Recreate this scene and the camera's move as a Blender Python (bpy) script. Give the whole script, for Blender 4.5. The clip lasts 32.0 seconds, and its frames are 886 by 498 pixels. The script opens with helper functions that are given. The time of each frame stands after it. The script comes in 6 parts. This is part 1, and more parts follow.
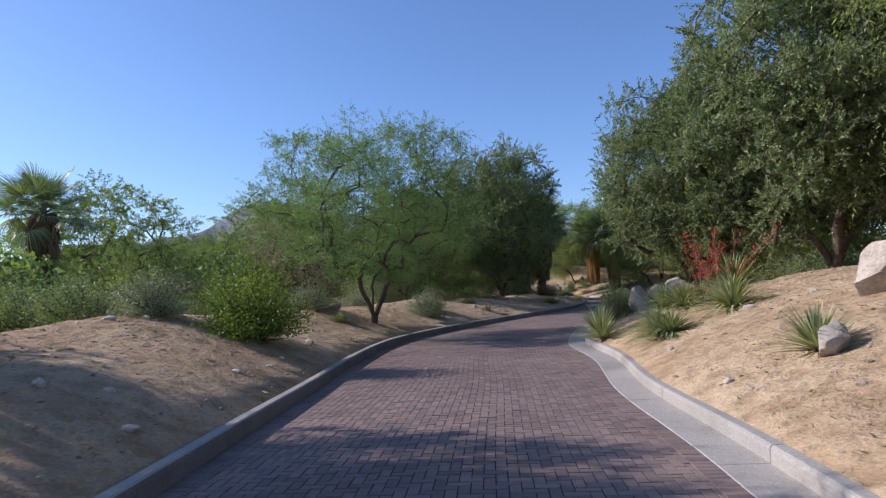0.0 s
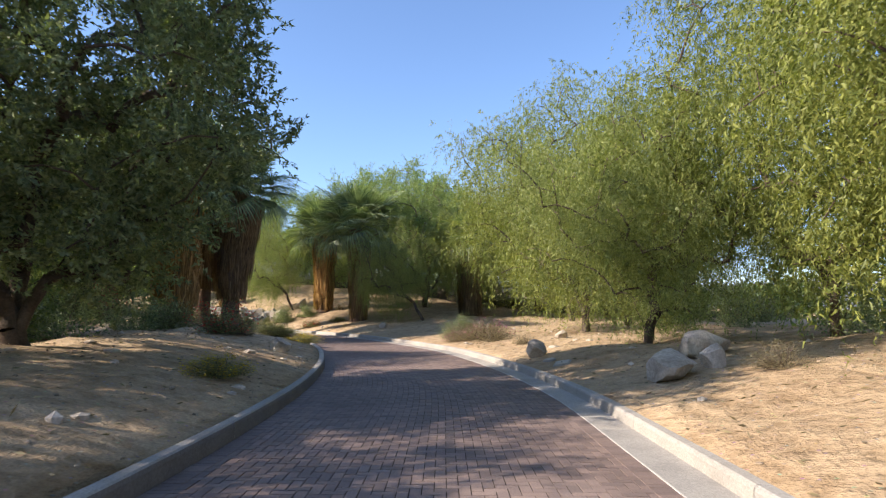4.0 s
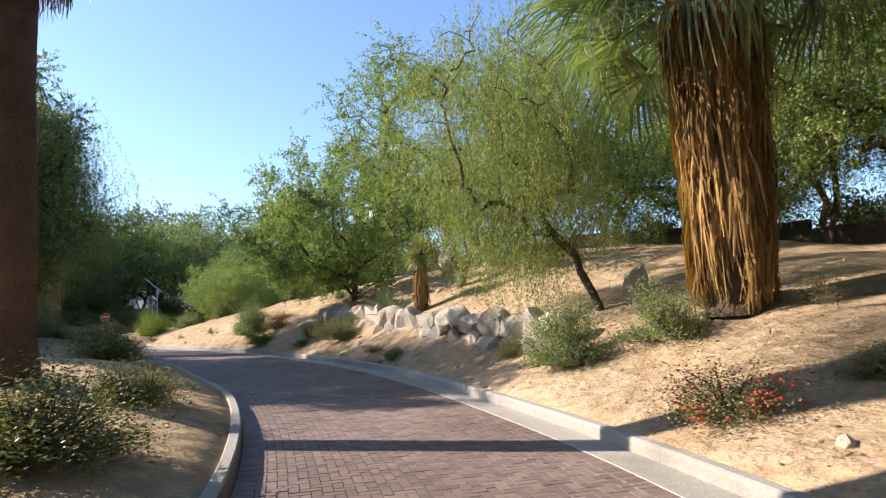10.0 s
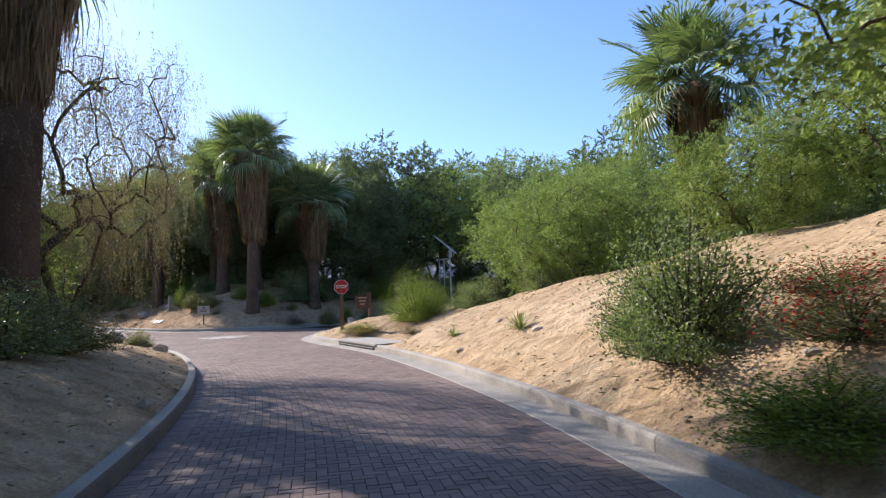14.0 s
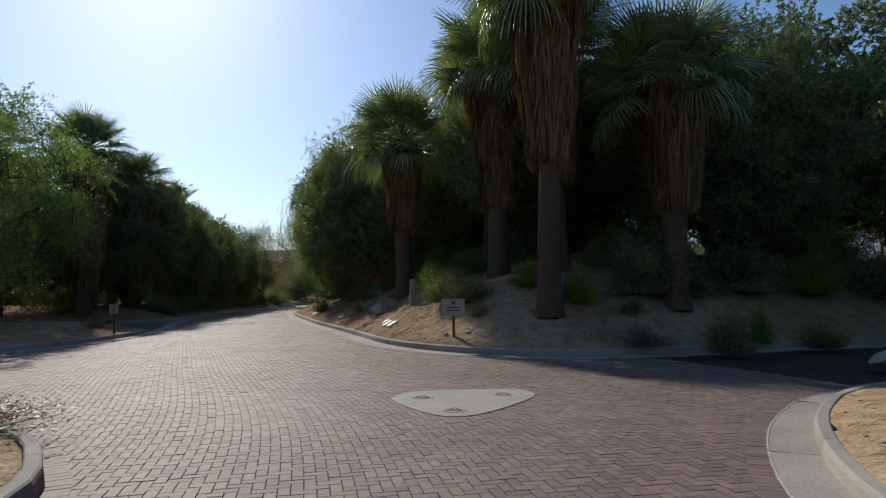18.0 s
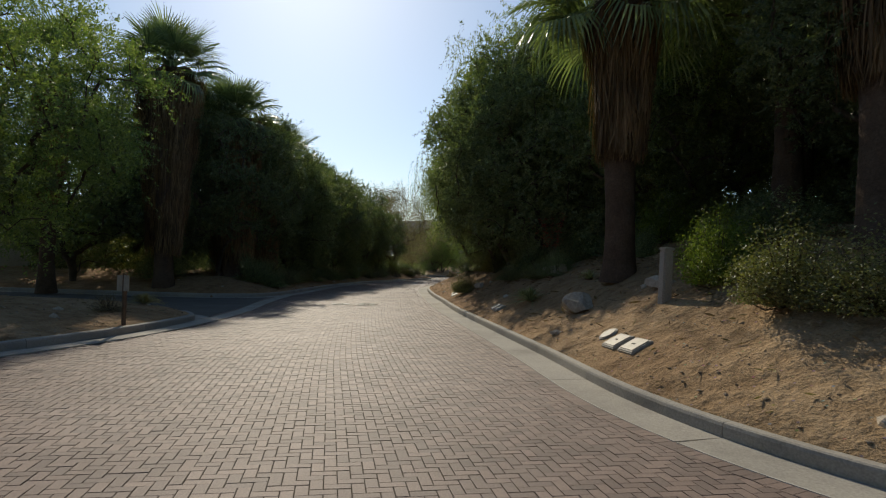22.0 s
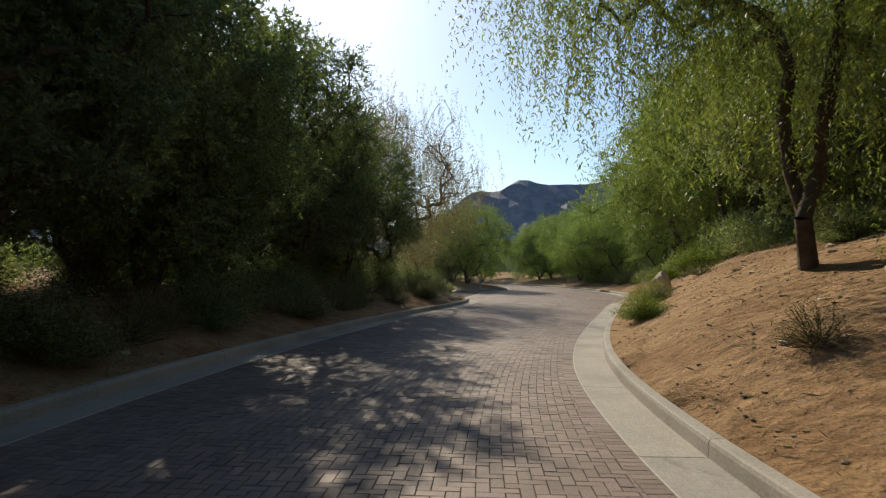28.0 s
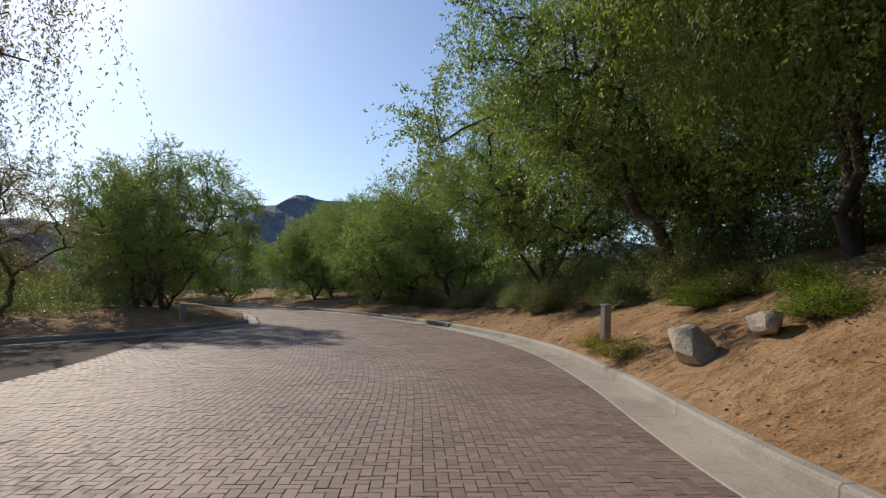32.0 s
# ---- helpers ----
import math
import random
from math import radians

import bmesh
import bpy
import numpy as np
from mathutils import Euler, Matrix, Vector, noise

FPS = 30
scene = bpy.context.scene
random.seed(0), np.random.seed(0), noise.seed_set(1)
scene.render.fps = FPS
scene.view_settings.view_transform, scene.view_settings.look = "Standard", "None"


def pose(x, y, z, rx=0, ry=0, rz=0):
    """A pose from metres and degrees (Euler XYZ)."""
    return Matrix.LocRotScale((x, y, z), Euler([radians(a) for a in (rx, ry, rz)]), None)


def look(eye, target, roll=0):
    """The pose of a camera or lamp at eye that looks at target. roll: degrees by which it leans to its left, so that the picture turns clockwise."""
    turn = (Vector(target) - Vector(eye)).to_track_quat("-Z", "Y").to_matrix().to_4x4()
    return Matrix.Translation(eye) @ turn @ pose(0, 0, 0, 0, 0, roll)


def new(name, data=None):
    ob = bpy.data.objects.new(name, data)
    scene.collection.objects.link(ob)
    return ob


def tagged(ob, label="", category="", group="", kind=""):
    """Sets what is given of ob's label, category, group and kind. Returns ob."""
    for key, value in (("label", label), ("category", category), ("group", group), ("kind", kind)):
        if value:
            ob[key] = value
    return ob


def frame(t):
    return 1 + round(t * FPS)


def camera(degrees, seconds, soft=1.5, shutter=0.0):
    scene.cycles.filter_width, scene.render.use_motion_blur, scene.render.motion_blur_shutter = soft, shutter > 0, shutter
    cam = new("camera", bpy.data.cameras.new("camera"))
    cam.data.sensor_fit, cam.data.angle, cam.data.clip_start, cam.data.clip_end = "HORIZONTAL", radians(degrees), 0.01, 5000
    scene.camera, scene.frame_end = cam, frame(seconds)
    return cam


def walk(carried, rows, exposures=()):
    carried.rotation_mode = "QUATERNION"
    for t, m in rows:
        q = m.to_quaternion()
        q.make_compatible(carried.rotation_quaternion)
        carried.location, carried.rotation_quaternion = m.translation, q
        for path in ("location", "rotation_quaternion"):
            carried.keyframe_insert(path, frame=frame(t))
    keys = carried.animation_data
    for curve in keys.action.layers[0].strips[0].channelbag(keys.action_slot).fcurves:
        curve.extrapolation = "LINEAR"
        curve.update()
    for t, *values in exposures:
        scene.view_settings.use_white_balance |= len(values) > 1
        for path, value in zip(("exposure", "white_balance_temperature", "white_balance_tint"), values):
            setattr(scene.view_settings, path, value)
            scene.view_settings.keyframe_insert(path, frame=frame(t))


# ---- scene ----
cam = camera(70.3, 32.0, soft=1.2, shutter=0.1)
PATH = [
    (0.0, 3.820, -28.912, 1.577, 28.85, 3.59, -2.42),
    (0.5, 1.910, -25.758, 1.474, 25.14, 3.43, -2.48),
    (1.0, 0.143, -22.461, 1.513, 22.01, 3.29, -1.64),
    (1.5, -1.609, -19.179, 1.579, 17.54, 3.16, -2.24),
    (2.0, -2.907, -15.662, 1.584, 14.53, 4.19, -0.69),
    (2.5, -3.747, -12.232, 1.510, 9.59, 5.12, 1.42),
    (3.0, -4.465, -8.605, 1.478, 6.88, 5.11, 0.69),
    (3.5, -4.859, -5.021, 1.425, 4.82, 5.77, 0.42),
    (5.5, -5.889, 7.575, 1.553, 1.02, 4.76, -0.36),
    (6.0, -6.249, 10.489, 1.528, 2.23, 4.94, 0.18),
    (6.5, -6.767, 13.339, 1.543, 4.38, 4.52, -0.30),
    (7.0, -7.359, 16.166, 1.511, 6.76, 4.50, -1.10),
    (7.5, -8.136, 18.965, 1.544, 9.85, 4.58, -1.29),
    (8.0, -9.114, 21.689, 1.591, 12.31, 4.62, -0.52),
    (8.5, -10.301, 24.406, 1.609, 17.06, 4.94, -1.07),
    (9.0, -11.671, 26.999, 1.630, 21.91, 4.67, -0.66),
    (9.5, -13.266, 29.554, 1.560, 24.64, 4.54, -0.87),
    (10.0, -15.095, 31.945, 1.592, 30.18, 5.46, -2.26),
    (10.5, -16.851, 33.965, 1.565, 30.52, 4.78, -1.13),
    (11.0, -18.767, 35.861, 1.590, 34.53, 4.15, -1.40),
    (11.5, -20.917, 37.961, 1.681, 39.84, 3.85, -4.54),
    (12.0, -23.264, 40.318, 1.686, 41.18, 2.96, -0.20),
    (12.5, -25.715, 42.365, 1.552, 48.20, 3.60, -1.66),
    (13.0, -28.417, 43.974, 1.532, 51.21, 4.84, -1.30),
    (13.5, -31.102, 45.632, 1.541, 54.02, 4.52, -1.75),
    (14.0, -33.872, 47.499, 1.525, 57.67, 4.11, -2.08),
    (14.5, -36.447, 49.360, 1.552, 61.72, 4.03, -4.99),
    (16.5, -46.115, 52.200, 1.522, 74.13, 4.37, -0.41),
    (17.0, -48.701, 52.580, 1.500, 77.38, 4.66, 1.80),
    (17.5, -51.044, 52.814, 1.564, 80.14, 3.58, 1.13),
    (18.0, -53.020, 52.890, 1.523, 84.58, 4.01, -0.57),
    (18.5, -54.634, 52.882, 1.524, 88.59, 4.82, -0.77),
    (19.0, -55.777, 52.838, 1.533, 87.30, 3.99, 1.06),
    (19.5, -56.858, 52.732, 1.550, 84.73, 4.07, 5.23),
    (20.0, -57.850, 52.559, 1.553, 86.36, 4.04, 2.10),
    (20.5, -59.199, 52.400, 1.540, 88.29, 3.04, 2.24),
    (21.0, -60.716, 52.104, 1.547, 94.24, 2.52, -0.78),
    (21.5, -62.628, 51.828, 1.549, 94.81, 2.17, 1.41),
    (22.0, -64.537, 51.472, 1.622, 96.86, 1.45, 1.42),
    (22.5, -66.491, 50.897, 1.579, 96.96, 1.19, -0.92),
    (23.0, -68.831, 50.521, 1.511, 98.69, 3.30, -0.89),
    (23.5, -71.199, 49.977, 1.494, 102.21, 3.71, -2.67),
    (24.0, -73.522, 49.357, 1.464, 104.49, 4.65, 0.52),
    (24.5, -76.125, 48.779, 1.535, 103.55, 4.18, 2.02),
    (25.0, -78.654, 48.075, 1.544, 98.81, 4.32, 4.82),
    (25.5, -81.555, 47.305, 1.554, 99.94, 4.31, 2.11),
    (27.5, -98.043, 44.256, 1.395, 98.47, 2.84, -0.08),
    (28.0, -101.836, 43.858, 1.470, 95.90, 2.14, 0.61),
    (28.5, -105.447, 43.487, 1.485, 95.26, 3.77, -3.12),
    (29.0, -108.798, 43.337, 1.468, 91.40, 3.34, 0.03),
    (29.5, -111.803, 43.293, 1.548, 86.04, 2.66, 0.64),
    (30.0, -115.103, 43.369, 1.519, 83.91, 3.14, 0.25),
    (30.5, -118.373, 43.662, 1.516, 81.72, 3.67, -0.51),
    (31.0, -121.541, 44.111, 1.493, 77.97, 4.11, 1.04),
    (31.5, -124.767, 44.655, 1.380, 75.95, 4.29, 1.17),
    (32.0, -127.945, 45.288, 1.440, 75.82, 3.90, 0.47),
]
EXPOSE = [(0.0, 0.35, 5800, 20), (1.0, 0.5, 5900, 18), (2.0, 0.85, 6300, 17), (3.0, 1.15, 6600, 16), (6.0, 1.15, 6500, 16), (7.0, 1.4, 6600, 15), (8.0, 1.45, 6600, 15), (9.0, 1.4, 6600, 15), (10.0, 1.25, 6500, 16), (12.0, 1.2, 6250, 18), (13.0, 1.05, 6150, 17), (14.0, 1.0, 6100, 17), (15.0, 0.6, 6050, 17), (16.5, 0.1, 6050, 15), (18.0, -0.2, 6300, 10), (21.0, -0.3, 6900, 6), (24.0, -0.12, 7100, 5), (28.0, 0.2, 7200, 7), (30.5, 0.08, 7000, 10), (32.0, 0.0, 6800, 12)]
walk(cam, [(t, pose(x, y, z, 90 + pitch, 0, yaw) @ pose(0, 0, 0, 0, 0, roll)) for t, x, y, z, yaw, pitch, roll in PATH], EXPOSE)

# ---- world and sun ----
SUN_YAW, SUN_UP = 110.0, 31.0
world = bpy.data.worlds.new("sky")
world.use_nodes = True
scene.world = world
sky = world.node_tree.nodes.new("ShaderNodeTexSky")
sky.sky_type = "NISHITA"
sky.sun_disc = False
sky.sun_elevation = radians(SUN_UP)
sky.sun_rotation = radians(-SUN_YAW)
sky.air_density, sky.dust_density, sky.ozone_density = 1.0, 0.5, 5.0
back = world.node_tree.nodes["Background"]
back.inputs["Strength"].default_value = 0.125
world.node_tree.links.new(sky.outputs[0], back.inputs[0])
sun = new("sun", bpy.data.lights.new("sun", "SUN"))
sun.data.energy, sun.data.angle, sun.data.color = 4.3, radians(0.53), (1.0, 0.92, 0.80)
sa, su = radians(SUN_YAW), radians(SUN_UP)
sun.matrix_world = look((0, 0, 0), (math.sin(sa) * math.cos(su), -math.cos(sa) * math.cos(su), -math.sin(su)))

# ---- materials ----


def material(name, rough=0.8, metal=0.0, spec=0.3):
    m = bpy.data.materials.new(name)
    m.use_nodes = True
    b = m.node_tree.nodes["Principled BSDF"]
    b.inputs["Roughness"].default_value, b.inputs["Metallic"].default_value = rough, metal
    b.inputs["Specular IOR Level"].default_value = spec
    return m, m.node_tree.nodes, m.node_tree.links, b


def node(nodes, kind, **values):
    n = nodes.new(kind)
    for key, value in values.items():
        n.inputs[key.replace("_", " ")].default_value = value
    return n


def ramp(nodes, links, source, stops):
    r = nodes.new("ShaderNodeValToRGB")
    while len(r.color_ramp.elements) < len(stops):
        r.color_ramp.elements.new(0.5)
    for e, (at, col) in zip(r.color_ramp.elements, stops):
        e.position, e.color = at, (*col, 1)
    links.new(source, r.inputs[0])
    return r.outputs[0]


def mixed(nodes, links, a, b, factor, kind="MIX"):
    m = nodes.new("ShaderNodeMix")
    m.data_type, m.blend_type = "RGBA", kind
    for slot, value in ((0, factor), (6, a), (7, b)):
        if hasattr(value, "is_output"):
            links.new(value, m.inputs[slot])
        else:
            m.inputs[slot].default_value = value if slot == 0 else (*value, 1)
    return m.outputs[2]


def surface(name, colours, scale, fine, rough=0.85, bump=0.3, bump_at=0.02, spec=0.25, spots=None, random_tone=0.0, island=False, detail=6.0, lumps=None):
    """Stone, sand, concrete, bark: two scales of noise in colour, a fine relief, and a tone of its own for each piece."""
    m, nodes, links, b = material(name, rough, 0.0, spec)
    co = nodes.new("ShaderNodeTexCoord")
    big = node(nodes, "ShaderNodeTexNoise", Scale=scale, Detail=detail, Roughness=0.62)
    small = node(nodes, "ShaderNodeTexNoise", Scale=fine, Detail=4.0, Roughness=0.7)
    where = nodes.new("ShaderNodeNewGeometry").outputs["Position"]
    links.new(where, big.inputs["Vector"])
    links.new(where, small.inputs["Vector"])
    n = len(colours)
    col = ramp(nodes, links, big.outputs[0], [(0.3 + 0.4 * k / max(1, n - 1), c) for k, c in enumerate(colours)])
    grain = ramp(nodes, links, small.outputs[0], [(0.3, (0.62, 0.62, 0.62)), (0.7, (1.25, 1.22, 1.18))])
    col = mixed(nodes, links, col, grain, 0.8, "MULTIPLY")
    if spots:
        vor = node(nodes, "ShaderNodeTexVoronoi", Scale=spots[0])
        links.new(where, vor.inputs["Vector"])
        mask = ramp(nodes, links, vor.outputs["Distance"], [(spots[1], (1, 1, 1)), (spots[1] + 0.08, (0, 0, 0))])
        tint = mixed(nodes, links, spots[2], vor.outputs["Color"], 0.25)
        col = mixed(nodes, links, col, tint, mask)
    if random_tone:
        if island:
            ran = nodes.new("ShaderNodeNewGeometry").outputs["Random Per Island"]
        else:
            ran = nodes.new("ShaderNodeObjectInfo").outputs["Random"]
        lo, hi = 1 - random_tone, 1 + random_tone
        tone = ramp(nodes, links, ran, [(0.0, (lo, lo, lo)), (1.0, (hi, hi * 0.98, hi * 0.95))])
        col = mixed(nodes, links, col, tone, 1.0, "MULTIPLY")
    links.new(col, b.inputs["Base Color"])
    bp = nodes.new("ShaderNodeBump")
    bp.inputs["Strength"].default_value, bp.inputs["Distance"].default_value = bump, bump_at
    links.new(small.outputs[0], bp.inputs["Height"])
    if lumps:
        clod = node(nodes, "ShaderNodeTexNoise", Scale=lumps[0], Detail=5.0, Roughness=0.6)
        links.new(where, clod.inputs["Vector"])
        low = nodes.new("ShaderNodeBump")
        low.inputs["Strength"].default_value, low.inputs["Distance"].default_value = 1.0, lumps[1]
        links.new(clod.outputs[0], low.inputs["Height"])
        links.new(low.outputs[0], bp.inputs["Normal"])
        stain = ramp(nodes, links, clod.outputs[0], [(0.36, (0.72, 0.68, 0.62)), (0.56, (1.04, 1.03, 1.0))])
        links.new(mixed(nodes, links, col, stain, 0.9, "MULTIPLY"), b.inputs["Base Color"])
    links.new(bp.outputs[0], b.inputs["Normal"])
    return m


def leafy(name, dark, light, through_light=0.36, rough=0.5, spec=0.25, scale=1.2):
    """Leaves: a tone of its own for each one, patches over the crown, some light through the blade."""
    m, nodes, links, b = material(name, rough, 0.0, spec)
    ran = nodes.new("ShaderNodeNewGeometry")
    big = node(nodes, "ShaderNodeTexNoise", Scale=scale, Detail=2.0)
    links.new(ran.outputs["Position"], big.inputs["Vector"])
    one = ramp(nodes, links, ran.outputs["Random Per Island"], [(0.0, dark), (0.75, light), (1.0, tuple(min(1, 1.35 * v) for v in light))])
    tone = ramp(nodes, links, big.outputs[0], [(0.3, (0.75, 0.78, 0.75)), (0.7, (1.15, 1.12, 1.0))])
    col = mixed(nodes, links, one, tone, 1.0, "MULTIPLY")
    links.new(col, b.inputs["Base Color"])
    glow = nodes.new("ShaderNodeBsdfTranslucent")
    warm = mixed(nodes, links, col, (1.12, 1.3, 0.55), 1.0, "MULTIPLY")
    links.new(warm, glow.inputs[0])
    mix = nodes.new("ShaderNodeMixShader")
    mix.inputs[0].default_value = through_light
    links.new(b.outputs[0], mix.inputs[1])
    links.new(glow.outputs[0], mix.inputs[2])
    links.new(mix.outputs[0], nodes["Material Output"].inputs[0])
    return m


def plain(name, colour, rough=0.5, metal=0.0, spec=0.4, wear=0.25):
    m, nodes, links, b = material(name, rough, metal, spec)
    n = node(nodes, "ShaderNodeTexNoise", Scale=9.0, Detail=6.0, Roughness=0.7)
    links.new(nodes.new("ShaderNodeNewGeometry").outputs["Position"], n.inputs["Vector"])
    k = 1 - wear
    col = ramp(nodes, links, n.outputs[0], [(0.32, tuple(v * k for v in colour)), (0.62, colour)])
    links.new(col, b.inputs["Base Color"])
    return m


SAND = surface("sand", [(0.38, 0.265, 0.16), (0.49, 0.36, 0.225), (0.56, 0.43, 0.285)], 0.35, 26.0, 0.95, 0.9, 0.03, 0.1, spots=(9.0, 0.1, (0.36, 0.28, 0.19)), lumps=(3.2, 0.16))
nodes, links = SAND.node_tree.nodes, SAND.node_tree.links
# upper-road sand: redder soil colour, with bank shade painted in as darkening
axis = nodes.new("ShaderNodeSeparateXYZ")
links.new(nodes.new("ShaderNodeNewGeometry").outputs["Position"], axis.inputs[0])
shade_span = nodes.new("ShaderNodeMapRange")
shade_span.inputs["From Min"].default_value, shade_span.inputs["From Max"].default_value = -60.0, -85.0
links.new(axis.outputs[0], shade_span.inputs["Value"])
soil = ramp(nodes, links, shade_span.outputs[0], [(0.0, (1, 1, 1)), (1.0, (0.74, 0.63, 0.55))])
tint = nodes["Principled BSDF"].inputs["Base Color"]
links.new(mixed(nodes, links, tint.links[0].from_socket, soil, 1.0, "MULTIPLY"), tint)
BRICK = surface("paver_brick", [(0.172, 0.125, 0.106), (0.222, 0.164, 0.141), (0.258, 0.197, 0.171)], 0.5, 60.0, 0.7, 0.5, 0.004, 0.3, random_tone=0.2, island=True)
BRICK_ONE = surface("paver_brick_single", [(0.172, 0.125, 0.106), (0.222, 0.164, 0.141), (0.258, 0.197, 0.171)], 0.5, 60.0, 0.7, 0.5, 0.004, 0.3, random_tone=0.2)
JOINT = surface("joint_sand", [(0.06, 0.048, 0.04), (0.09, 0.07, 0.055)], 3.0, 80.0, 0.95, 0.5, 0.003, 0.1)
CONCRETE = surface("kerb_concrete", [(0.27, 0.25, 0.22), (0.37, 0.345, 0.305), (0.42, 0.39, 0.345)], 0.7, 45.0, 0.85, 0.35, 0.006, 0.25, random_tone=0.07)
# left lower kerb face: its shade is painted in as a darker concrete
SHADED_FACE = surface("shaded_kerb_face", [(0.15, 0.135, 0.12), (0.22, 0.20, 0.18)], 1.4, 40.0, 0.9, 0.4, 0.006, 0.15)
MORTAR = surface("pale_mortar", [(0.48, 0.45, 0.40), (0.58, 0.55, 0.50)], 2.0, 60.0, 0.9, 0.3, 0.003, 0.15)
ROCK = surface("pale_boulder", [(0.30, 0.25, 0.20), (0.46, 0.40, 0.33), (0.58, 0.52, 0.44)], 1.6, 18.0, 0.9, 0.9, 0.03, 0.2, random_tone=0.14)
BARK = surface("grey_brown_bark", [(0.07, 0.052, 0.038), (0.13, 0.10, 0.075), (0.17, 0.135, 0.10)], 3.0, 30.0, 0.95, 1.0, 0.03, 0.1)
PALM_BARK = surface("palm_trunk_bark", [(0.10, 0.065, 0.045), (0.17, 0.115, 0.08)], 2.0, 22.0, 0.95, 1.0, 0.03, 0.1)
DRY_FROND = leafy("dead_palm_fronds", (0.16, 0.085, 0.035), (0.42, 0.25, 0.105), 0.2, 0.8, 0.1)
DRY_DARK = leafy("weathered_palm_skirt", (0.13, 0.08, 0.048), (0.29, 0.185, 0.108), 0.15, 0.85, 0.1)
# blue-grey distance haze is painted into the rock colour
HAZED_MOUNTAIN = surface("hazed_mountain_rock", [(0.17, 0.18, 0.215), (0.24, 0.25, 0.28)], 0.004, 0.03, 0.95, 0.5, 10.0, 0.1)
LEAF = {
    "palo": leafy("palo_verde_leaves", (0.100, 0.175, 0.075), (0.240, 0.320, 0.130), 0.34),
    "mesquite": leafy("mesquite_leaves", (0.120, 0.185, 0.078), (0.285, 0.330, 0.125), 0.38),
    "olive": leafy("grey_green_leaves", (0.110, 0.145, 0.085), (0.265, 0.295, 0.165), 0.36),
    "dark": leafy("dark_green_leaves", (0.088, 0.120, 0.075), (0.205, 0.230, 0.130), 0.34),
    "willow": leafy("willow_leaves", (0.115, 0.145, 0.034), (0.270, 0.285, 0.080), 0.36),
    "pepper": leafy("pepper_tree_leaves", (0.140, 0.180, 0.065), (0.310, 0.330, 0.125), 0.38),
    "thin": leafy("sparse_dry_leaves", (0.182, 0.149, 0.113), (0.348, 0.270, 0.217), 0.3),
    "palm": leafy("fan_palm_fronds", (0.110, 0.155, 0.085), (0.260, 0.300, 0.160), 0.28, 0.4, 0.35),
    "grey": leafy("silver_shrub_leaves", (0.170, 0.180, 0.120), (0.320, 0.330, 0.240), 0.2),
    "green": leafy("shrub_leaves", (0.116, 0.131, 0.064), (0.273, 0.255, 0.120), 0.25),
    "bright": leafy("bright_shrub_leaves", (0.110, 0.163, 0.030), (0.244, 0.286, 0.060), 0.35),
    "dry": leafy("dry_shrub_twigs", (0.160, 0.125, 0.075), (0.280, 0.230, 0.140), 0.15),
    "yellow": leafy("yellow_flowers", (0.420, 0.280, 0.020), (0.620, 0.430, 0.030), 0.3),
    "red": leafy("red_flowers", (0.420, 0.035, 0.040), (0.600, 0.070, 0.070), 0.3),
    "pink": leafy("purple_flowers", (0.250, 0.080, 0.150), (0.380, 0.140, 0.240), 0.3),
    "agave": leafy("agave_blades", (0.130, 0.170, 0.100), (0.240, 0.290, 0.170), 0.12, 0.45, 0.3),
    "yucca": leafy("yucca_blades", (0.170, 0.195, 0.080), (0.400, 0.410, 0.220), 0.2, 0.45, 0.3),
    "straw": leafy("straw_blades", (0.280, 0.220, 0.100), (0.460, 0.370, 0.190), 0.2, 0.7),
}

# ---- plan: kerb faces of the road, joined into one outline ----
RIGHT_A = [(9.5, -37), (6.6, -30), (4.7, -25.6), (3.4, -22.6), (1.9, -19.5), (0.6, -16), (-0.8, -13.2), (-1.6, -10.6), (-2.3, -7.5), (-2.65, -3.5), (-2.95, 0.8), (-3.15, 5), (-3.4, 9), (-4.0, 13), (-4.9, 17), (-6.1, 21.1), (-7.8, 25), (-9.9, 29.3), (-12.3, 33.3), (-15.9, 37.8), (-19.9, 41.6), (-24.5, 45.3), (-29.7, 48.5), (-35.1, 51.1), (-40.3, 53.1), (-45.8, 54.6), (-50.2, 55.4), (-54.6, 55.7), (-56.9, 56.1), (-58.6, 56.9), (-60.0, 57.9), (-61.3, 59.3), (-62.2, 61.5), (-62.8, 65), (-63.2, 72), (-63.6, 95)]
RIGHT_B = [(-71.5, 95), (-70.0, 72), (-69.0, 65), (-67.9, 60), (-67.6, 57.6), (-68.2, 55.8), (-69.9, 54.1), (-72.4, 52.9), (-76.4, 51.9), (-81.4, 50.6), (-86.5, 49.3), (-91.6, 48.2), (-96.6, 47.1), (-102, 46.1), (-106.6, 45.5), (-110.9, 45.4), (-115, 45.8), (-119.6, 46.6), (-124, 47.5), (-128.1, 48.3), (-132.5, 49.2), (-137, 50.5), (-141.5, 51.5), (-146.5, 52), (-152, 51.9), (-159, 51.2), (-168, 49.6), (-178, 46.5), (-200, 38)]
LEFT_D = [(-204, 32), (-178, 40.6), (-166, 43.1), (-160, 43.6), (-156.5, 43.8), (-155.2, 43.2), (-151.9, 42.1), (-149, 40.6), (-146.2, 38.2), (-143, 34), (-141, 28), (-140, 5)]
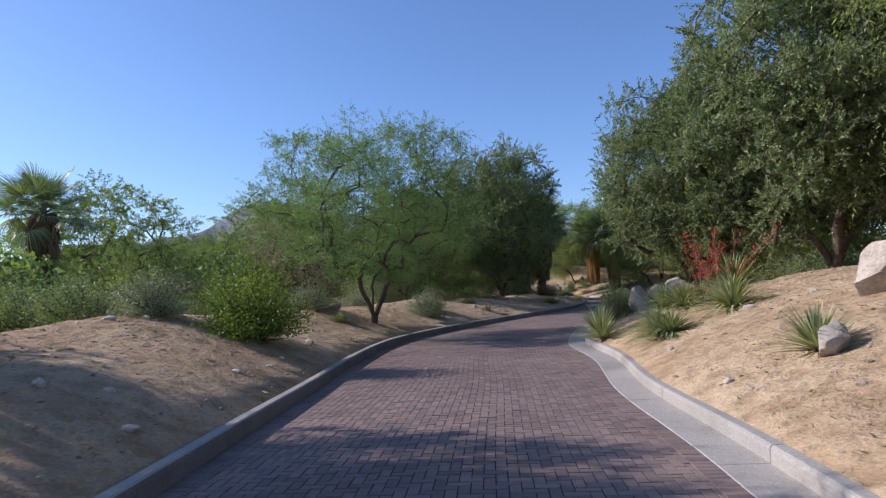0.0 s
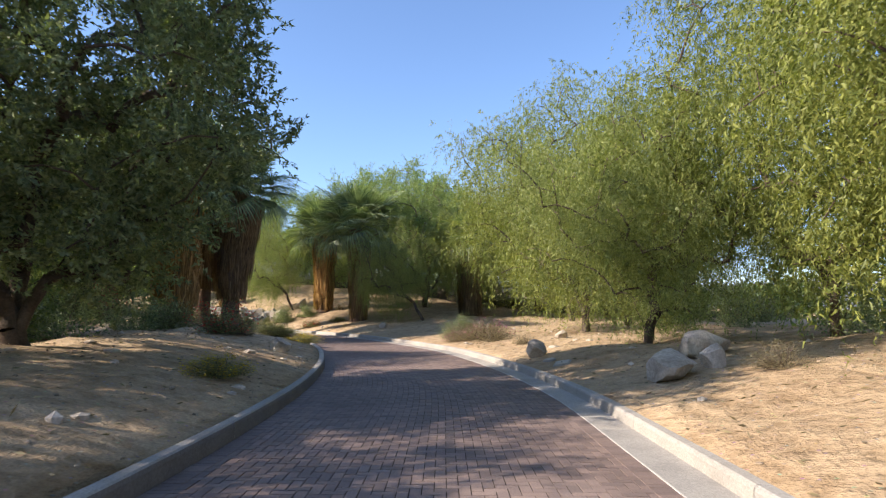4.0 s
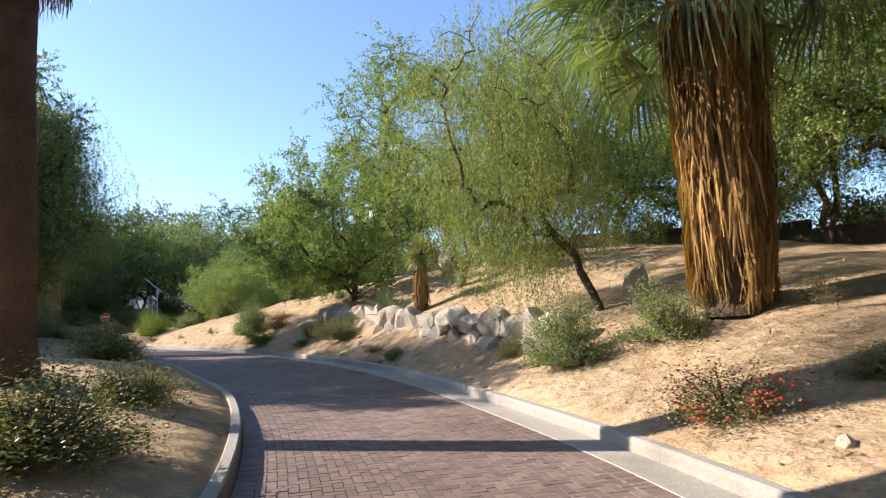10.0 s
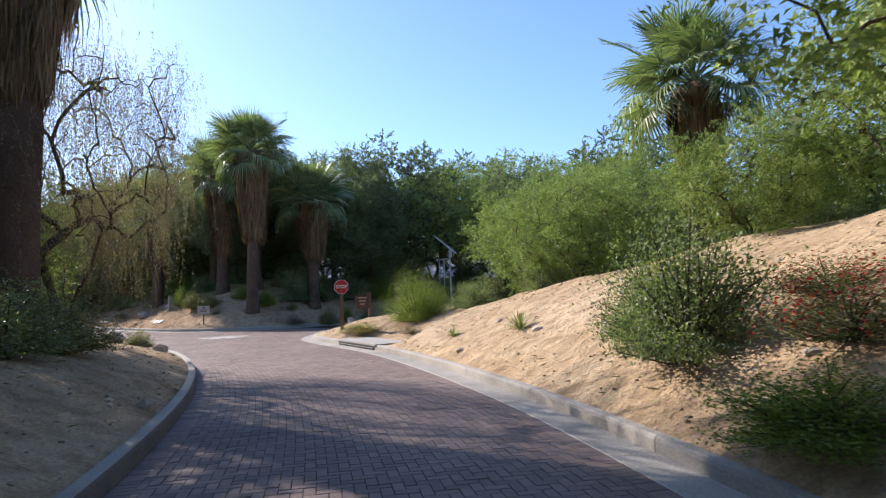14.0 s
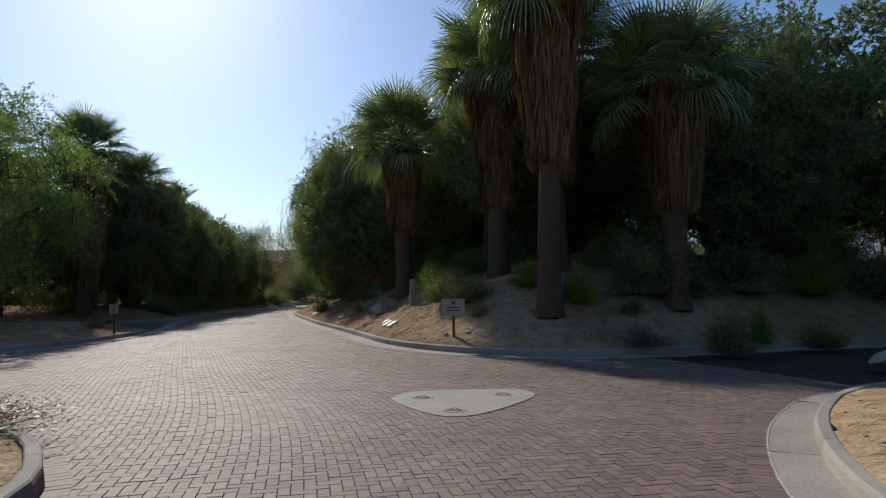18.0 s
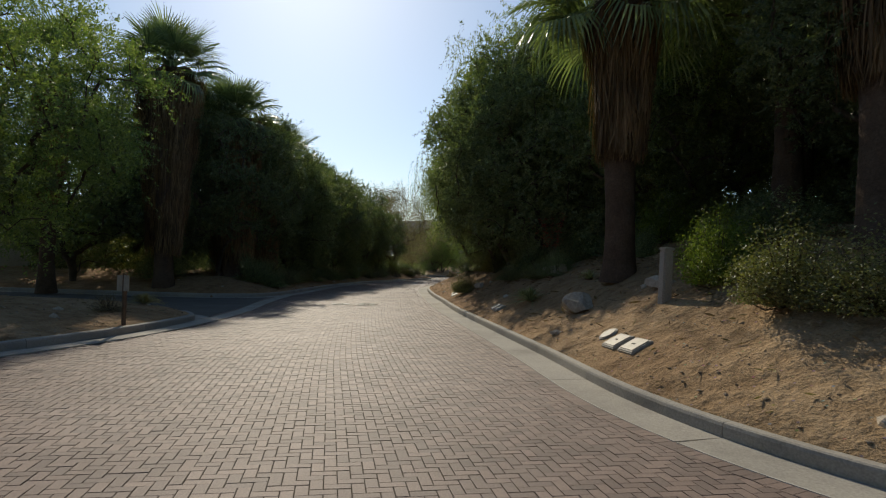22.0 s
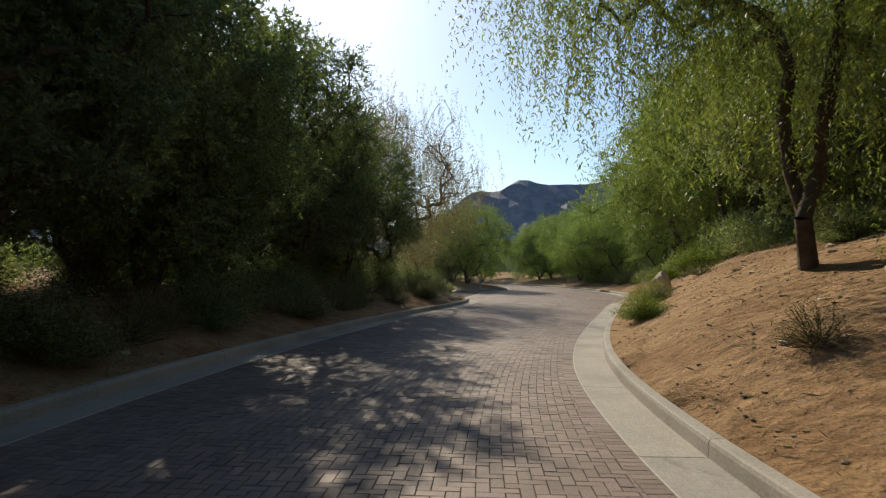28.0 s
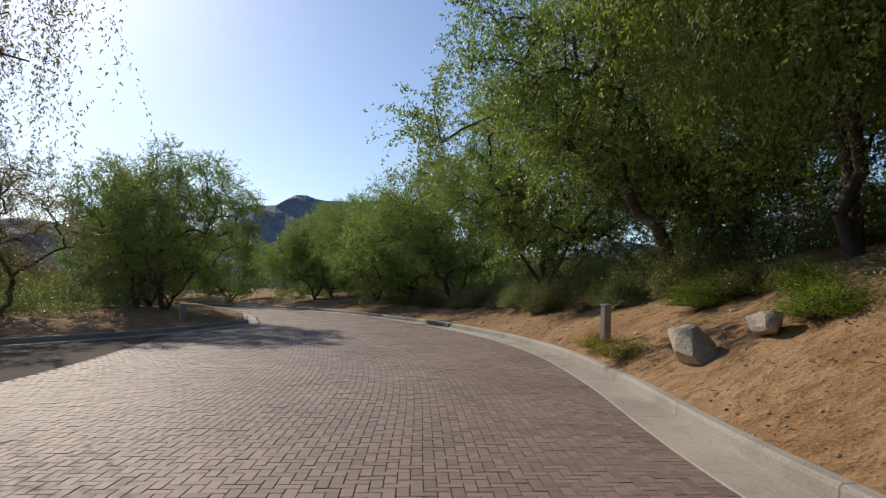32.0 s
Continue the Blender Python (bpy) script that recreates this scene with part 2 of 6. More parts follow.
LEFT_C = [(-132, 5), (-134.5, 28), (-136.8, 37), (-136.6, 40.4), (-135.3, 41.6), (-133.6, 41.9), (-129.5, 41.6), (-124.6, 40.7), (-118, 39.8), (-111, 39.3), (-104, 39.4), (-98, 40), (-93.5, 40.4), (-91.2, 40.1), (-90.2, 38.8), (-89.8, 36), (-89.5, 15)]
LEFT_B = [(-82.5, 15), (-82.2, 36), (-81.6, 41.4), (-80.8, 42.7), (-79.6, 43.2), (-76, 43.3), (-72.5, 42.6), (-70.6, 41), (-69.6, 38), (-69, 30), (-68.5, 5)]
LEFT_A = [(-61.5, 5), (-61, 30), (-60.9, 44), (-60.7, 47.5), (-60.0, 49.1), (-58.8, 50.0), (-57.2, 50.45), (-52, 50.6), (-47, 50.0), (-42, 48.7), (-36.4, 46.6), (-32.4, 44.8), (-28.4, 42.5), (-24, 39.8), (-19.4, 35.6), (-15.9, 30.9), (-13.2, 26.5), (-10.9, 21.1), (-9.3, 15.6), (-8.4, 11), (-7.95, 7), (-7.75, 3), (-7.7, -1), (-7.45, -6), (-7.0, -10.4), (-6.2, -14), (-4.7, -17.6), (-3.0, -21), (-1.3, -24.5), (1.5, -30), (4.5, -36), (5.2, -37.6)]


def smooth(points, step=0.5):
    """A curve through the points, sampled about every step metres."""
    p = np.array([points[0], *points, points[-1]], float)
    out = []
    for k in range(1, len(p) - 2):
        n = max(2, int(np.linalg.norm(p[k + 1] - p[k]) / step))
        for j in range(n):
            t = j / n
            out.append(0.5 * (2 * p[k] + (p[k + 1] - p[k - 1]) * t + (2 * p[k - 1] - 5 * p[k] + 4 * p[k + 1] - p[k + 2]) * t * t + (3 * p[k] - p[k - 1] - 3 * p[k + 1] + p[k + 2]) * t**3))
    out.append(p[-2])
    return np.array(out)


KERBS = [smooth(c) for c in (RIGHT_A, RIGHT_B, LEFT_D, LEFT_C, LEFT_B, LEFT_A)]
OUTLINE = np.concatenate(KERBS)


def edge_distance(q):
    """For points q: metres to the road's outline, up to 25 (negative on the road), and the nearest place on it."""
    q = np.asarray(q, float).reshape(-1, 2)
    a, b = OUTLINE, np.roll(OUTLINE, -1, 0)
    left, right = np.minimum(a[:, 0], b[:, 0]), np.maximum(a[:, 0], b[:, 0])
    dist, near = np.full(len(q), 25.0), q + 25.0
    inside = np.zeros(len(q), bool)
    order = np.argsort(q[:, 0], kind="stable")
    for s in range(0, len(q), 1500):
        pick = order[s:s + 1500]
        c = q[pick]
        some = (right > c[0, 0] - 25) & (left < c[-1, 0] + 25)
        if not some.any():
            continue
        sa, ab = a[some], (b - a)[some]
        ap = c[:, None] - sa[None]
        t = np.clip((ap * ab).sum(2) / ((ab**2).sum(1) + 1e-12), 0, 1)
        off = ap - t[..., None] * ab
        d2 = (off**2).sum(2)
        k = d2.argmin(1)
        r = np.arange(len(c))
        dist[pick] = np.minimum(np.sqrt(d2[r, k]), 25.0)
        near[pick] = c - off[r, k]
        over = (right >= c[0, 0]) & (left <= c[-1, 0])
        oa, ob = a[over], b[over]
        cross = (oa[None, :, 0] > c[:, None, 0]) != (ob[None, :, 0] > c[:, None, 0])
        run = np.where(ob[:, 0] == oa[:, 0], 1e-9, ob[:, 0] - oa[:, 0])
        ys = oa[:, 1] + (c[:, None, 0] - oa[:, 0]) * (ob[:, 1] - oa[:, 1]) / run
        inside[pick] = ((cross & (c[:, None, 1] < ys)).sum(1) % 2) == 1
    return np.where(inside, -dist, dist), near


# rise of the ground beside the road: place, height, metres over which it climbs
RISE_RIGHT = [(6, -24, 2.5, 4.4), (3, -16, 2.2, 4.2), (1, -6, 1.5, 4), (1, 5, 0.9, 4), (1, 15, 0.9, 4), (-3, 28, 0.7, 6), (-10, 38, 0.9, 5), (-17, 46, 2.8, 4.8), (-26, 53, 4.2, 4.4), (-36, 57, 3.9, 4.6), (-44, 58.5, 2.3, 3.4), (-50.5, 59, 1.8, 2.0), (-57, 61, 0.5, 4)]
RISE_UPPER = [(-60, 68, 0.5, 6), (-72, 60, 3.0, 3.6), (-78, 57, 3.2, 4), (-88, 56, 3.0, 4.4), (-98, 54, 2.6, 4.6), (-110, 50, 3.0, 4.6), (-122, 53, 3.4, 4.6), (-135, 56, 3.4, 4.8), (-150, 58, 2.5, 6), (-170, 56, 1.6, 8)]
RISE_LEFT = [(-6, -25, 0.9, 1.6), (-9, -14, 0.9, 1.5), (-11, -4, 0.8, 1.7), (-12, 6, 0.85, 2.0), (-14, 16, 0.85, 2.1), (-18, 26, 0.85, 2.4), (-26, 35, 0.8, 3), (-36, 40, 1.0, 3), (-46, 44, 1.0, 3), (-56, 46, 0.5, 3), (-75, 38, 0.6, 4), (-100, 36, 0.8, 3), (-116, 34, 0.9, 3), (-130, 36, 0.9, 3), (-152, 36, 0.4, 3), (-170, 36, 0.6, 3)]
RISES = np.array(RISE_RIGHT + RISE_UPPER + RISE_LEFT, float)
BERM = len(RISE_RIGHT) + len(RISE_UPPER) + np.arange(5)


def ripple(q, size, seed):
    rng = np.random.RandomState(seed)
    z = np.zeros(len(q))
    for k in range(14):
        a, w, ph = rng.uniform(0, 6.28), size * rng.uniform(0.5, 1.6), rng.uniform(0, 6.28)
        z += np.sin((q[:, 0] * math.cos(a) + q[:, 1] * math.sin(a)) * 6.283 / w + ph)
    return z / 5


def ground_height(q, d=None):
    q = np.asarray(q, float).reshape(-1, 2)
    if d is None:
        d = edge_distance(q)[0]
    near = ((q[:, None] - RISES[None, :, :2])**2).sum(2)
    w = np.exp(-near / 90.0) + 1e-9 / (1 + near)
    w /= w.sum(1, keepdims=True)
    rise, over = (w * RISES[:, 2]).sum(1), (w * RISES[:, 3]).sum(1)
    # level ground round the slab of the storm drain
    out = np.maximum(d - 1.25 * np.exp(-((q[:, 0] + 51.7) / 2.3)**8) * (q[:, 1] > 54), 0)
    z = 0.145 + rise * (1 - np.exp(-(out / over)**1.2))
    # on the low side of the lower road the bank is a berm that falls away again behind
    berm = w[:, BERM].sum(1) * np.clip((out - 4.2) / 4.0, 0, 1)
    z -= 0.75 * berm * rise
    rough = 1 - np.exp(-out / 1.2)
    return z + rough * (0.10 * ripple(q, 5.0, 1) + 0.035 * ripple(q, 1.6, 2) + 0.012 * ripple(q, 0.6, 3))


def on_ground(x, y):
    return float(ground_height([(x, y)])[0])


def mesh_from(name, verts, faces, mat, smooth_it=False):
    """A mesh from arrays; faces all with the same number of corners."""
    me = bpy.data.meshes.new(name)
    faces = np.asarray(faces, np.int32)
    k = faces.shape[1]
    me.vertices.add(len(verts))
    me.vertices.foreach_set("co", np.asarray(verts, np.float32).ravel())
    me.loops.add(faces.size)
    me.loops.foreach_set("vertex_index", faces.ravel())
    me.polygons.add(len(faces))
    me.polygons.foreach_set("loop_start", np.arange(0, faces.size, k, dtype=np.int32))
    me.polygons.foreach_set("loop_total", np.full(len(faces), k, np.int32))
    me.polygons.foreach_set("use_smooth", np.full(len(faces), smooth_it))
    me.update(calc_edges=True)
    me.materials.append(mat)
    return me


def part(name, data, parent=None, label="", at=None):
    ob = new(name, data)
    if parent is not None:
        ob.parent = parent
    if at is not None:
        ob.matrix_basis = at
    return tagged(ob, label)


def holder(name, at):
    ob = new(name)
    ob.empty_display_size = 0.2
    ob.matrix_world = at
    return ob


def grid_faces(nx, ny):
    i = np.arange(nx * ny).reshape(ny, nx)
    return np.stack([i[:-1, :-1], i[:-1, 1:], i[1:, 1:], i[1:, :-1]], -1).reshape(-1, 4)


# ---- ground ----
STEP = 0.42
gx, gy = np.arange(-205, 30, STEP), np.arange(-45, 100, STEP)
far_x, far_y = np.array([-3500, -1500, -700, -400, -300, -250, -225]), np.array([-3500, -1500, -600, -300, -150, -100, -70])
gx = np.concatenate([far_x, gx, -205 - far_x + 30])
gx = np.sort(gx)
gy = np.sort(np.concatenate([far_y, gy, 100 + np.array([20, 50, 120, 300, 800, 1800, 3500])]))
G = np.stack(np.meshgrid(gx, gy), -1).reshape(-1, 2)
core = (G[:, 0] > -240) & (G[:, 0] < 60) & (G[:, 1] > -80) & (G[:, 1] < 130)
gd, gn = np.full(len(G), 60.0), G.copy()
gd[core], gn[core] = edge_distance(G[core])
snap = np.abs(gd - 0.09) < 0.27
away = (G - gn) * np.sign(gd)[:, None]
away /= np.linalg.norm(away, axis=1, keepdims=True) + 1e-9
G[snap] = gn[snap] + away[snap] * 0.09
gz = ground_height(G, gd)
gz[snap] = 0.145
gz[(gd < 0.09) & ~snap] = -1.6
gz[~core] = np.minimum(gz[~core], 1.2)
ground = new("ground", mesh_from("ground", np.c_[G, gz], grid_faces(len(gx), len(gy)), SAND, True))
tagged(ground, "pale sandy desert soil with low mounds", "ground", kind="structure")


def ring_of_hills(name, radius, base, peaks, seed, label):
    rng = np.random.RandomState(seed)
    n, m = 420, 9
    ang = np.linspace(0, 2 * math.pi, n)
    h = np.full(n, float(base))
    for yaw, high, wide in peaks:
        off = (np.degrees(ang) - yaw + 180) % 360 - 180
        h += high * np.exp(-(off / wide)**2)
    for k in range(3, 60):
        h += base * 0.5 / k**0.8 * np.sin(k * ang + rng.uniform(0, 6.28)) * rng.uniform(0.3, 1)
    rows = []
    for j in range(m):
        f = j / (m - 1)
        r = radius * (1 + 0.25 * f)
        wig = 1 + 0.12 * np.sin(ang * 37 + j) * f * (1 - f) * 4 + 0.08 * np.sin(ang * 71 + 2.3 * j) * f * (1 - f) * 4
        rows.append(np.stack([-80 - np.sin(ang) * r, 20 + np.cos(ang) * r, np.maximum(h, 5) * f**0.8 * wig - 5], -1))
    v = np.concatenate(rows)
    ob = new(name, mesh_from(name, v, grid_faces(n, m), HAZED_MOUNTAIN, False))
    return tagged(ob, label, "mountain", kind="structure")


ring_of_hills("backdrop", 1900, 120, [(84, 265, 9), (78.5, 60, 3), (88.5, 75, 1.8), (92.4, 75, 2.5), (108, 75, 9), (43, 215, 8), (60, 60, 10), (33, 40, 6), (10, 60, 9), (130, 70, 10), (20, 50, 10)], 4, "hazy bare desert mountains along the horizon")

import mathutils.geometry

# ---- road ----
flat = np.c_[OUTLINE, np.zeros(len(OUTLINE))]
tris = mathutils.geometry.tessellate_polygon([[Vector(v) for v in flat]])
road = new("road", mesh_from("road", flat - (0, 0, 0.007), tris, JOINT))
tagged(road, "herringbone brick road bed with dark joints", "road", kind="structure")


def strip(line, d0, d1, z0, z1, thick=0.06):
    """A slab between two offsets to the right of a line's direction, from its first to its last point."""
    t = np.gradient(line, axis=0)
    t /= np.linalg.norm(t, axis=1, keepdims=True)
    n = np.stack([t[:, 1], -t[:, 0]], -1)
    a, b = line + n * d0, line + n * d1
    m = len(line)
    v = np.concatenate([np.c_[a, np.full(m, z0 - thick)], np.c_[a, np.full(m, z0)], np.c_[b, np.full(m, z1)], np.c_[b, np.full(m, z1 - thick)]])
    f = []
    for k in range(3):
        for j in range(m - 1):
            f.append((k * m + j, k * m + j + 1, (k + 1) * m + j + 1, (k + 1) * m + j))
    f += [(0, m, 2 * m, 3 * m), (4 * m - 1, 3 * m - 1, 2 * m - 1, m - 1)]
    return v, f


KERB_SHAPE = [(0.0, -0.1), (0.006, 0.12), (0.016, 0.150), (0.034, 0.163), (0.135, 0.166), (0.15, 0.155), (0.155, -0.15)]
GUTTER = 0.42
PANS = (0.42, 0.54, 0.42, 0.42, 0.42, 0.0)


def kerb_piece(line, high=1.0):
    """One cast length of kerb along a line with the road on its left; the face leans and its edge is rounded."""
    t = np.gradient(line, axis=0)
    t /= np.linalg.norm(t, axis=1, keepdims=True)
    n = np.stack([t[:, 1], -t[:, 0]], -1)
    m, rows = len(line), []
    for d, z in KERB_SHAPE:
        rows.append(np.c_[line + n * d, np.full(m, z * high if z > 0 else z)])
    v = np.concatenate(rows)
    f = [(k * m + j, k * m + j + 1, (k + 1) * m + j + 1, (k + 1) * m + j) for k in range(len(KERB_SHAPE) - 1) for j in range(m - 1)]
    me = bpy.data.meshes.new("kerb_length")
    caps = [tuple(k * m for k in range(len(KERB_SHAPE))), tuple(k * m + m - 1 for k in reversed(range(len(KERB_SHAPE))))]
    me.from_pydata(v.tolist(), [], f + caps)
    me.materials.append(CONCRETE)
    # raised kerb: the road-side face takes the painted shade tone
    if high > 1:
        me.materials.append(SHADED_FACE)
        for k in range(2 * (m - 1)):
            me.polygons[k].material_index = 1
    return me


def along(line, start, end, n):
    s = np.r_[0, np.cumsum(np.linalg.norm(np.diff(line, axis=0), axis=1))]
    w = np.linspace(start, end, n)
    return np.stack([np.interp(w, s, line[:, 0]), np.interp(w, s, line[:, 1])], -1)


def total(line):
    return float(np.linalg.norm(np.diff(line, axis=0), axis=1).sum())


# signed area decides on which side of the outline the road lies
AREA = float((OUTLINE[:, 0] * np.roll(OUTLINE[:, 1], -1) - np.roll(OUTLINE[:, 0], -1) * OUTLINE[:, 1]).sum())
LINES = [k if AREA > 0 else k[::-1] for k in KERBS]
for line, pan in zip(LINES, PANS):
    kerb = holder("kerb", pose(0, 0, 0))
    tagged(kerb, "pale cast concrete kerb and gutter with open joints", "kerb", "kerbs along the road", "structure")
    long = total(line)
    count = int(long / 3.05)
    for k in range(count):
        a, b = long * k / count + 0.006, long * (k + 1) / count - 0.006
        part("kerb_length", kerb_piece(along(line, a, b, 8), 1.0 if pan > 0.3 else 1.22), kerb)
        if pan > 0.3:
            v, f = strip(along(line, a, b, 8), -pan, 0.002, 0.006, 0.010)
            part("gutter_length", mesh_from("gutter_length", v, f, CONCRETE), kerb)
            v, f = strip(along(line, a, b, 8), -pan - 0.016, -pan, 0.011, 0.011)
            part("mortar_edge", mesh_from("mortar_edge", v, f, MORTAR), kerb)


# ---- bricks: herringbone laid along the middle line of the road ----
MIDDLE = smooth([(7, -37), (4.0, -30), (1.2, -24), (-0.8, -19.5), (-3.0, -14.8), (-4.5, -10), (-5.1, -3), (-5.4, 4), (-5.9, 11), (-7.2, 16.5), (-9.0, 22.5), (-12.0, 29.0), (-15.8, 34.3), (-20.5, 39.2), (-26, 43.5), (-32, 47), (-38.3, 50), (-45, 52.1), (-52, 53.1), (-60, 52.6), (-68, 50.3), (-76, 47.9), (-84, 45.9), (-92, 44.3), (-100, 43), (-108, 42.4), (-116, 42.9), (-124, 44.1), (-132, 45.7), (-140, 47.2), (-150, 47.6), (-160, 47.3), (-170, 46.2), (-182, 42.5), (-195, 37.5)], 0.3)
mid_s = np.r_[0, np.cumsum(np.linalg.norm(np.diff(MIDDLE, axis=0), axis=1))]
mid_t = np.gradient(MIDDLE, axis=0)
for _ in range(12):
    mid_t[1:-1] = (mid_t[:-2] + 2 * mid_t[1:-1] + mid_t[2:]) / 4
mid_t /= np.linalg.norm(mid_t, axis=1, keepdims=True)


def road_place(s, d):
    x, y = np.interp(s, mid_s, MIDDLE[:, 0]), np.interp(s, mid_s, MIDDLE[:, 1])
    tx, ty = np.interp(s, mid_s, mid_t[:, 0]), np.interp(s, mid_s, mid_t[:, 1])
    return np.stack([x + ty * d, y - tx * d], -1)


CELL = 0.1
ni, nj = int(mid_s[-1] / CELL), 160
I, J = np.meshgrid(np.arange(ni), np.arange(-nj // 2, nj // 2), indexing="ij")
res = (I - J) % 4
lying, standing = res == 0, res == 3
s0 = np.r_[I[lying], I[standing]] * CELL
d0 = np.r_[J[lying], J[standing]] * CELL
ls = np.r_[np.full(lying.sum(), 2 * CELL), np.full(standing.sum(), CELL)]
ld = np.r_[np.full(lying.sum(), CELL), np.full(standing.sum(), 2 * CELL)]
centre = road_place(s0 + ls / 2, d0 + ld / 2)
bd = np.full(len(centre), 1.0)
box = (np.abs(d0) < 8.2)
bd[box], bn = edge_distance(centre[box])
own_pan = np.full(len(centre), GUTTER)
own_pan[box] = np.where((bn[:, 0] < -67) & (bn[:, 1] > np.interp(bn[:, 0], MIDDLE[::-1, 0], MIDDLE[::-1, 1])), PANS[1], own_pan[box])
own_pan[box] = np.where((bn[:, 0] > -60.95) & (bn[:, 1] < np.interp(bn[:, 0], MIDDLE[::-1, 0], MIDDLE[::-1, 1])), PANS[5], GUTTER)
keep = (bd < -(own_pan + 0.11)) & (centre[:, 0] > -178) & (np.abs(d0) < np.where((centre[:, 0] < -56) & (centre[:, 0] > -72), 8.2, 6.0))
s0, d0, ls, ld, centre = s0[keep], d0[keep], ls[keep], ld[keep], centre[keep]
# a square of road where each brick is a piece of its own
single = (centre[:, 0] < -60.6) & (centre[:, 0] > -63.2) & (centre[:, 1] > 50.6) & (centre[:, 1] < 52.8)
rng = np.random.RandomState(7)


def bricks_mesh(name, corner_sets, heights, mat):
    n = len(heights)
    tilt = rng.normal(0, 0.0007, (n, 4))
    top = np.concatenate([corner_sets, (heights[:, None] + tilt)[..., None]], -1)
    mid = corner_sets.mean(1, keepdims=True)
    low = np.concatenate([mid + (corner_sets - mid) * 1.02, np.full((n, 4, 1), -0.012)], -1)
    v = np.concatenate([low, top], 1).reshape(-1, 3)
    base = np.array([(4, 5, 6, 7), (0, 1, 5, 4), (1, 2, 6, 5), (2, 3, 7, 6), (3, 0, 4, 7)])
    f = (np.arange(n)[:, None, None] * 8 + base[None]).reshape(-1, 4)
    return mesh_from(name, v, f, mat)


def brick_corners(s0, d0, ls, ld, gap=0.005):
    cs = []
    for u, w in ((0, 0), (1, 0), (1, 1), (0, 1)):
        cs.append(road_place(s0 + gap + u * (ls - 2 * gap), d0 + gap + w * (ld - 2 * gap)))
    return np.stack(cs, 1)[:, ::-1]


lots = ~single
field = new("brick_field", bricks_mesh("brick_field", brick_corners(s0[lots], d0[lots], ls[lots], ld[lots]), rng.normal(0.0, 0.0012, lots.sum()), BRICK))
field.parent = road
tagged(field, "red-brown herringbone paving bricks", "", kind="stuff")
# soldier course along the gutters
for line, pan in ((LINES[0], PANS[0]), (LINES[1], PANS[1]), (LINES[3], PANS[3]), (LINES[5], PANS[5])):
    long = total(line)
    n = int(long / CELL)
    t = np.gradient(line, axis=0)
    t /= np.linalg.norm(t, axis=1, keepdims=True)
    s = np.r_[0, np.cumsum(np.linalg.norm(np.diff(line, axis=0), axis=1))]
    w = np.arange(n) * CELL
    cs = []
    for u, d in ((0.004, pan + 0.006), (CELL - 0.004, pan + 0.006), (CELL - 0.004, pan + 0.2), (0.004, pan + 0.2)):
        x, y = np.interp(w + u, s, line[:, 0]), np.interp(w + u, s, line[:, 1])
        tx, ty = np.interp(w + u, s, t[:, 0]), np.interp(w + u, s, t[:, 1])
        cs.append(np.stack([x - ty * d, y + tx * d], -1))
    border = new("brick_border", bricks_mesh("brick_border", np.stack(cs, 1), rng.normal(0.0045, 0.0008, n), BRICK))
    border.parent = road
    tagged(border, "soldier course of paving bricks along the gutter", "", kind="stuff")

# ---- plants ----


def tubes(a, b, ra, rb, sides):
    """Tapered tubes from places a to b with radii ra and rb."""
    a, b = np.asarray(a, float), np.asarray(b, float)
    d = b - a
    d /= np.linalg.norm(d, axis=1, keepdims=True) + 1e-9
    up = np.where(np.abs(d[:, 2:]) > 0.9, np.array([[1.0, 0, 0]]), np.array([[0, 0, 1.0]]))
    u = np.cross(d, up)
    u /= np.linalg.norm(u, axis=1, keepdims=True) + 1e-9
    w = np.cross(d, u)
    ang = np.arange(sides) * 2 * math.pi / sides
    ring = u[:, None] * np.cos(ang)[None, :, None] + w[:, None] * np.sin(ang)[None, :, None]
    v = np.concatenate([a[:, None] + ring * np.asarray(ra)[:, None, None], b[:, None] + ring * np.asarray(rb)[:, None, None]], 1)
    k = np.arange(sides)
    f = np.stack([k, (k + 1) % sides, (k + 1) % sides + sides, k + sides], -1)
    return v.reshape(-1, 3), (np.arange(len(a))[:, None, None] * 2 * sides + f[None]).reshape(-1, 4)


def joined(bits):
    vs, fs, n = [], [], 0
    for v, f in bits:
        vs.append(v)
        fs.append(np.asarray(f) + n)
        n += len(v)
    return np.concatenate(vs), np.concatenate(fs)


def unit(v):
    return v / (np.linalg.norm(v, axis=-1, keepdims=True) + 1e-9)


def leaf_quads(rng, at, way, length, width):
    """Pointed leaves: one folded four-cornered blade each."""
    n = len(at)
    way = unit(way)
    side = unit(np.cross(way, rng.normal(size=(n, 3))))
    ln, wd = (np.asarray(length) * rng.uniform(0.7, 1.3, n))[:, None], (np.asarray(width) * rng.uniform(0.7, 1.3, n))[:, None]
    mid = at + way * ln * 0.45
    v = np.stack([at, mid + side * wd / 2, at + way * ln, mid - side * wd / 2], 1).reshape(-1, 3)
    return v, np.arange(4 * n).reshape(-1, 4)


def leaf_slips(rng, at, way, length, width):
    """Small slim leaves, three corners each, for the crowns of trees."""
    n = len(at)
    way = unit(way)
    side = unit(np.cross(way, rng.normal(size=(n, 3))))
    ln, wd = (length * rng.uniform(0.65, 1.35, n))[:, None], (width * rng.uniform(0.65, 1.35, n))[:, None]
    v = np.stack([at - side * wd / 2, at + side * wd / 2 + way * ln * 0.2, at + way * ln], 1).reshape(-1, 3)
    return v, np.arange(3 * n).reshape(-1, 3)


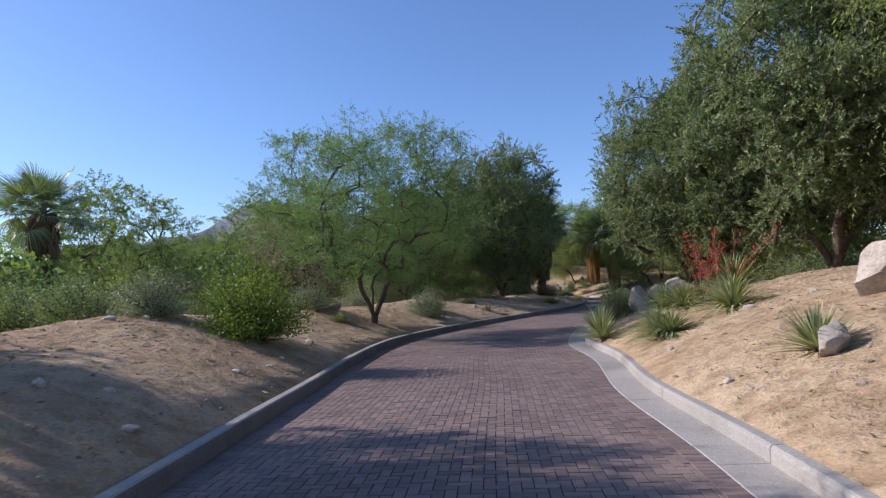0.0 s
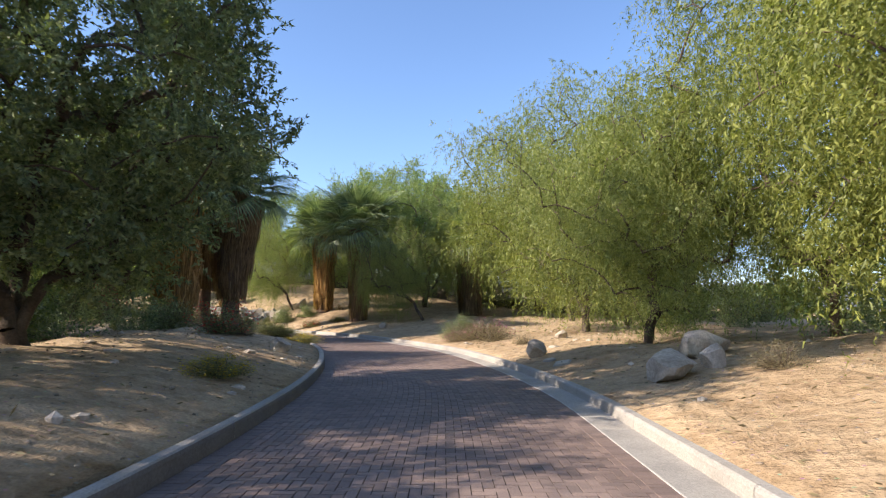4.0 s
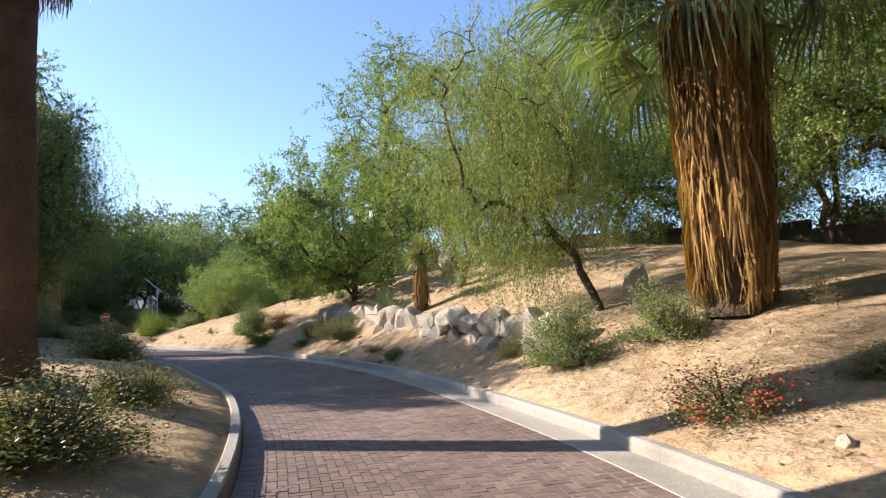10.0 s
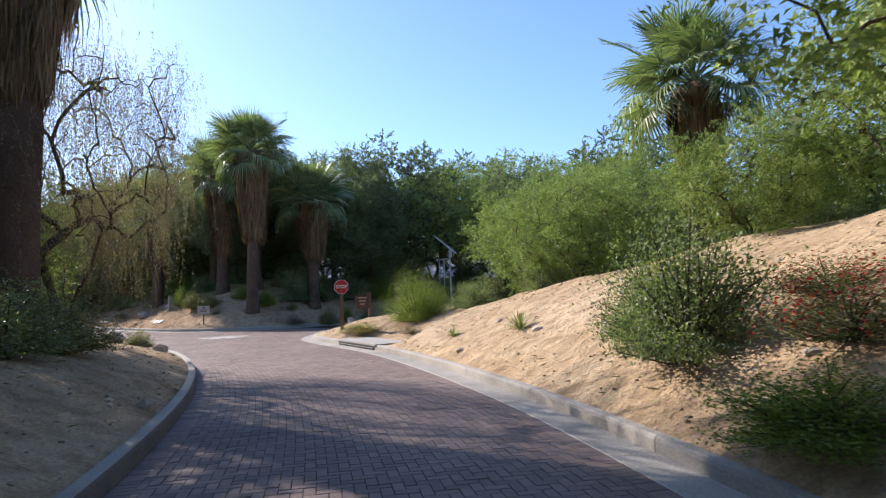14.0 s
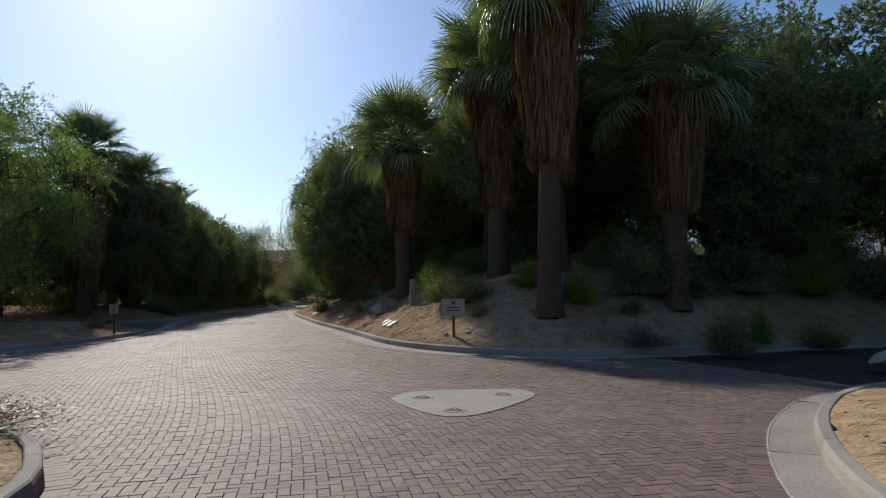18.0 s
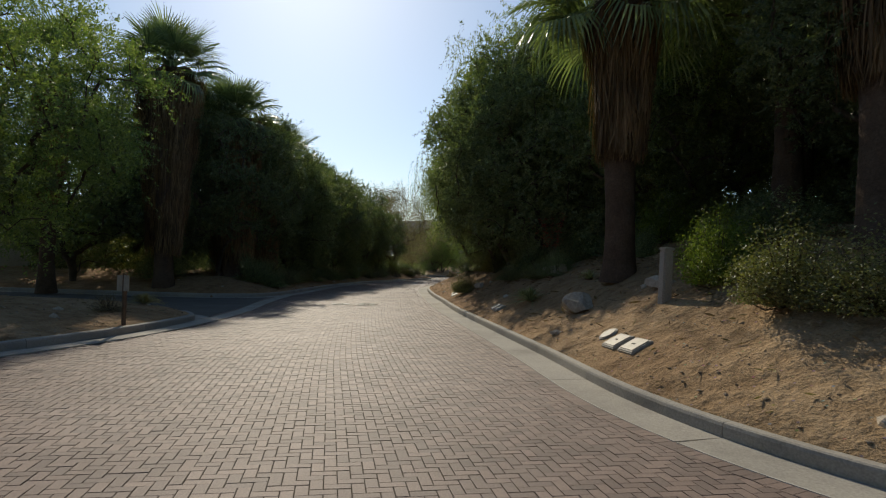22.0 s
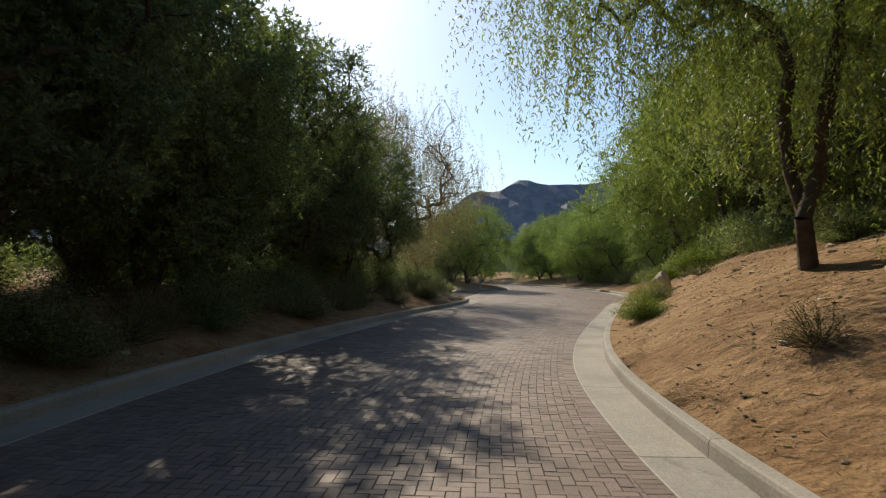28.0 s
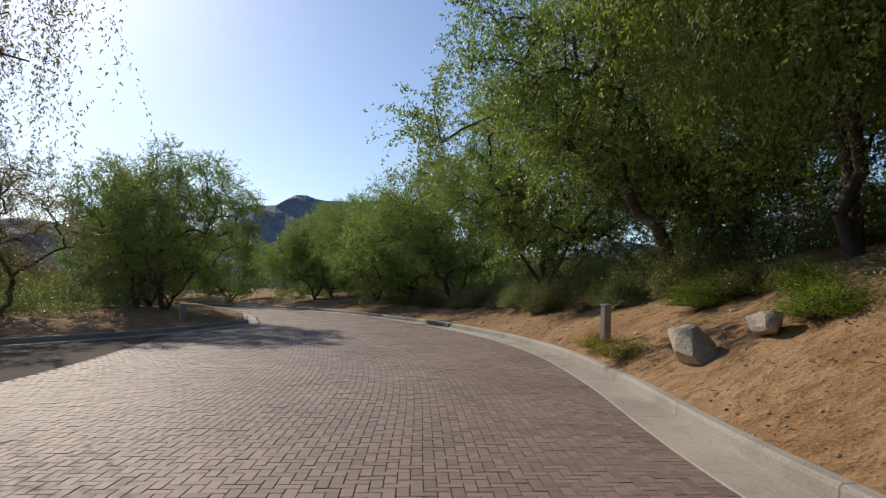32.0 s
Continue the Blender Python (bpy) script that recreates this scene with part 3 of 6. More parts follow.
def grow(rng, high, wide, low, stems, trunk, tips, lean=(0, 0), spread=0.5, lump=0.0):
    """Skeleton of a tree: nodes, parents, radii, and the nodes at which the twigs end."""
    nodes, par = [np.zeros(3)], [-1]
    for k in range(stems):
        az = 6.28 * k / stems + rng.uniform(-0.5, 0.5)
        out = spread * wide * (0.25 if stems > 1 else 0.05) * rng.uniform(0.7, 1.3)
        end = np.array([lean[0] + out * math.cos(az), lean[1] + out * math.sin(az), trunk * rng.uniform(0.85, 1.2)])
        last = 0
        for j in range(1, 6):
            f = j / 5
            p = np.array([end[0] * f**1.3, end[1] * f**1.3, end[2] * f]) + rng.normal(0, 0.035 * trunk, 3) * (f < 1)
            nodes.append(p)
            par.append(last)
            last = len(nodes) - 1
    mid = np.array([lean[0] * 1.6, lean[1] * 1.6, (high + low) / 2])
    dirs = unit(rng.normal(size=(tips * 3, 3)))
    rad = rng.uniform(0.25, 1.0, (tips * 3, 1))**0.45
    bumps = 1 + lump * np.sin(dirs[:, :1] * 5 + rng.uniform(0, 6)) * np.cos(dirs[:, 1:2] * 4 + rng.uniform(0, 6)) + lump * 0.6 * np.sin(dirs[:, 2:] * 7 + dirs[:, :1] * 5)
    cloud = mid + dirs * rad * bumps * np.array([wide, wide, (high - low) / 2])
    cloud = cloud[:tips]
    order = np.argsort(np.linalg.norm(cloud - np.array([lean[0], lean[1], trunk]), axis=1))
    ends = []
    for k in order:
        t = cloud[k]
        arr = np.array(nodes[1:])
        off = t - arr
        cost = np.linalg.norm(off, axis=1) + 0.8 * np.maximum(0, -off[:, 2]) + 0.25 * np.maximum(0, trunk * 0.6 - arr[:, 2]) * 4
        a = int(cost.argmin()) + 1
        start, far = nodes[a], np.linalg.norm(t - nodes[a])
        m = 2 + int(far / 0.7)
        last = a
        for j in range(1, m + 1):
            f = j / m
            p = start + (t - start) * f + np.array([0, 0, 0.14 * far * math.sin(math.pi * f)]) + rng.normal(0, 0.035 * far**0.5, 3) * (f < 1)
            nodes.append(p)
            par.append(last)
            last = len(nodes) - 1
        ends.append(last)
    r = np.zeros(len(nodes))
    for e in ends:
        r[e] += 0.011**2.2
    for k in range(len(nodes) - 1, 0, -1):
        r[k] = max(r[k], 0.008**2.2)
        r[par[k]] += r[k]
    return np.array(nodes), np.array(par), r**(1 / 2.2), np.array(ends)


def wood(nodes, par, r, thick=1.0):
    k = np.arange(1, len(nodes))
    a, b = nodes[par[k]], nodes[k]
    ra, rb = np.minimum(r[par[k]], r[k] * 1.5) * thick, r[k] * thick
    big = rb > 0.03
    bits = []
    if big.any():
        bits.append(tubes(a[big], b[big] + unit(b[big] - a[big]) * 0.02, ra[big], rb[big], 8))
    if (~big).any():
        bits.append(tubes(a[~big], b[~big], ra[~big], rb[~big], 4))
    return joined(bits)


def crown_leaves(rng, nodes, par, ends, style, count, length, width, clump):
    tip = nodes[ends]
    if style == "weep":
        n = 34
        strands = max(1, count // (len(tip) * n))
        m = len(tip) * strands
        s = np.repeat(tip, strands, 0) + np.clip(rng.normal(0, clump, (m, 3)), -1.7 * clump, 1.7 * clump)
        z = np.arange(n)[None] * rng.uniform(0.03, 0.068, (m, 1))
        sway = rng.normal(0, 0.16, (m, 2))
        at = np.stack([s[:, :1] + sway[:, :1] * z, s[:, 1:2] + sway[:, 1:] * z, s[:, 2:] - z + 0.25 * np.sin(np.minimum(z * 2.5, 1.6))], -1) + rng.normal(0, 0.025, (m, n, 3))
        at = at.reshape(-1, 3)
        way = np.stack([rng.normal(0, 0.5, len(at)), rng.normal(0, 0.5, len(at)), rng.uniform(-1.2, -0.25, len(at))], -1)
    elif style == "droop":
        # leafy sprays that spring outwards and bend down
        n = 22
        per = max(2, count // (len(tip) * n))
        m = len(tip) * per
        d = unit(np.repeat(unit(tip - nodes[par[ends]]), per, 0) * 0.4 + rng.normal(0, 0.8, (m, 3)))
        z = np.linspace(0, 1, n)[None, :, None] * rng.uniform(0.4, 1.15, (m, 1, 1))
        s = np.repeat(tip, per, 0) + np.clip(rng.normal(0, clump, (m, 3)), -1.5 * clump, 1.5 * clump)
        at = (s[:, None] + d[:, None] * z * 0.6 - np.array([0, 0, 0.85]) * z**1.7 + rng.normal(0, 0.025, (m, n, 3))).reshape(-1, 3)
        way = np.repeat(d, n, 0) * 0.35 + rng.normal(0, 0.5, at.shape) + np.array([0, 0, -0.65])
    elif style == "feather":
        n = 30
        per = max(2, count // (len(tip) * n))
        m = len(tip) * per
        out = np.repeat(unit(tip - nodes[par[ends]]), per, 0)
        d = unit(out * 0.7 + rng.normal(0, 0.75, (m, 3)) + np.array([0, 0, 0.15]))
        z = np.linspace(0.05, 1, n)[None, :, None] * (rng.uniform(0.35, 1.0, m) * clump)[:, None, None]
        s = np.repeat(tip, per, 0) + np.clip(rng.normal(0, 0.16, (m, 3)), -0.3, 0.3)
        at = (s[:, None] + d[:, None] * z - np.array([0, 0, 0.3]) * z**2 + rng.normal(0, 0.03, (m, n, 3))).reshape(-1, 3)
        way = np.repeat(d, n, 0) * 0.4 + rng.normal(0, 0.7, at.shape)
    else:
        # short leafy shoots set all round each twig end
        n = 24
        per = max(2, count // (len(tip) * n))
        m = len(tip) * per
        d = unit(rng.normal(size=(m, 3)) + np.array([0, 0, 0.25]))
        s = np.repeat(tip, per, 0) + d * clump * rng.uniform(0.0, 0.8, (m, 1))
        z = np.linspace(0, 1, n)[None, :, None] * rng.uniform(0.18, 0.5, (m, 1, 1))
        at = (s[:, None] + d[:, None] * z + rng.normal(0, 0.02, (m, n, 3))).reshape(-1, 3)
        way = np.repeat(d, n, 0) * 0.8 + rng.normal(0, 0.6, at.shape)
    return leaf_slips(rng, at, way, length, width)


TREES = {}


def tree(kind, seed, high, wide, low, stems, trunk, tips, style, count, length, width, clump, lean=(0, 0), lump=0.15, leaf=None, thick=1.0, spread=0.5):
    rng = np.random.RandomState(seed)
    nodes, par, r, ends = grow(rng, high, wide, low, stems, trunk, tips, lean, spread, lump)
    v, f = wood(nodes, par, r, thick)
    lv, lf = crown_leaves(rng, nodes, par, ends, style, count, length, width, clump)
    return mesh_from(kind + "_trunk", v, f, BARK, True), mesh_from(kind + "_crown", lv, lf, LEAF[leaf or kind])


def both(name, *args, **named):
    """A tree for near, and one with fewer, larger leaves for far off."""
    TREES[name] = tree(*args, **named)
    far = list(args)
    far[9], far[10], far[11] = int(args[9] * 0.4), args[10] * 1.4, args[11] * 1.65
    TREES[name + "_far"] = (TREES[name][0], tree(*far, **named)[1])


both("palo", "palo", 11, 7.4, 4.2, 1.5, 4, 1.5, 300, "feather", 190000, 0.058, 0.03, 0.95, spread=0.9, thick=0.9)
both("mesquite", "mesquite", 12, 7.0, 4.2, 1.2, 3, 1.6, 220, "feather", 130000, 0.066, 0.04, 1.0, spread=0.8)
both("mesquite_b", "mesquite", 13, 5.0, 3.8, 0.4, 4, 0.9, 190, "feather", 95000, 0.08, 0.045, 0.95, spread=1.0)
both("dark", "dark", 14, 7.5, 3.4, 1.0, 4, 1.3, 270, "clump", 135000, 0.074, 0.04, 0.5, spread=0.9, lump=0.1)
both("dense", "dense", 24, 7.8, 3.2, 0.7, 3, 1.3, 420, "clump", 230000, 0.082, 0.04, 0.5, leaf="olive", lump=0.14, spread=0.6)
both("olive", "olive", 15, 7.0, 3.4, 0.6, 4, 1.2, 270, "clump", 140000, 0.076, 0.035, 0.52, lump=0.12)
both("willow", "willow", 16, 7.5, 3.8, 1.0, 4, 1.4, 240, "droop", 170000, 0.092, 0.024, 0.42, leaf="willow", lump=0.28)
both("willow_b", "willow", 17, 7.5, 3.9, 1.0, 3, 1.5, 240, "droop", 170000, 0.09, 0.024, 0.42, leaf="pepper", lump=0.28)
both("pepper", "pepper", 18, 8.2, 3.8, 2.6, 2, 2.8, 190, "weep", 160000, 0.085, 0.024, 0.5)
both("pepper_lean", "pepper", 19, 7.0, 3.0, 1.4, 1, 2.2, 130, "weep", 100000, 0.085, 0.024, 0.42, lean=(-1.6, 0.3))
both("gnarled", "gnarled", 20, 8.0, 4.6, 2.0, 3, 2.2, 260, "weep", 130000, 0.062, 0.024, 0.42, leaf="thin", thick=1.0, spread=0.9)
both("gnarled_b", "gnarled", 21, 8.0, 4.4, 2.6, 3, 2.4, 190, "feather", 85000, 0.08, 0.042, 0.95, leaf="mesquite", thick=1.1, spread=0.8)
both("thin", "thin", 22, 6.5, 2.6, 1.2, 3, 1.5, 130, "feather", 42000, 0.07, 0.032, 0.9, leaf="thin")
WORDS = {
    "palo": "airy palo verde tree with many slim trunks", "mesquite": "broad mesquite tree with feathery green leaves", "mesquite_b": "low spreading mesquite tree with feathery leaves",
    "dense": "dense grey-green tree with small leaves", "dark": "dense dark green rounded tree with several trunks", "olive": "dense grey-green tree with small leaves", "willow": "weeping yellow-green acacia with narrow hanging leaves",
    "willow_b": "weeping green acacia with narrow hanging leaves", "pepper": "weeping pepper tree with long hanging strands", "pepper_lean": "small pepper tree with a leaning trunk",
    "gnarled": "half-bare tree with gnarled dark limbs", "gnarled_b": "tall mesquite with gnarled limbs and thin foliage", "thin": "thin sparse desert tree with few leaves"}


def put_tree(kind, x, y, scale=1.0, turn=0.0, tall=1.0, sink=0.08, words=""):
    far = np.hypot(*(MIDDLE - (x, y)).T).min() > 19
    trunk, crown = TREES[kind + "_far" if far else kind]
    at = Matrix.LocRotScale((x, y, on_ground(x, y) - sink), Euler((0, 0, radians(turn))), (scale, scale, scale * tall))
    ob = holder(kind.split("_")[0] + "_tree" if kind not in ("dark", "dense", "thin", "gnarled", "gnarled_b") else "tree", at)
    part("trunk", trunk, ob)
    part("crown", crown, ob)
    return tagged(ob, words or WORDS[kind], "tree", "roadside trees")


# fan palms
def frond_mesh(name, seed, droop):
    rng = np.random.RandomState(seed)
    bits = []
    stem = np.array([[0, 0, 0], [0.3, 0, 0.05], [0.68, 0, 0.05], [1.05, 0, -0.02]])
    bits.append(tubes(stem[:-1], stem[1:], np.array([0.03, 0.024, 0.02]), np.array([0.024, 0.02, 0.014]), 4))
    hub = stem[-1]
    for a in np.linspace(-1.95, 1.95, 34):
        ln = (1.08 - 0.1 * abs(a)) * rng.uniform(0.9, 1.08)
        d = np.array([math.cos(a), math.sin(a), 0.0])
        s = np.array([-d[1], d[0], 0])
        fold = np.array([0, 0, rng.uniform(0.0, 0.05) + 0.16 * abs(math.sin(a))])
        rows = []
        for q, w in ((0.05, 0.012), (0.5, 0.042), (0.78, 0.024), (1.0, 0.003)):
            fall = droop * max(0, q - 0.45)**1.6 * rng.uniform(0.8, 1.3)
            p = hub + d * ln * (q - 0.25 * droop * max(0, q - 0.6)) + fold * q - np.array([0, 0, fall])
            rows.append((p - s * w / 2 * 1.0, p + s * w / 2 + np.array([0, 0, 0.012])))
        v = np.array([c for row in rows for c in row])
        bits.append((v, [(2 * k, 2 * k + 1, 2 * k + 3, 2 * k + 2) for k in range(3)]))
    v, f = joined(bits)
    return mesh_from(name, v, f, LEAF["palm"])


FRONDS = [frond_mesh("frond", 31 + k, d) for k, d in enumerate((0.3, 0.75, 1.5))]


def skirt_mesh(seed, top, bottom, r_top, r_bottom, count, mat):
    """Dead fronds folded down the trunk: many thin frayed strands in hanging bundles."""
    rng = np.random.RandomState(seed)
    bundles = max(12, count // 14)
    b_az, b_u = rng.uniform(0, 6.283, bundles), rng.uniform(0, 1, bundles)
    pick = rng.randint(0, bundles, count)
    u = np.clip(b_u[pick] + rng.normal(0, 0.03, count), 0, 1)
    az = b_az[pick] + rng.normal(0, 0.10, count)
    start = bottom + (top - bottom) * (0.10 + 0.90 * u)
    radial = np.stack([np.cos(az), np.sin(az), 0 * az], -1)
    rad = (r_bottom + (r_top - r_bottom) * u) * (0.68 + 0.32 * rng.uniform(0, 1, bundles)[pick]) * rng.uniform(0.9, 1.04, count)
    ln = rng.uniform(0.6, 1.5, count)
    side = np.stack([-np.sin(az), np.cos(az), 0 * az], -1)
    w = rng.uniform(0.006, 0.024, count)[:, None]
    drift = rng.normal(0, 0.10, (count, 1))
    rows = []
    for q, wk in ((0.0, 0.8), (0.4, 1.0), (1.0, 0.25)):
        z = np.maximum(start - ln * q, bottom - 0.3 * rng.uniform(0, 1, count))
        out = rad * (0.82 + 0.22 * math.sin(0.4 + q * 2.2)) + rng.normal(0, 0.03, count) * q
        p = radial * out[:, None] + np.stack([0 * z, 0 * z, z], -1) + side * drift * q
        rows += [p - side * w * wk, p + side * w * wk + radial * 0.01]
    v = np.stack(rows, 1).reshape(-1, 3)
    base = np.array([(0, 1, 3, 2), (2, 3, 5, 4)])
    return mesh_from("skirt", v, (np.arange(count)[:, None, None] * 6 + base).reshape(-1, 4), mat)


def palm_trunk(seed, high, r0, r1):
    rng = np.random.RandomState(seed)
    n = 14
    z = np.linspace(0, high, n + 1)
    r = r0 + (r1 - r0) * (z / high) + 0.10 * np.exp(-z / 0.35) + rng.normal(0, 0.012, n + 1)
    c = np.stack([0.03 * np.sin(z), 0.03 * np.cos(z * 0.8), z], -1)
    v, f = tubes(c[:-1], c[1:], r[:-1], r[1:], 14)
    return mesh_from("trunk", v, f, PALM_BARK, True)


def palm_core(seed, top, bottom, r_top, r_bottom):
    """The packed inside of a skirt: a ragged tapering sleeve with folds."""
    rng = np.random.RandomState(seed)
    n, m = 12, 26
    ang = np.arange(m) * 2 * math.pi / m
    fold = 1 + 0.10 * np.sin(ang * 5 + seed) + rng.normal(0, 0.05, m)
    v = []
    for k in range(n):
        f = k / (n - 1)
        r = (r_bottom + (r_top - r_bottom) * f) * fold * rng.uniform(0.92, 1.06, m) * (0.75 if f in (0.0, 1.0) else 1)
        z = bottom + (top - bottom) * f + rng.normal(0, 0.06, m) + (rng.uniform(-0.1, 0.25, m) if k == 0 else 0)
        v.append(np.stack([np.cos(ang) * r, np.sin(ang) * r, z + 0 * ang], -1))
    j = np.arange(m)
    f = np.concatenate([np.stack([k * m + j, k * m + (j + 1) % m, (k + 1) * m + (j + 1) % m, (k + 1) * m + j], -1) for k in range(n - 1)])
    return mesh_from("skirt_core", np.concatenate(v), f, PALM_BARK, False)


def put_palm(x, y, high, skirt_low, seed, r=0.32, skirt_r=0.85, fresh=False, size=1.0, fronds=36, words=""):
    """A fan palm: high is where the fronds spring, skirt_low where the dead skirt ends."""
    rng = np.random.RandomState(seed)
    ob = holder("fan_palm", pose(x, y, on_ground(x, y) - 0.1, 0, 0, rng.uniform(0, 360)))
    part("trunk", palm_trunk(seed, high, r, r * 0.85), ob)
    near = np.hypot(*(MIDDLE - (x, y)).T).min() < 14
    if skirt_low < high - 0.3:
        part("skirt_core", palm_core(seed + 2, high + 0.1, skirt_low, skirt_r * 0.78, skirt_r * 0.34), ob, "packed dead fronds")
        part("skirt", skirt_mesh(seed + 1, high + 0.1, skirt_low, skirt_r, skirt_r * (0.48 if skirt_low > 1 else 0.72), int((700 + 650 * (high - skirt_low)) * (1 if near else 0.4)), DRY_FROND if fresh else DRY_DARK), ob, "hanging skirt of dead fronds")
    for k in range(fronds):
        f = (k + 0.5) / fronds
        up = 86 - 112 * f**0.85 + rng.uniform(-10, 10)
        kind = 0 if up > 35 else (1 if up > -10 else 2)
        s = size * rng.uniform(0.9, 1.12) * (0.75 + 0.25 * min(1, f * 3))
        e = Euler((0, -radians(up), k * 2.399 + rng.uniform(-0.2, 0.2)))
        m = Matrix.Translation((0, 0, high + 0.35 * (1 - f))) @ e.to_matrix().to_4x4() @ Matrix.Rotation(rng.uniform(-0.4, 0.4), 4, "X") @ Matrix.Diagonal((s * 1.75, s * 1.75, s * 1.75, 1))
        part("frond", FRONDS[kind], ob, at=m)
    return tagged(ob, words or "tall fan palm with a brown skirt of dead fronds", "palm", "fan palms")


# shrubs, rosettes
def shrub_mesh(seed, leaf, count, length, width, flat=0.8, spiky=0.0, flowers=None, loose=0.25):
    """A shrub one metre high and wide: stems, leaves and, where it blooms, flowers."""
    rng = np.random.RandomState(seed)
    n = 70
    d = unit(rng.normal(size=(n, 3)) * (1, 1, 0.7) + (0, 0, 0.55))
    d[:, 2] = np.abs(d[:, 2])
    ln = rng.uniform(0.55, 1.0, n)[:, None] * np.array([[0.55, 0.55, flat]])
    end = d * ln
    mid = end * 0.5 + rng.normal(0, 0.03, (n, 3))
    z = np.zeros((n, 3)) + rng.normal(0, 0.03, (n, 3)) * (1, 1, 0)
    bits = joined([tubes(z, mid, np.full(n, 0.009), np.full(n, 0.006), 4), tubes(mid, end, np.full(n, 0.006), np.full(n, 0.003), 4)])
    k = rng.randint(0, n, count)
    q = rng.uniform(0.25, 1.05, count)[:, None]**0.7
    at = end[k] * q + rng.normal(0, loose * 0.28, (count, 3))
    at[:, 2] = np.abs(at[:, 2]) + 0.02
    way = d[k] * spiky + rng.normal(0, 1, (count, 3)) * (1 - spiky) + (0, 0, 0.2)
    out = [("branchwork", mesh_from("branchwork", *bits, BARK)), ("foliage", mesh_from("foliage", *leaf_quads(rng, at, way, length, width), LEAF[leaf]))]
    if flowers:
        m = int(count * 0.10)
        k = rng.randint(0, n, m)
        at = end[k] * rng.uniform(0.9, 1.12, (m, 1)) + rng.normal(0, 0.06, (m, 3))
        at[:, 2] = np.abs(at[:, 2]) + 0.05
        out.append(("bloom", mesh_from("bloom", *leaf_quads(rng, at, rng.normal(size=(m, 3)), 0.032, 0.026), LEAF[flowers])))
    return out


def blades(rng, count, length, width, low, high, sag, tip=0.1):
    """A rosette of long tapering blades with a channel down the middle."""
    az = np.arange(count) * 2.399 + rng.uniform(-0.2, 0.2, count)
    el = np.radians(rng.uniform(low, high, count))
    ln = length * rng.uniform(0.75, 1.1, count)
    rows = []
    side = np.stack([-np.sin(az), np.cos(az), 0 * az], -1)
    for q, w in ((0.03, 0.75), (0.3, 1.0), (0.65, 0.7), (1.0, tip)):
        h = np.cos(el) * ln * q
        z = np.sin(el) * ln * q - sag * ln * q**2.2 + 0.05
        p = np.stack([np.cos(az) * h, np.sin(az) * h, z], -1)
        wd = width * w / 2
        rows += [p - side * wd + (0, 0, 0.25 * wd), p + (0, 0, -0.1 * wd), p + side * wd + (0, 0, 0.25 * wd)]
    v = np.stack(rows, 1).reshape(-1, 3)
    base = np.array([(3 * r + c, 3 * r + c + 1, 3 * r + c + 4, 3 * r + c + 3) for r in range(3) for c in range(2)])
    return v, (np.arange(count)[:, None, None] * 12 + base).reshape(-1, 4)


PLANTS = {}
PLANTS["grey_shrub"] = shrub_mesh(41, "grey", 11000, 0.028, 0.012, flowers=None)
PLANTS["green_shrub"] = shrub_mesh(42, "green", 13000, 0.028, 0.014, 0.85)
PLANTS["bright_shrub"] = shrub_mesh(43, "bright", 13000, 0.030, 0.015, 0.85)
PLANTS["dry_shrub"] = shrub_mesh(44, "dry", 4200, 0.04, 0.008, 0.7, 0.5)
PLANTS["yellow_shrub"] = shrub_mesh(45, "green", 9000, 0.028, 0.011, 0.6, 0, "yellow")
PLANTS["red_shrub"] = shrub_mesh(46, "green", 4500, 0.032, 0.014, 0.75, 0, "red", 0.35)
PLANTS["pink_shrub"] = shrub_mesh(47, "dry", 4200, 0.035, 0.010, 0.6, 0.3, "pink", 0.35)
PLANTS["olive_shrub"] = shrub_mesh(48, "olive", 13000, 0.032, 0.012, 0.95, 0.4)
PLANTS["hedge_shrub"] = shrub_mesh(49, "bright", 34000, 0.016, 0.009, 0.8, 0.0, None, 0.32)
for name, seed, args, leaf in (("yucca", 51, (150, 0.72, 0.036, 5, 85, 0.12), "yucca"), ("sotol", 52, (220, 0.85, 0.026, 8, 88, 0.4), "yucca"), ("grass", 54, (360, 0.9, 0.014, 25, 88, 0.6), "straw"), ("tuft", 55, (80, 0.7, 0.034, 10, 85, 0.25), "yucca")):
    PLANTS[name] = [("rosette", mesh_from("rosette", *blades(np.random.RandomState(seed), *args), LEAF[leaf]))]
v, f = blades(np.random.RandomState(53), 26, 0.74, 0.095, 12, 80, 0.16)
PLANTS["agave"] = [("blade", mesh_from("blade", v[12 * k:12 * k + 12], f[:6], LEAF["agave"])) for k in range(26)]
PLANT_WORDS = {
    "grey_shrub": "rounded silver-grey desert shrub in the sand", "green_shrub": "dense green desert shrub on bare sand", "bright_shrub": "bright green leafy shrub on the bank", "dry_shrub": "dry twiggy low shrub on sand",
    "yellow_shrub": "low shrub with small yellow flowers", "red_shrub": "loose shrub with a few red flowers", "pink_shrub": "low dry shrub with purple flowers", "olive_shrub": "tall grey-green shrub with upright twigs",
    "hedge_shrub": "dense clipped green shrub",
    "yucca": "spiky yucca rosette with stiff narrow blades", "sotol": "fine-bladed sotol rosette in the sand", "agave": "blue-green agave rosette with thick blades", "grass": "clump of straw-coloured bunch grass", "tuft": "small spiky yucca tuft on sand"}
PLANT_KIND = {"yucca": "yucca", "sotol": "sotol", "agave": "agave", "grass": "grass", "tuft": "yucca"}


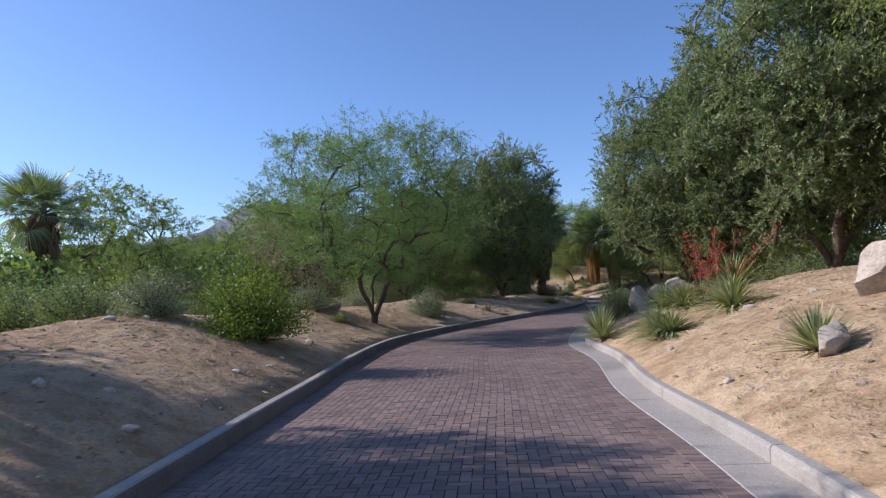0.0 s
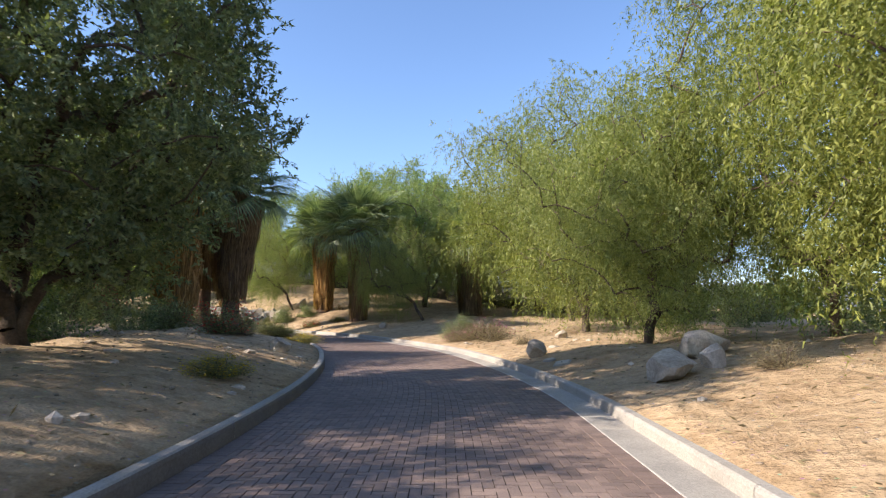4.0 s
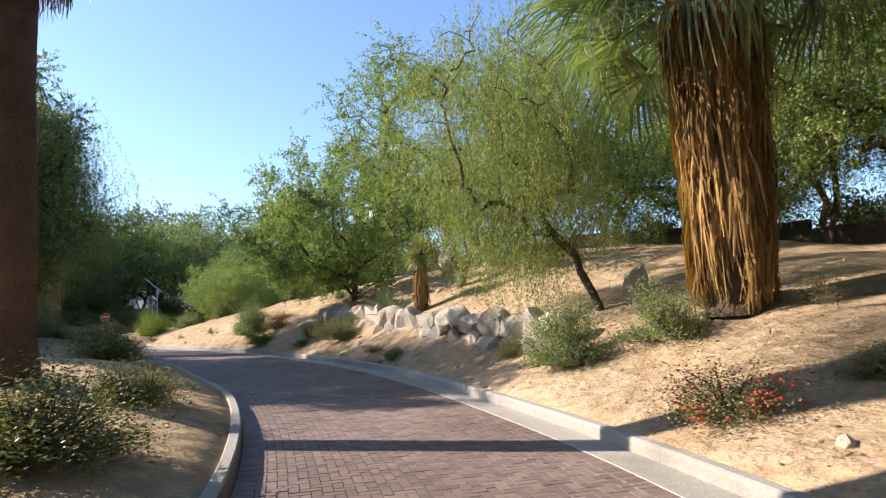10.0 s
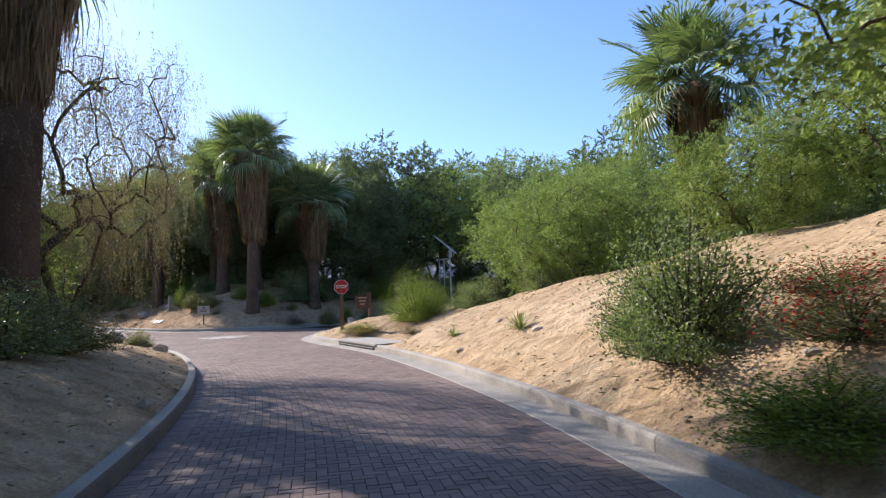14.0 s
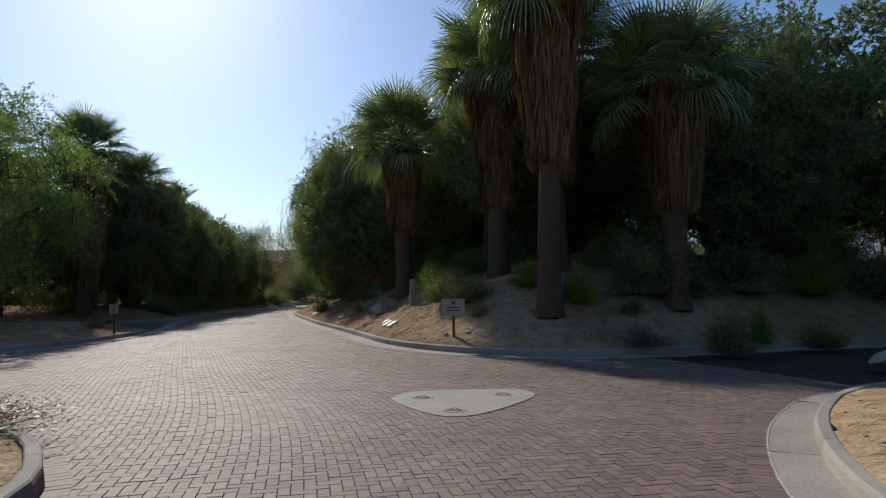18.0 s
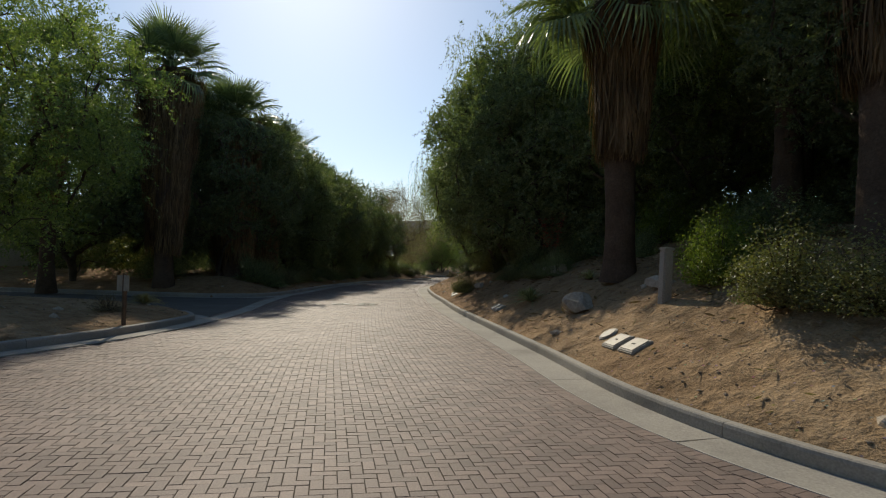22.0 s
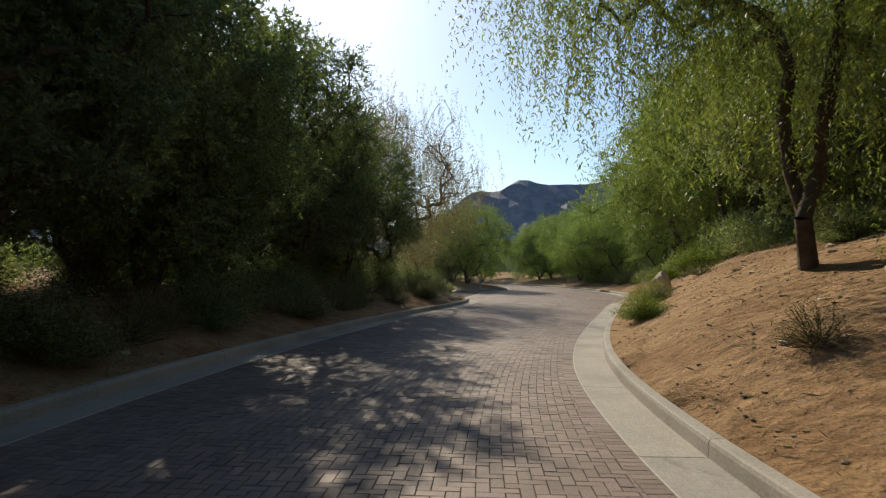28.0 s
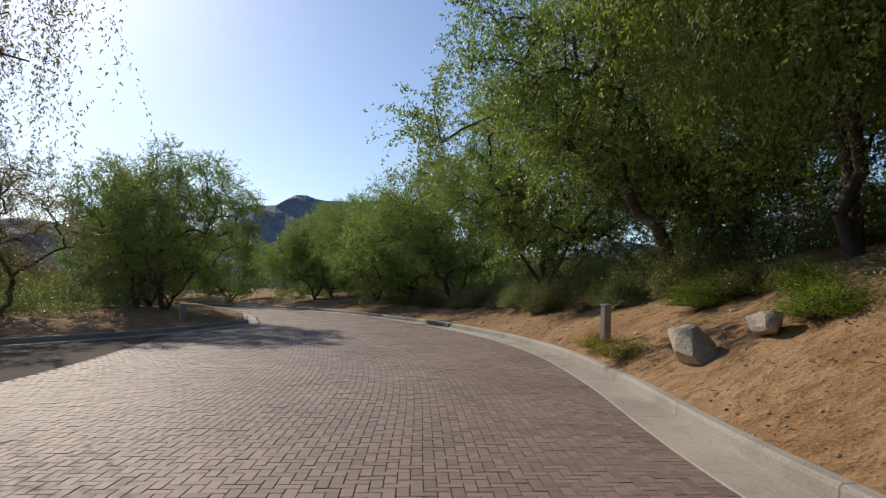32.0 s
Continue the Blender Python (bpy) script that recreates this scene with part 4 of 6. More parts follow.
def put_plant(kind, x, y, wide=1.0, high=None, turn=0.0, words=""):
    high = wide if high is None else high
    at = Matrix.LocRotScale((x, y, on_ground(x, y) - 0.04), Euler((0, 0, radians(turn))), (wide, wide, high))
    ob = holder(kind if kind in PLANT_KIND else kind.split("_")[-1], at)
    for name, data in PLANTS[kind]:
        bit = part(name, data, ob)
        if name == "bloom":
            tagged(bit, "small scattered flowers", kind="stuff")
    return tagged(ob, words or PLANT_WORDS[kind], PLANT_KIND.get(kind, "shrub"), "roadside plants")


# rocks
def rock_mesh(seed, cuts=13):
    rng = np.random.RandomState(seed)
    bm = bmesh.new()
    bmesh.ops.create_icosphere(bm, subdivisions=4, radius=0.62)
    planes = [(Vector(unit(rng.normal(size=3))), rng.uniform(0.30, 0.47)) for _ in range(cuts)]
    for v in bm.verts:
        for n, d in planes:
            over = v.co.dot(n) - d
            if over > 0:
                v.co -= n * over
        p = v.co * 2.1 + Vector((seed * 3.1, 0, 0))
        v.co += v.co.normalized() * (0.03 * noise.noise(p) + 0.014 * noise.noise(p * 4) + 0.008 * noise.noise(p * 11))
    me = bpy.data.meshes.new("boulder")
    bm.to_mesh(me)
    bm.free()
    me.materials.append(ROCK)
    for p in me.polygons:
        p.use_smooth = True
    me.set_sharp_from_angle(angle=radians(24))
    return me


ROCKS = [rock_mesh(60 + k) for k in range(6)]


def put_rock(x, y, sx, sy, sz, k=0, turn=0.0, lift=0.0, tip=0.0, parent=None, words=""):
    z = on_ground(x, y) + sz * 0.28 + lift
    at = Matrix.LocRotScale((x, y, z), Euler((radians(tip), radians(tip * 0.6), radians(turn))), (sx, sy, sz))
    if parent:
        return part("stone", ROCKS[k % 6], parent, at=at)
    ob = new("boulder", ROCKS[k % 6])
    ob.matrix_world = at
    return tagged(ob, words or "pale weathered boulder half sunk in sand", "boulder", "boulders")

# ---- trees along the lower road ----
put_tree("palo", -7.9, -12.4, 0.86, 20)
put_tree("dense", -12.3, 7.9, 1.22, 0, words="large dense grey-green tree with three dark trunks")
put_tree("dense", 0.9, -5.2, 1.0, 40)
put_tree("dense", 4.9, -7.3, 1.3, 160)
put_tree("willow_b", 9.8, -16.0, 1.15, 80)
put_tree("dark", 9, -9, 1.3, 90)
put_tree("dark", 7.2, -4.5, 1.25, 10)
put_tree("willow", 2.8, 6.6, 1.2, 200)
put_tree("willow_b", -0.6, 15.6, 0.95, 30)
put_tree("willow", -0.8, 23.8, 1.32, 130)
put_tree("willow", 3.2, 13.5, 1.2, 250)
put_tree("willow_b", 2.2, 29.5, 1.1, 300)
put_tree("pepper", -5.2, 41.8, 0.95, 210)
put_tree("pepper", 1.5, 40, 1.1, 120)
put_tree("mesquite", -11.5, 50.5, 1.55, 60)
put_tree("pepper_lean", -18.9, 45.0, 0.8, 10, tall=1.3)
put_tree("gnarled_b", -25.5, 51.0, 1.05, 60)
put_tree("mesquite_b", -33.0, 54.6, 1.35, 120)
put_tree("mesquite", -29, 60, 0.9, 10)
put_tree("pepper", -37.5, 41.2, 1.0, 100)
# two trees out of view, added to darken the road with their shade
put_tree("dense", -45.5, 41.0, 1.3, 100)
put_tree("dense", -42.4, 39.2, 1.2, 220)
put_tree("mesquite", -44, 36.0, 1.0, 200)
put_tree("mesquite_b", -52.5, 45.0, 0.9, 20)
put_tree("thin", -44, 38, 1.1, 20)
put_tree("gnarled", -49.9, 47.9, 0.62, 300, tall=1.45)
put_tree("mesquite", -15.5, 2.0, 0.85, 40)
# mostly hidden tree, placed for its shade across the road
put_tree("dense", -23.0, 13.5, 1.2, 140)
put_tree("thin", -20, -2, 1.1, 10)
put_tree("thin", -16, 4, 1.0, 190)
put_tree("mesquite_b", -18, 12, 1.0, 90)
put_tree("dark", -24, 2, 0.9, 30)
put_tree("mesquite", -25, 18, 1.0, 70)
put_tree("mesquite_b", -50.5, 62.5, 0.8, 30)
put_tree("mesquite_b", -43, 66, 0.7, 230)
put_tree("mesquite", -52, 68, 0.85, 130)
put_tree("mesquite_b", -58, 72, 1.1, 10)
put_tree("mesquite", -61, 84, 1.3, 60)
put_tree("mesquite_b", -54, 40, 1.0, 60)
put_tree("mesquite", -50, 32, 1.0, 160)
put_tree("mesquite", -66, 32, 1.2, 200)
put_tree("dark", -74, 66, 1.1, 20)
put_tree("olive", -79, 62, 1.0, 210)
put_tree("mesquite", -84, 58.5, 1.1, 20)
put_tree("willow_b", -89.5, 55.4, 1.4, 120)
put_tree("mesquite", -95, 54.5, 1.45, 200)
put_tree("pepper", -101, 52.5, 1.35, 40)
put_tree("dark", -93, 60, 1.4, 80)
put_tree("pepper", -113.0, 48.9, 1.35, 200)
put_tree("olive", -107, 54, 1.4, 100)
put_tree("dark", -118, 57, 1.2, 0)
put_tree("mesquite", -123.5, 55.5, 1.2, 60)
put_tree("gnarled_b", -128.6, 53.2, 1.05, 120)
put_tree("mesquite", -133.5, 56.5, 1.5, 210)
put_tree("mesquite", -142.4, 55.6, 1.55, 10)
put_tree("olive", -146, 59, 1.1, 30)
put_tree("mesquite", -152.2, 55.8, 1.3, 300)
put_tree("mesquite", -162, 54.6, 1.2, 40)
put_tree("mesquite_b", -168, 53.5, 1.35, 140)
put_tree("mesquite", -175, 52, 1.15, 240)
put_tree("mesquite_b", -185, 48, 1.3, 10)
put_tree("mesquite_b", -196, 40, 1.3, 80)
put_tree("mesquite_b", -205, 33, 1.3, 200)
put_tree("dark", -77, 34, 1.1, 10)
put_tree("mesquite", -73, 30, 1.3, 60)
put_tree("olive", -93.5, 34.5, 1.0, 120)
put_tree("dark", -98, 36.2, 1.15, 90)
put_tree("olive", -104, 34.8, 1.2, 10)
put_tree("dark", -109, 35.5, 1.1, 40)
put_tree("olive", -114, 35.0, 0.95, 200)
put_tree("dark", -120.5, 33.8, 0.85, 300)
put_tree("gnarled", -127, 35.5, 1.05, 20)
put_tree("gnarled", -135.8, 37.0, 1.3, 250)
put_tree("thin", -131, 34, 1.0, 90)
put_tree("mesquite", -157.5, 40.4, 1.0, 100)
put_tree("thin", -161, 38.5, 1.1, 200)
put_tree("thin", -151, 36.5, 0.9, 0)
put_tree("dark", -164, 38.5, 0.9, 60)
put_tree("mesquite_b", -172, 36, 1.1, 10)
put_tree("olive", -180, 33, 1.0, 200)
put_tree("thin", -155, 28, 1.0, 50)
put_tree("mesquite_b", -146, 18, 1.0, 0)

put_tree("mesquite", -30, 6, 1.2, 300)
put_tree("mesquite", -32, -6, 1.2, 30)
put_tree("dark", -76.5, 58.5, 1.0, 60)
put_tree("olive", -81.5, 61.5, 1.3, 160)
put_tree("dark", -73.0, 63.6, 1.1, 260)
put_tree("dense", -88.4, 52.6, 1.15, 10)
put_tree("olive", -98.5, 51.2, 0.85, 210)
put_tree("dark", -105.2, 50.6, 1.0, 110)
put_tree("olive", -76.5, 35.5, 1.2, 10)
put_tree("dark", -94.8, 36.4, 1.2, 330)
put_tree("dark", -117, 35.0, 0.8, 75)
put_tree("olive", -124.5, 36.0, 0.9, 175)
put_tree("olive", -119.5, 52.2, 0.95, 15)

# weeping peppers over the sandy verge
put_tree("pepper", 0.4, 35.6, 1.25, 75)
put_tree("pepper_lean", -8.4, 36.9, 0.9, 0, words="dark pepper tree with a leaning trunk and hanging strands")
put_tree("mesquite", -9.0, 45.0, 1.35, 70)
put_tree("pepper", -4.0, 47.5, 1.2, 160)
put_tree("mesquite", -0.5, 45.5, 1.3, 20)
put_tree("mesquite", 4.5, 36.5, 1.4, 220)
put_tree("dark", 6.5, 44, 1.3, 200)
put_tree("mesquite", -8.0, 56, 1.4, 100)
put_tree("pepper", -14.5, 53.5, 1.1, 20)
put_tree("mesquite_b", -18.5, 56, 1.3, 260)
put_tree("mesquite", -22.5, 59, 1.3, 140)
# low mesquites over the slope before the junction
put_tree("mesquite_b", -38.2, 61.6, 0.8, 80)
put_tree("mesquite_b", -53.5, 69.5, 0.95, 150)
put_tree("mesquite_b", -47.2, 60.6, 0.6, 150)
put_tree("mesquite", -56, 72.5, 0.95, 250)
# trees behind the island and over the drive
put_tree("mesquite", -79.9, 35.4, 1.4, 110)
put_tree("mesquite", -94.5, 27, 1.3, 20)
put_tree("olive", -91.5, 31.0, 1.15, 200)
put_tree("mesquite", -79, 26, 1.3, 300)
put_tree("dark", -96.5, 33, 1.4, 120)
put_tree("mesquite", -85, 60, 1.4, 150)
put_tree("dark", -100, 57, 1.6, 30)
put_tree("dark", -79, 60.5, 1.35, 330)
# tall trees at the top of the last slope
put_tree("pepper", -137.2, 55.4, 1.35, 140)
put_tree("dark", -138.5, 60, 1.7, 50)
put_tree("dark", -147.5, 60, 1.5, 250)
put_tree("olive", -130, 60, 1.6, 110)
put_tree("dark", -157, 59, 1.3, 10)
put_tree("mesquite", -185, 49.5, 1.15, 10)

# trees on the low bank, mostly out of view, added to shade the road
put_tree("mesquite", -23.0, 25.0, 1.1, 200)
put_tree("dense", -8.6, -29.0, 0.9, 200)
put_tree("pepper", -36.2, 41.4, 0.8, 20)
put_tree("dense", -34.8, 39.4, 1.1, 60)
# dense trees close behind the kerb of the upper road
put_tree("dense", -91.6, 51.2, 1.1, 30)
put_tree("dense", -95.2, 50.4, 1.05, 200)
put_tree("dark", -93.6, 51.9, 0.95, 130)
put_tree("olive", -97.2, 51.0, 0.9, 230)
put_tree("dark", -103.4, 49.9, 0.9, 330)
put_tree("olive", -84.6, 56.0, 1.0, 70)
put_tree("dark", -108.5, 37.0, 1.0, 30)
put_tree("dense", -113.6, 36.8, 1.0, 130)
put_tree("dark", -119.2, 37.2, 1.0, 230)
put_tree("olive", -125.4, 37.6, 0.88, 330)
put_tree("dense", -103.5, 36.9, 1.0, 170)
# a tree in front of the palm above the slope
put_tree("mesquite_b", -41.6, 60.2, 0.5, 30)
# two trees added to put the low bank opposite in deep shade
put_tree("dark", -50.5, 44.2, 0.85, 60)
put_tree("olive", -45.5, 44.2, 0.7, 160)
put_tree("dark", -77.8, 66.4, 1.3, 200)
put_tree("mesquite", -84, 67.5, 1.4, 20)
put_tree("dark", -88, 73, 1.3, 20)
put_tree("mesquite", -95, 69, 1.4, 120)
put_tree("olive", -83, 74.5, 1.25, 220)
put_tree("dark", -91, 65, 1.3, 320)
# woods past the side road
put_tree("dark", -77.4, 70.7, 1.45, 40)
put_tree("mesquite", -76.5, 73.5, 1.3, 140)
put_tree("dark", -96.5, 90, 2.0, 240)
put_tree("mesquite", -90, 94, 2.0, 340)
put_tree("mesquite", -82, 80, 1.5, 90)
put_tree("olive", -73.5, 79, 1.6, 190)
put_tree("mesquite", -59.3, 73.5, 1.1, 290)
put_tree("dark", -58.5, 77, 1.4, 30)
put_tree("mesquite", -73, 88, 1.8, 30)

# ---- fan palms ----
put_palm(-16.2, 43.4, 5.6, 0.3, 101, 0.4, 0.95, True, size=0.92, fronds=54, words="fan palm with a long orange-brown skirt")
put_palm(-12.9, 39.4, 6.0, 0.2, 103, 0.45, 0.85, size=1.0, fronds=60, words="squat dark fan palm with a skirt down to the ground")
put_palm(-5.6, 41.0, 5.0, 0.2, 105, 0.45, 1.05, size=0.9, fronds=48)
put_palm(-24.6, 36.4, 9.6, 5.6, 107, 0.32, 1.25, size=1.1)
put_palm(-22.1, 34.5, 9.2, 5.2, 109, 0.32, 1.3, size=1.1)
put_palm(-17.3, 29.0, 6.6, 1.6, 108, 0.4, 1.5, size=0.95, fronds=52, words="broad fan palm with a heavy grey-brown skirt")
put_palm(-19.8, 31.4, 7.2, 2.0, 114, 0.38, 1.3, size=1.0)
put_palm(-21.5, 25.6, 7.6, 3.0, 112, 0.38, 1.3, size=0.9)
put_palm(-19.2, 27.0, 6.8, 0.8, 110, 0.4, 1.4, True, size=0.95, fronds=48)
put_palm(-47.9, 46.9, 9.2, 4.6, 111, 0.55, 1.5, size=1.0, fronds=48)
put_palm(-39.5, 66, 5.4, 2.2, 113, size=0.7)
put_palm(-44.6, 62.8, 4.9, 1.6, 115, size=0.72, fronds=52)
put_palm(-36.5, 62, 4.8, 1.4, 116, size=0.7)
put_palm(-28, -11.5, 5.6, 1.5, 117, size=0.7)
put_palm(-33, 10, 6.5, 2.5, 118, size=0.7)
put_palm(-79.1, 53.7, 6.3, 2.9, 121, 0.34, 1.0, size=0.76, fronds=56)
put_palm(-74.6, 56.9, 7.3, 2.6, 123, 0.36, 1.25, size=0.76, fronds=56)
put_palm(-69.4, 57.3, 9.0, 4.2, 125, 0.32, 1.15, size=0.76, fronds=60)
put_palm(-70.2, 61.2, 6.4, 3.0, 127, 0.34, 1.2, size=0.76, fronds=56)
put_palm(-72.6, 58.4, 6.7, 3.0, 128, 0.34, 1.15, size=0.76, fronds=56)
put_palm(-79.5, 57.5, 8.2, 5.0, 131, size=0.74)
put_palm(-81.6, 58.6, 8.0, 5.2, 133, size=0.74)
put_palm(-90.9, 35.8, 9.6, 1.6, 141, 0.4, 1.6, size=0.74, fronds=56)
put_palm(-95.2, 36.9, 8.0, 0.8, 143, 0.4, 1.5, size=0.74, fronds=56)
put_palm(-98.6, 37.0, 7.0, 0.6, 147, 0.4, 1.4, size=0.74)
put_palm(-88.6, 32.0, 9.2, 3.8, 149, size=0.74)
put_palm(-101.5, 33, 8.4, 3, 151, size=0.74)
put_palm(-106.4, 35.4, 7.6, 3, 153, size=0.74)
put_palm(-115, 34.6, 6.8, 2.6, 155, size=0.74)

# ---- shrubs, rosettes and boulders ----
put_plant("green_shrub", -71.0, 70.0, 2.6, 2.4, 20)
put_plant("olive_shrub", -72.2, 70.6, 2.4, 2.4, 120)
put_plant("hedge_shrub", -53.2, 58.6, 2.35, 2.2, 40, "dense clipped green shrub behind the stop sign")
put_plant("green_shrub", -54.2, 49.8, 0.9, 0.7, 32)
put_plant("dry_shrub", -78.5, 41.8, 1.0, 0.7, 70)
put_plant("grass", -80.3, 41.6, 0.9, 0.7, 20)
put_rock(-77.95, 52.75, 0.85, 0.6, 0.45, 2, 19)
put_plant("green_shrub", -47.5, 47.2, 1.9, 1.3, 52)
put_plant("dry_shrub", -57.5, 49.2, 0.8, 0.5, 257)
put_plant("green_shrub", -28.5, 40.2, 1.7, 1.1, 117)
put_plant("green_shrub", -33.2, 42.9, 1.7, 1.0, 352)
put_plant("grey_shrub", -17.5, 29.6, 1.7, 1.4, 165)
put_plant("grey_shrub", -19.2, 27.6, 1.6, 1.3, 25)
put_plant("bright_shrub", -5.6, -19.8, 2.3, 2.0, 152)
put_plant("grey_shrub", -7.14, -20.88, 1.59, 1.34, 249)
put_plant("grey_shrub", -9.73, -13.41, 1.67, 1.30, 131)
put_plant("olive_shrub", -10.09, -20.43, 2.34, 1.68, 256)
put_plant("olive_shrub", -11.85, -20.70, 2.23, 1.91, 277)
put_plant("grey_shrub", -8.9, -7.4, 1.8, 1.6, 147)
put_plant("grey_shrub", -16.31, 12.25, 2.34, 1.56, 202)
put_plant("green_shrub", -9.55, -6.06, 1.67, 1.07, 169)
put_plant("sotol", 1.73, -16.14, 1.29, 0.88, 138)
put_plant("sotol", 2.77, -15.18, 1.61, 1.36, 119)
put_plant("yucca", 4.03, -20.48, 0.99, 0.84, 148)
put_rock(4.18, -20.79, 0.44, 0.35, 0.41, 0, 93)
put_rock(5.0, -18.2, 0.8, 0.6, 0.8, 1, 26)
put_plant("yucca", -0.25, -13.9, 1.35, 1.3, 150, "large spiky yucca with pale stiff blades")
put_rock(-0.15, -8.9, 0.75, 0.6, 0.5, 2, 40, lift=-0.06)
put_rock(0.2, -7.0, 0.95, 0.65, 0.6, 1, 60, lift=-0.06)
put_plant("green_shrub", -0.75, -10.2, 1.25, 0.95, 322)
put_plant("olive_shrub", -1.35, -7.35, 1.8, 1.5, 322)
put_plant("sotol", -8.20, -13.75, 0.70, 0.54, 129)
put_plant("bright_shrub", -18.18, -3.24, 2.27, 1.86, 346)
put_rock(-9.43, -12.52, 0.46, 0.37, 0.29, 0, 69)
put_rock(-1.7, 1.3, 1.5, 0.9, 0.6, 1, 75, lift=-0.05, tip=18)
put_rock(-0.9, 10.7, 1.1, 0.8, 0.6, 3, 30)
put_rock(-1.99, 8.94, 1.03, 0.82, 0.56, 0, 106)
put_rock(-1.24, 9.09, 0.52, 0.42, 0.5, 0, 318)
put_plant("dry_shrub", -0.68, 7.89, 1.10, 0.61, 171)
put_plant("grey_shrub", -14.25, 8.78, 1.43, 1.20, 33)
put_plant("red_shrub", -15.0, 7.1, 1.3, 0.9, 35)
put_plant("yellow_shrub", -14.6, 3.4, 1.5, 0.9, 75)
put_plant("bright_shrub", -16.2, 5.0, 1.6, 1.0, 175)
put_plant("red_shrub", -13.00, 17.43, 1.93, 1.72, 335)
put_plant("yellow_shrub", -9.18, 8.04, 1.12, 0.62, 176)
put_plant("dry_shrub", -8.85, -1.95, 0.75, 0.62, 40)
put_plant("green_shrub", -10.6, -0.3, 0.8, 0.55, 112)
put_plant("dry_shrub", -8.5, -0.5, 0.4, 0.2, 15)
put_rock(-9.45, -1.85, 0.24, 0.17, 0.16, 2, 30)
put_rock(-9.25, 0.2, 0.14, 0.11, 0.1, 4, 80)
put_rock(-0.08, 1.32, 0.42, 0.3, 0.22, 2, 20)
put_rock(-0.92, -0.94, 0.3, 0.2, 0.12, 5, 70)
put_rock(0.34, 2.77, 0.4, 0.25, 0.15, 3, 130)
put_plant("green_shrub", -15.46, 19.15, 1.90, 1.30, 293)
put_plant("pink_shrub", -5.96, 23.61, 1.16, 1.01, 20)
put_plant("dry_shrub", -4.54, 22.15, 1.59, 0.99, 350)
put_plant("dry_shrub", -5.28, 23.01, 1.67, 1.11, 49)
put_rock(-3.65, 14.71, 0.65, 0.52, 0.50, 4, 206)
put_rock(-2.36, 19.51, 0.36, 0.29, 0.34, 0, 28)
put_plant("dry_shrub", -3.57, 18.77, 0.93, 0.52, 192)
put_plant("dry_shrub", -12.34, 17.41, 1.17, 0.85, 274)
put_plant("green_shrub", -13.65, 23.88, 1.95, 0.81, 165)
put_rock(-10.22, 14.54, 0.60, 0.48, 0.45, 0, 184)
put_plant("red_shrub", -15.95, 39.2, 1.35, 0.95, 253)
put_plant("olive_shrub", -17.6, 31.7, 1.4, 1.1, 60)
put_plant("green_shrub", -20.9, 34.9, 1.9, 1.0, 10)
put_plant("green_shrub", -14.37, 40.06, 1.32, 0.48, 113)
put_plant("dry_shrub", -15.00, 43.24, 0.90, 0.75, 1)
put_plant("dry_shrub", -21.69, 34.22, 1.45, 0.95, 341)
put_plant("green_shrub", -23.27, 37.36, 1.68, 0.70, 235)
put_rock(-10.48, 34.29, 0.54, 0.43, 0.35, 3, 99)
put_plant("olive_shrub", -18.87, 42.53, 1.52, 1.52, 160)
put_plant("olive_shrub", -17.2, 42.7, 1.5, 1.2, 274)
put_plant("green_shrub", -20.40, 43.76, 0.80, 0.59, 331)
put_plant("dry_shrub", -25.91, 39.53, 1.25, 0.48, 223)
put_plant("dry_shrub", -29.56, 41.28, 1.32, 0.53, 141)
put_rock(-18.31, 45.45, 0.50, 0.40, 0.91, 5, 48)
put_rock(-28.05, 54.74, 1.27, 1.02, 1.06, 4, 289)
put_plant("pink_shrub", -24.89, 53.25, 1.13, 0.56, 242)
put_plant("green_shrub", -25.02, 46.18, 0.88, 0.45, 2)
put_plant("pink_shrub", -26.45, 47.28, 0.84, 0.42, 156)
put_plant("pink_shrub", -25.48, 46.23, 0.35, 0.18, 36)
put_plant("sotol", -32.6, 51.1, 1.15, 0.94, 182)
put_plant("green_shrub", -29.6, 49.5, 1.8, 1.1, 70)
put_plant("green_shrub", -30.9, 50.4, 1.4, 0.9, 170)
put_rock(-36.3, 44.6, 1.15, 0.85, 0.75, 0, 113)
put_rock(-26.94, 55.48, 1.05, 0.84, 0.84, 5, 104)
put_rock(-25.69, 53.90, 1.12, 0.89, 1.16, 0, 160)
put_plant("olive_shrub", -38.4, 53.6, 1.9, 2.0, 9)
put_plant("olive_shrub", -39.4, 54.3, 1.6, 1.6, 119)
put_plant("sotol", -35.09, 56.16, 1.19, 0.77, 311)
put_plant("red_shrub", -37.2, 54.3, 1.3, 0.7, 267)
put_plant("green_shrub", -32.27, 50.39, 0.89, 0.41, 300)
put_plant("tuft", -43.66, 55.43, 0.77, 0.81, 120)
put_plant("tuft", -46.53, 55.73, 0.56, 0.50, 226)
put_plant("tuft", -40.09, 54.49, 0.41, 0.36, 167)
put_plant("olive_shrub", -50.98, 59.60, 1.92, 1.31, 173)
put_plant("olive_shrub", -47.48, 59.49, 1.48, 1.21, 242)
put_plant("yellow_shrub", -54.11, 56.77, 1.55, 0.60, 274)
put_plant("dry_shrub", -51.31, 57.35, 1.33, 0.37, 2)
put_rock(-55.99, 59.47, 0.44, 0.35, 0.28, 3, 215)
put_rock(-58.13, 58.24, 0.42, 0.34, 0.30, 1, 148)
put_rock(-63.54, 62.11, 1.08, 0.87, 0.41, 4, 22)
put_plant("pink_shrub", -59.90, 48.67, 1.86, 0.54, 135)
put_rock(-55.28, 49.27, 0.6, 0.5, 0.4, 4, 252)
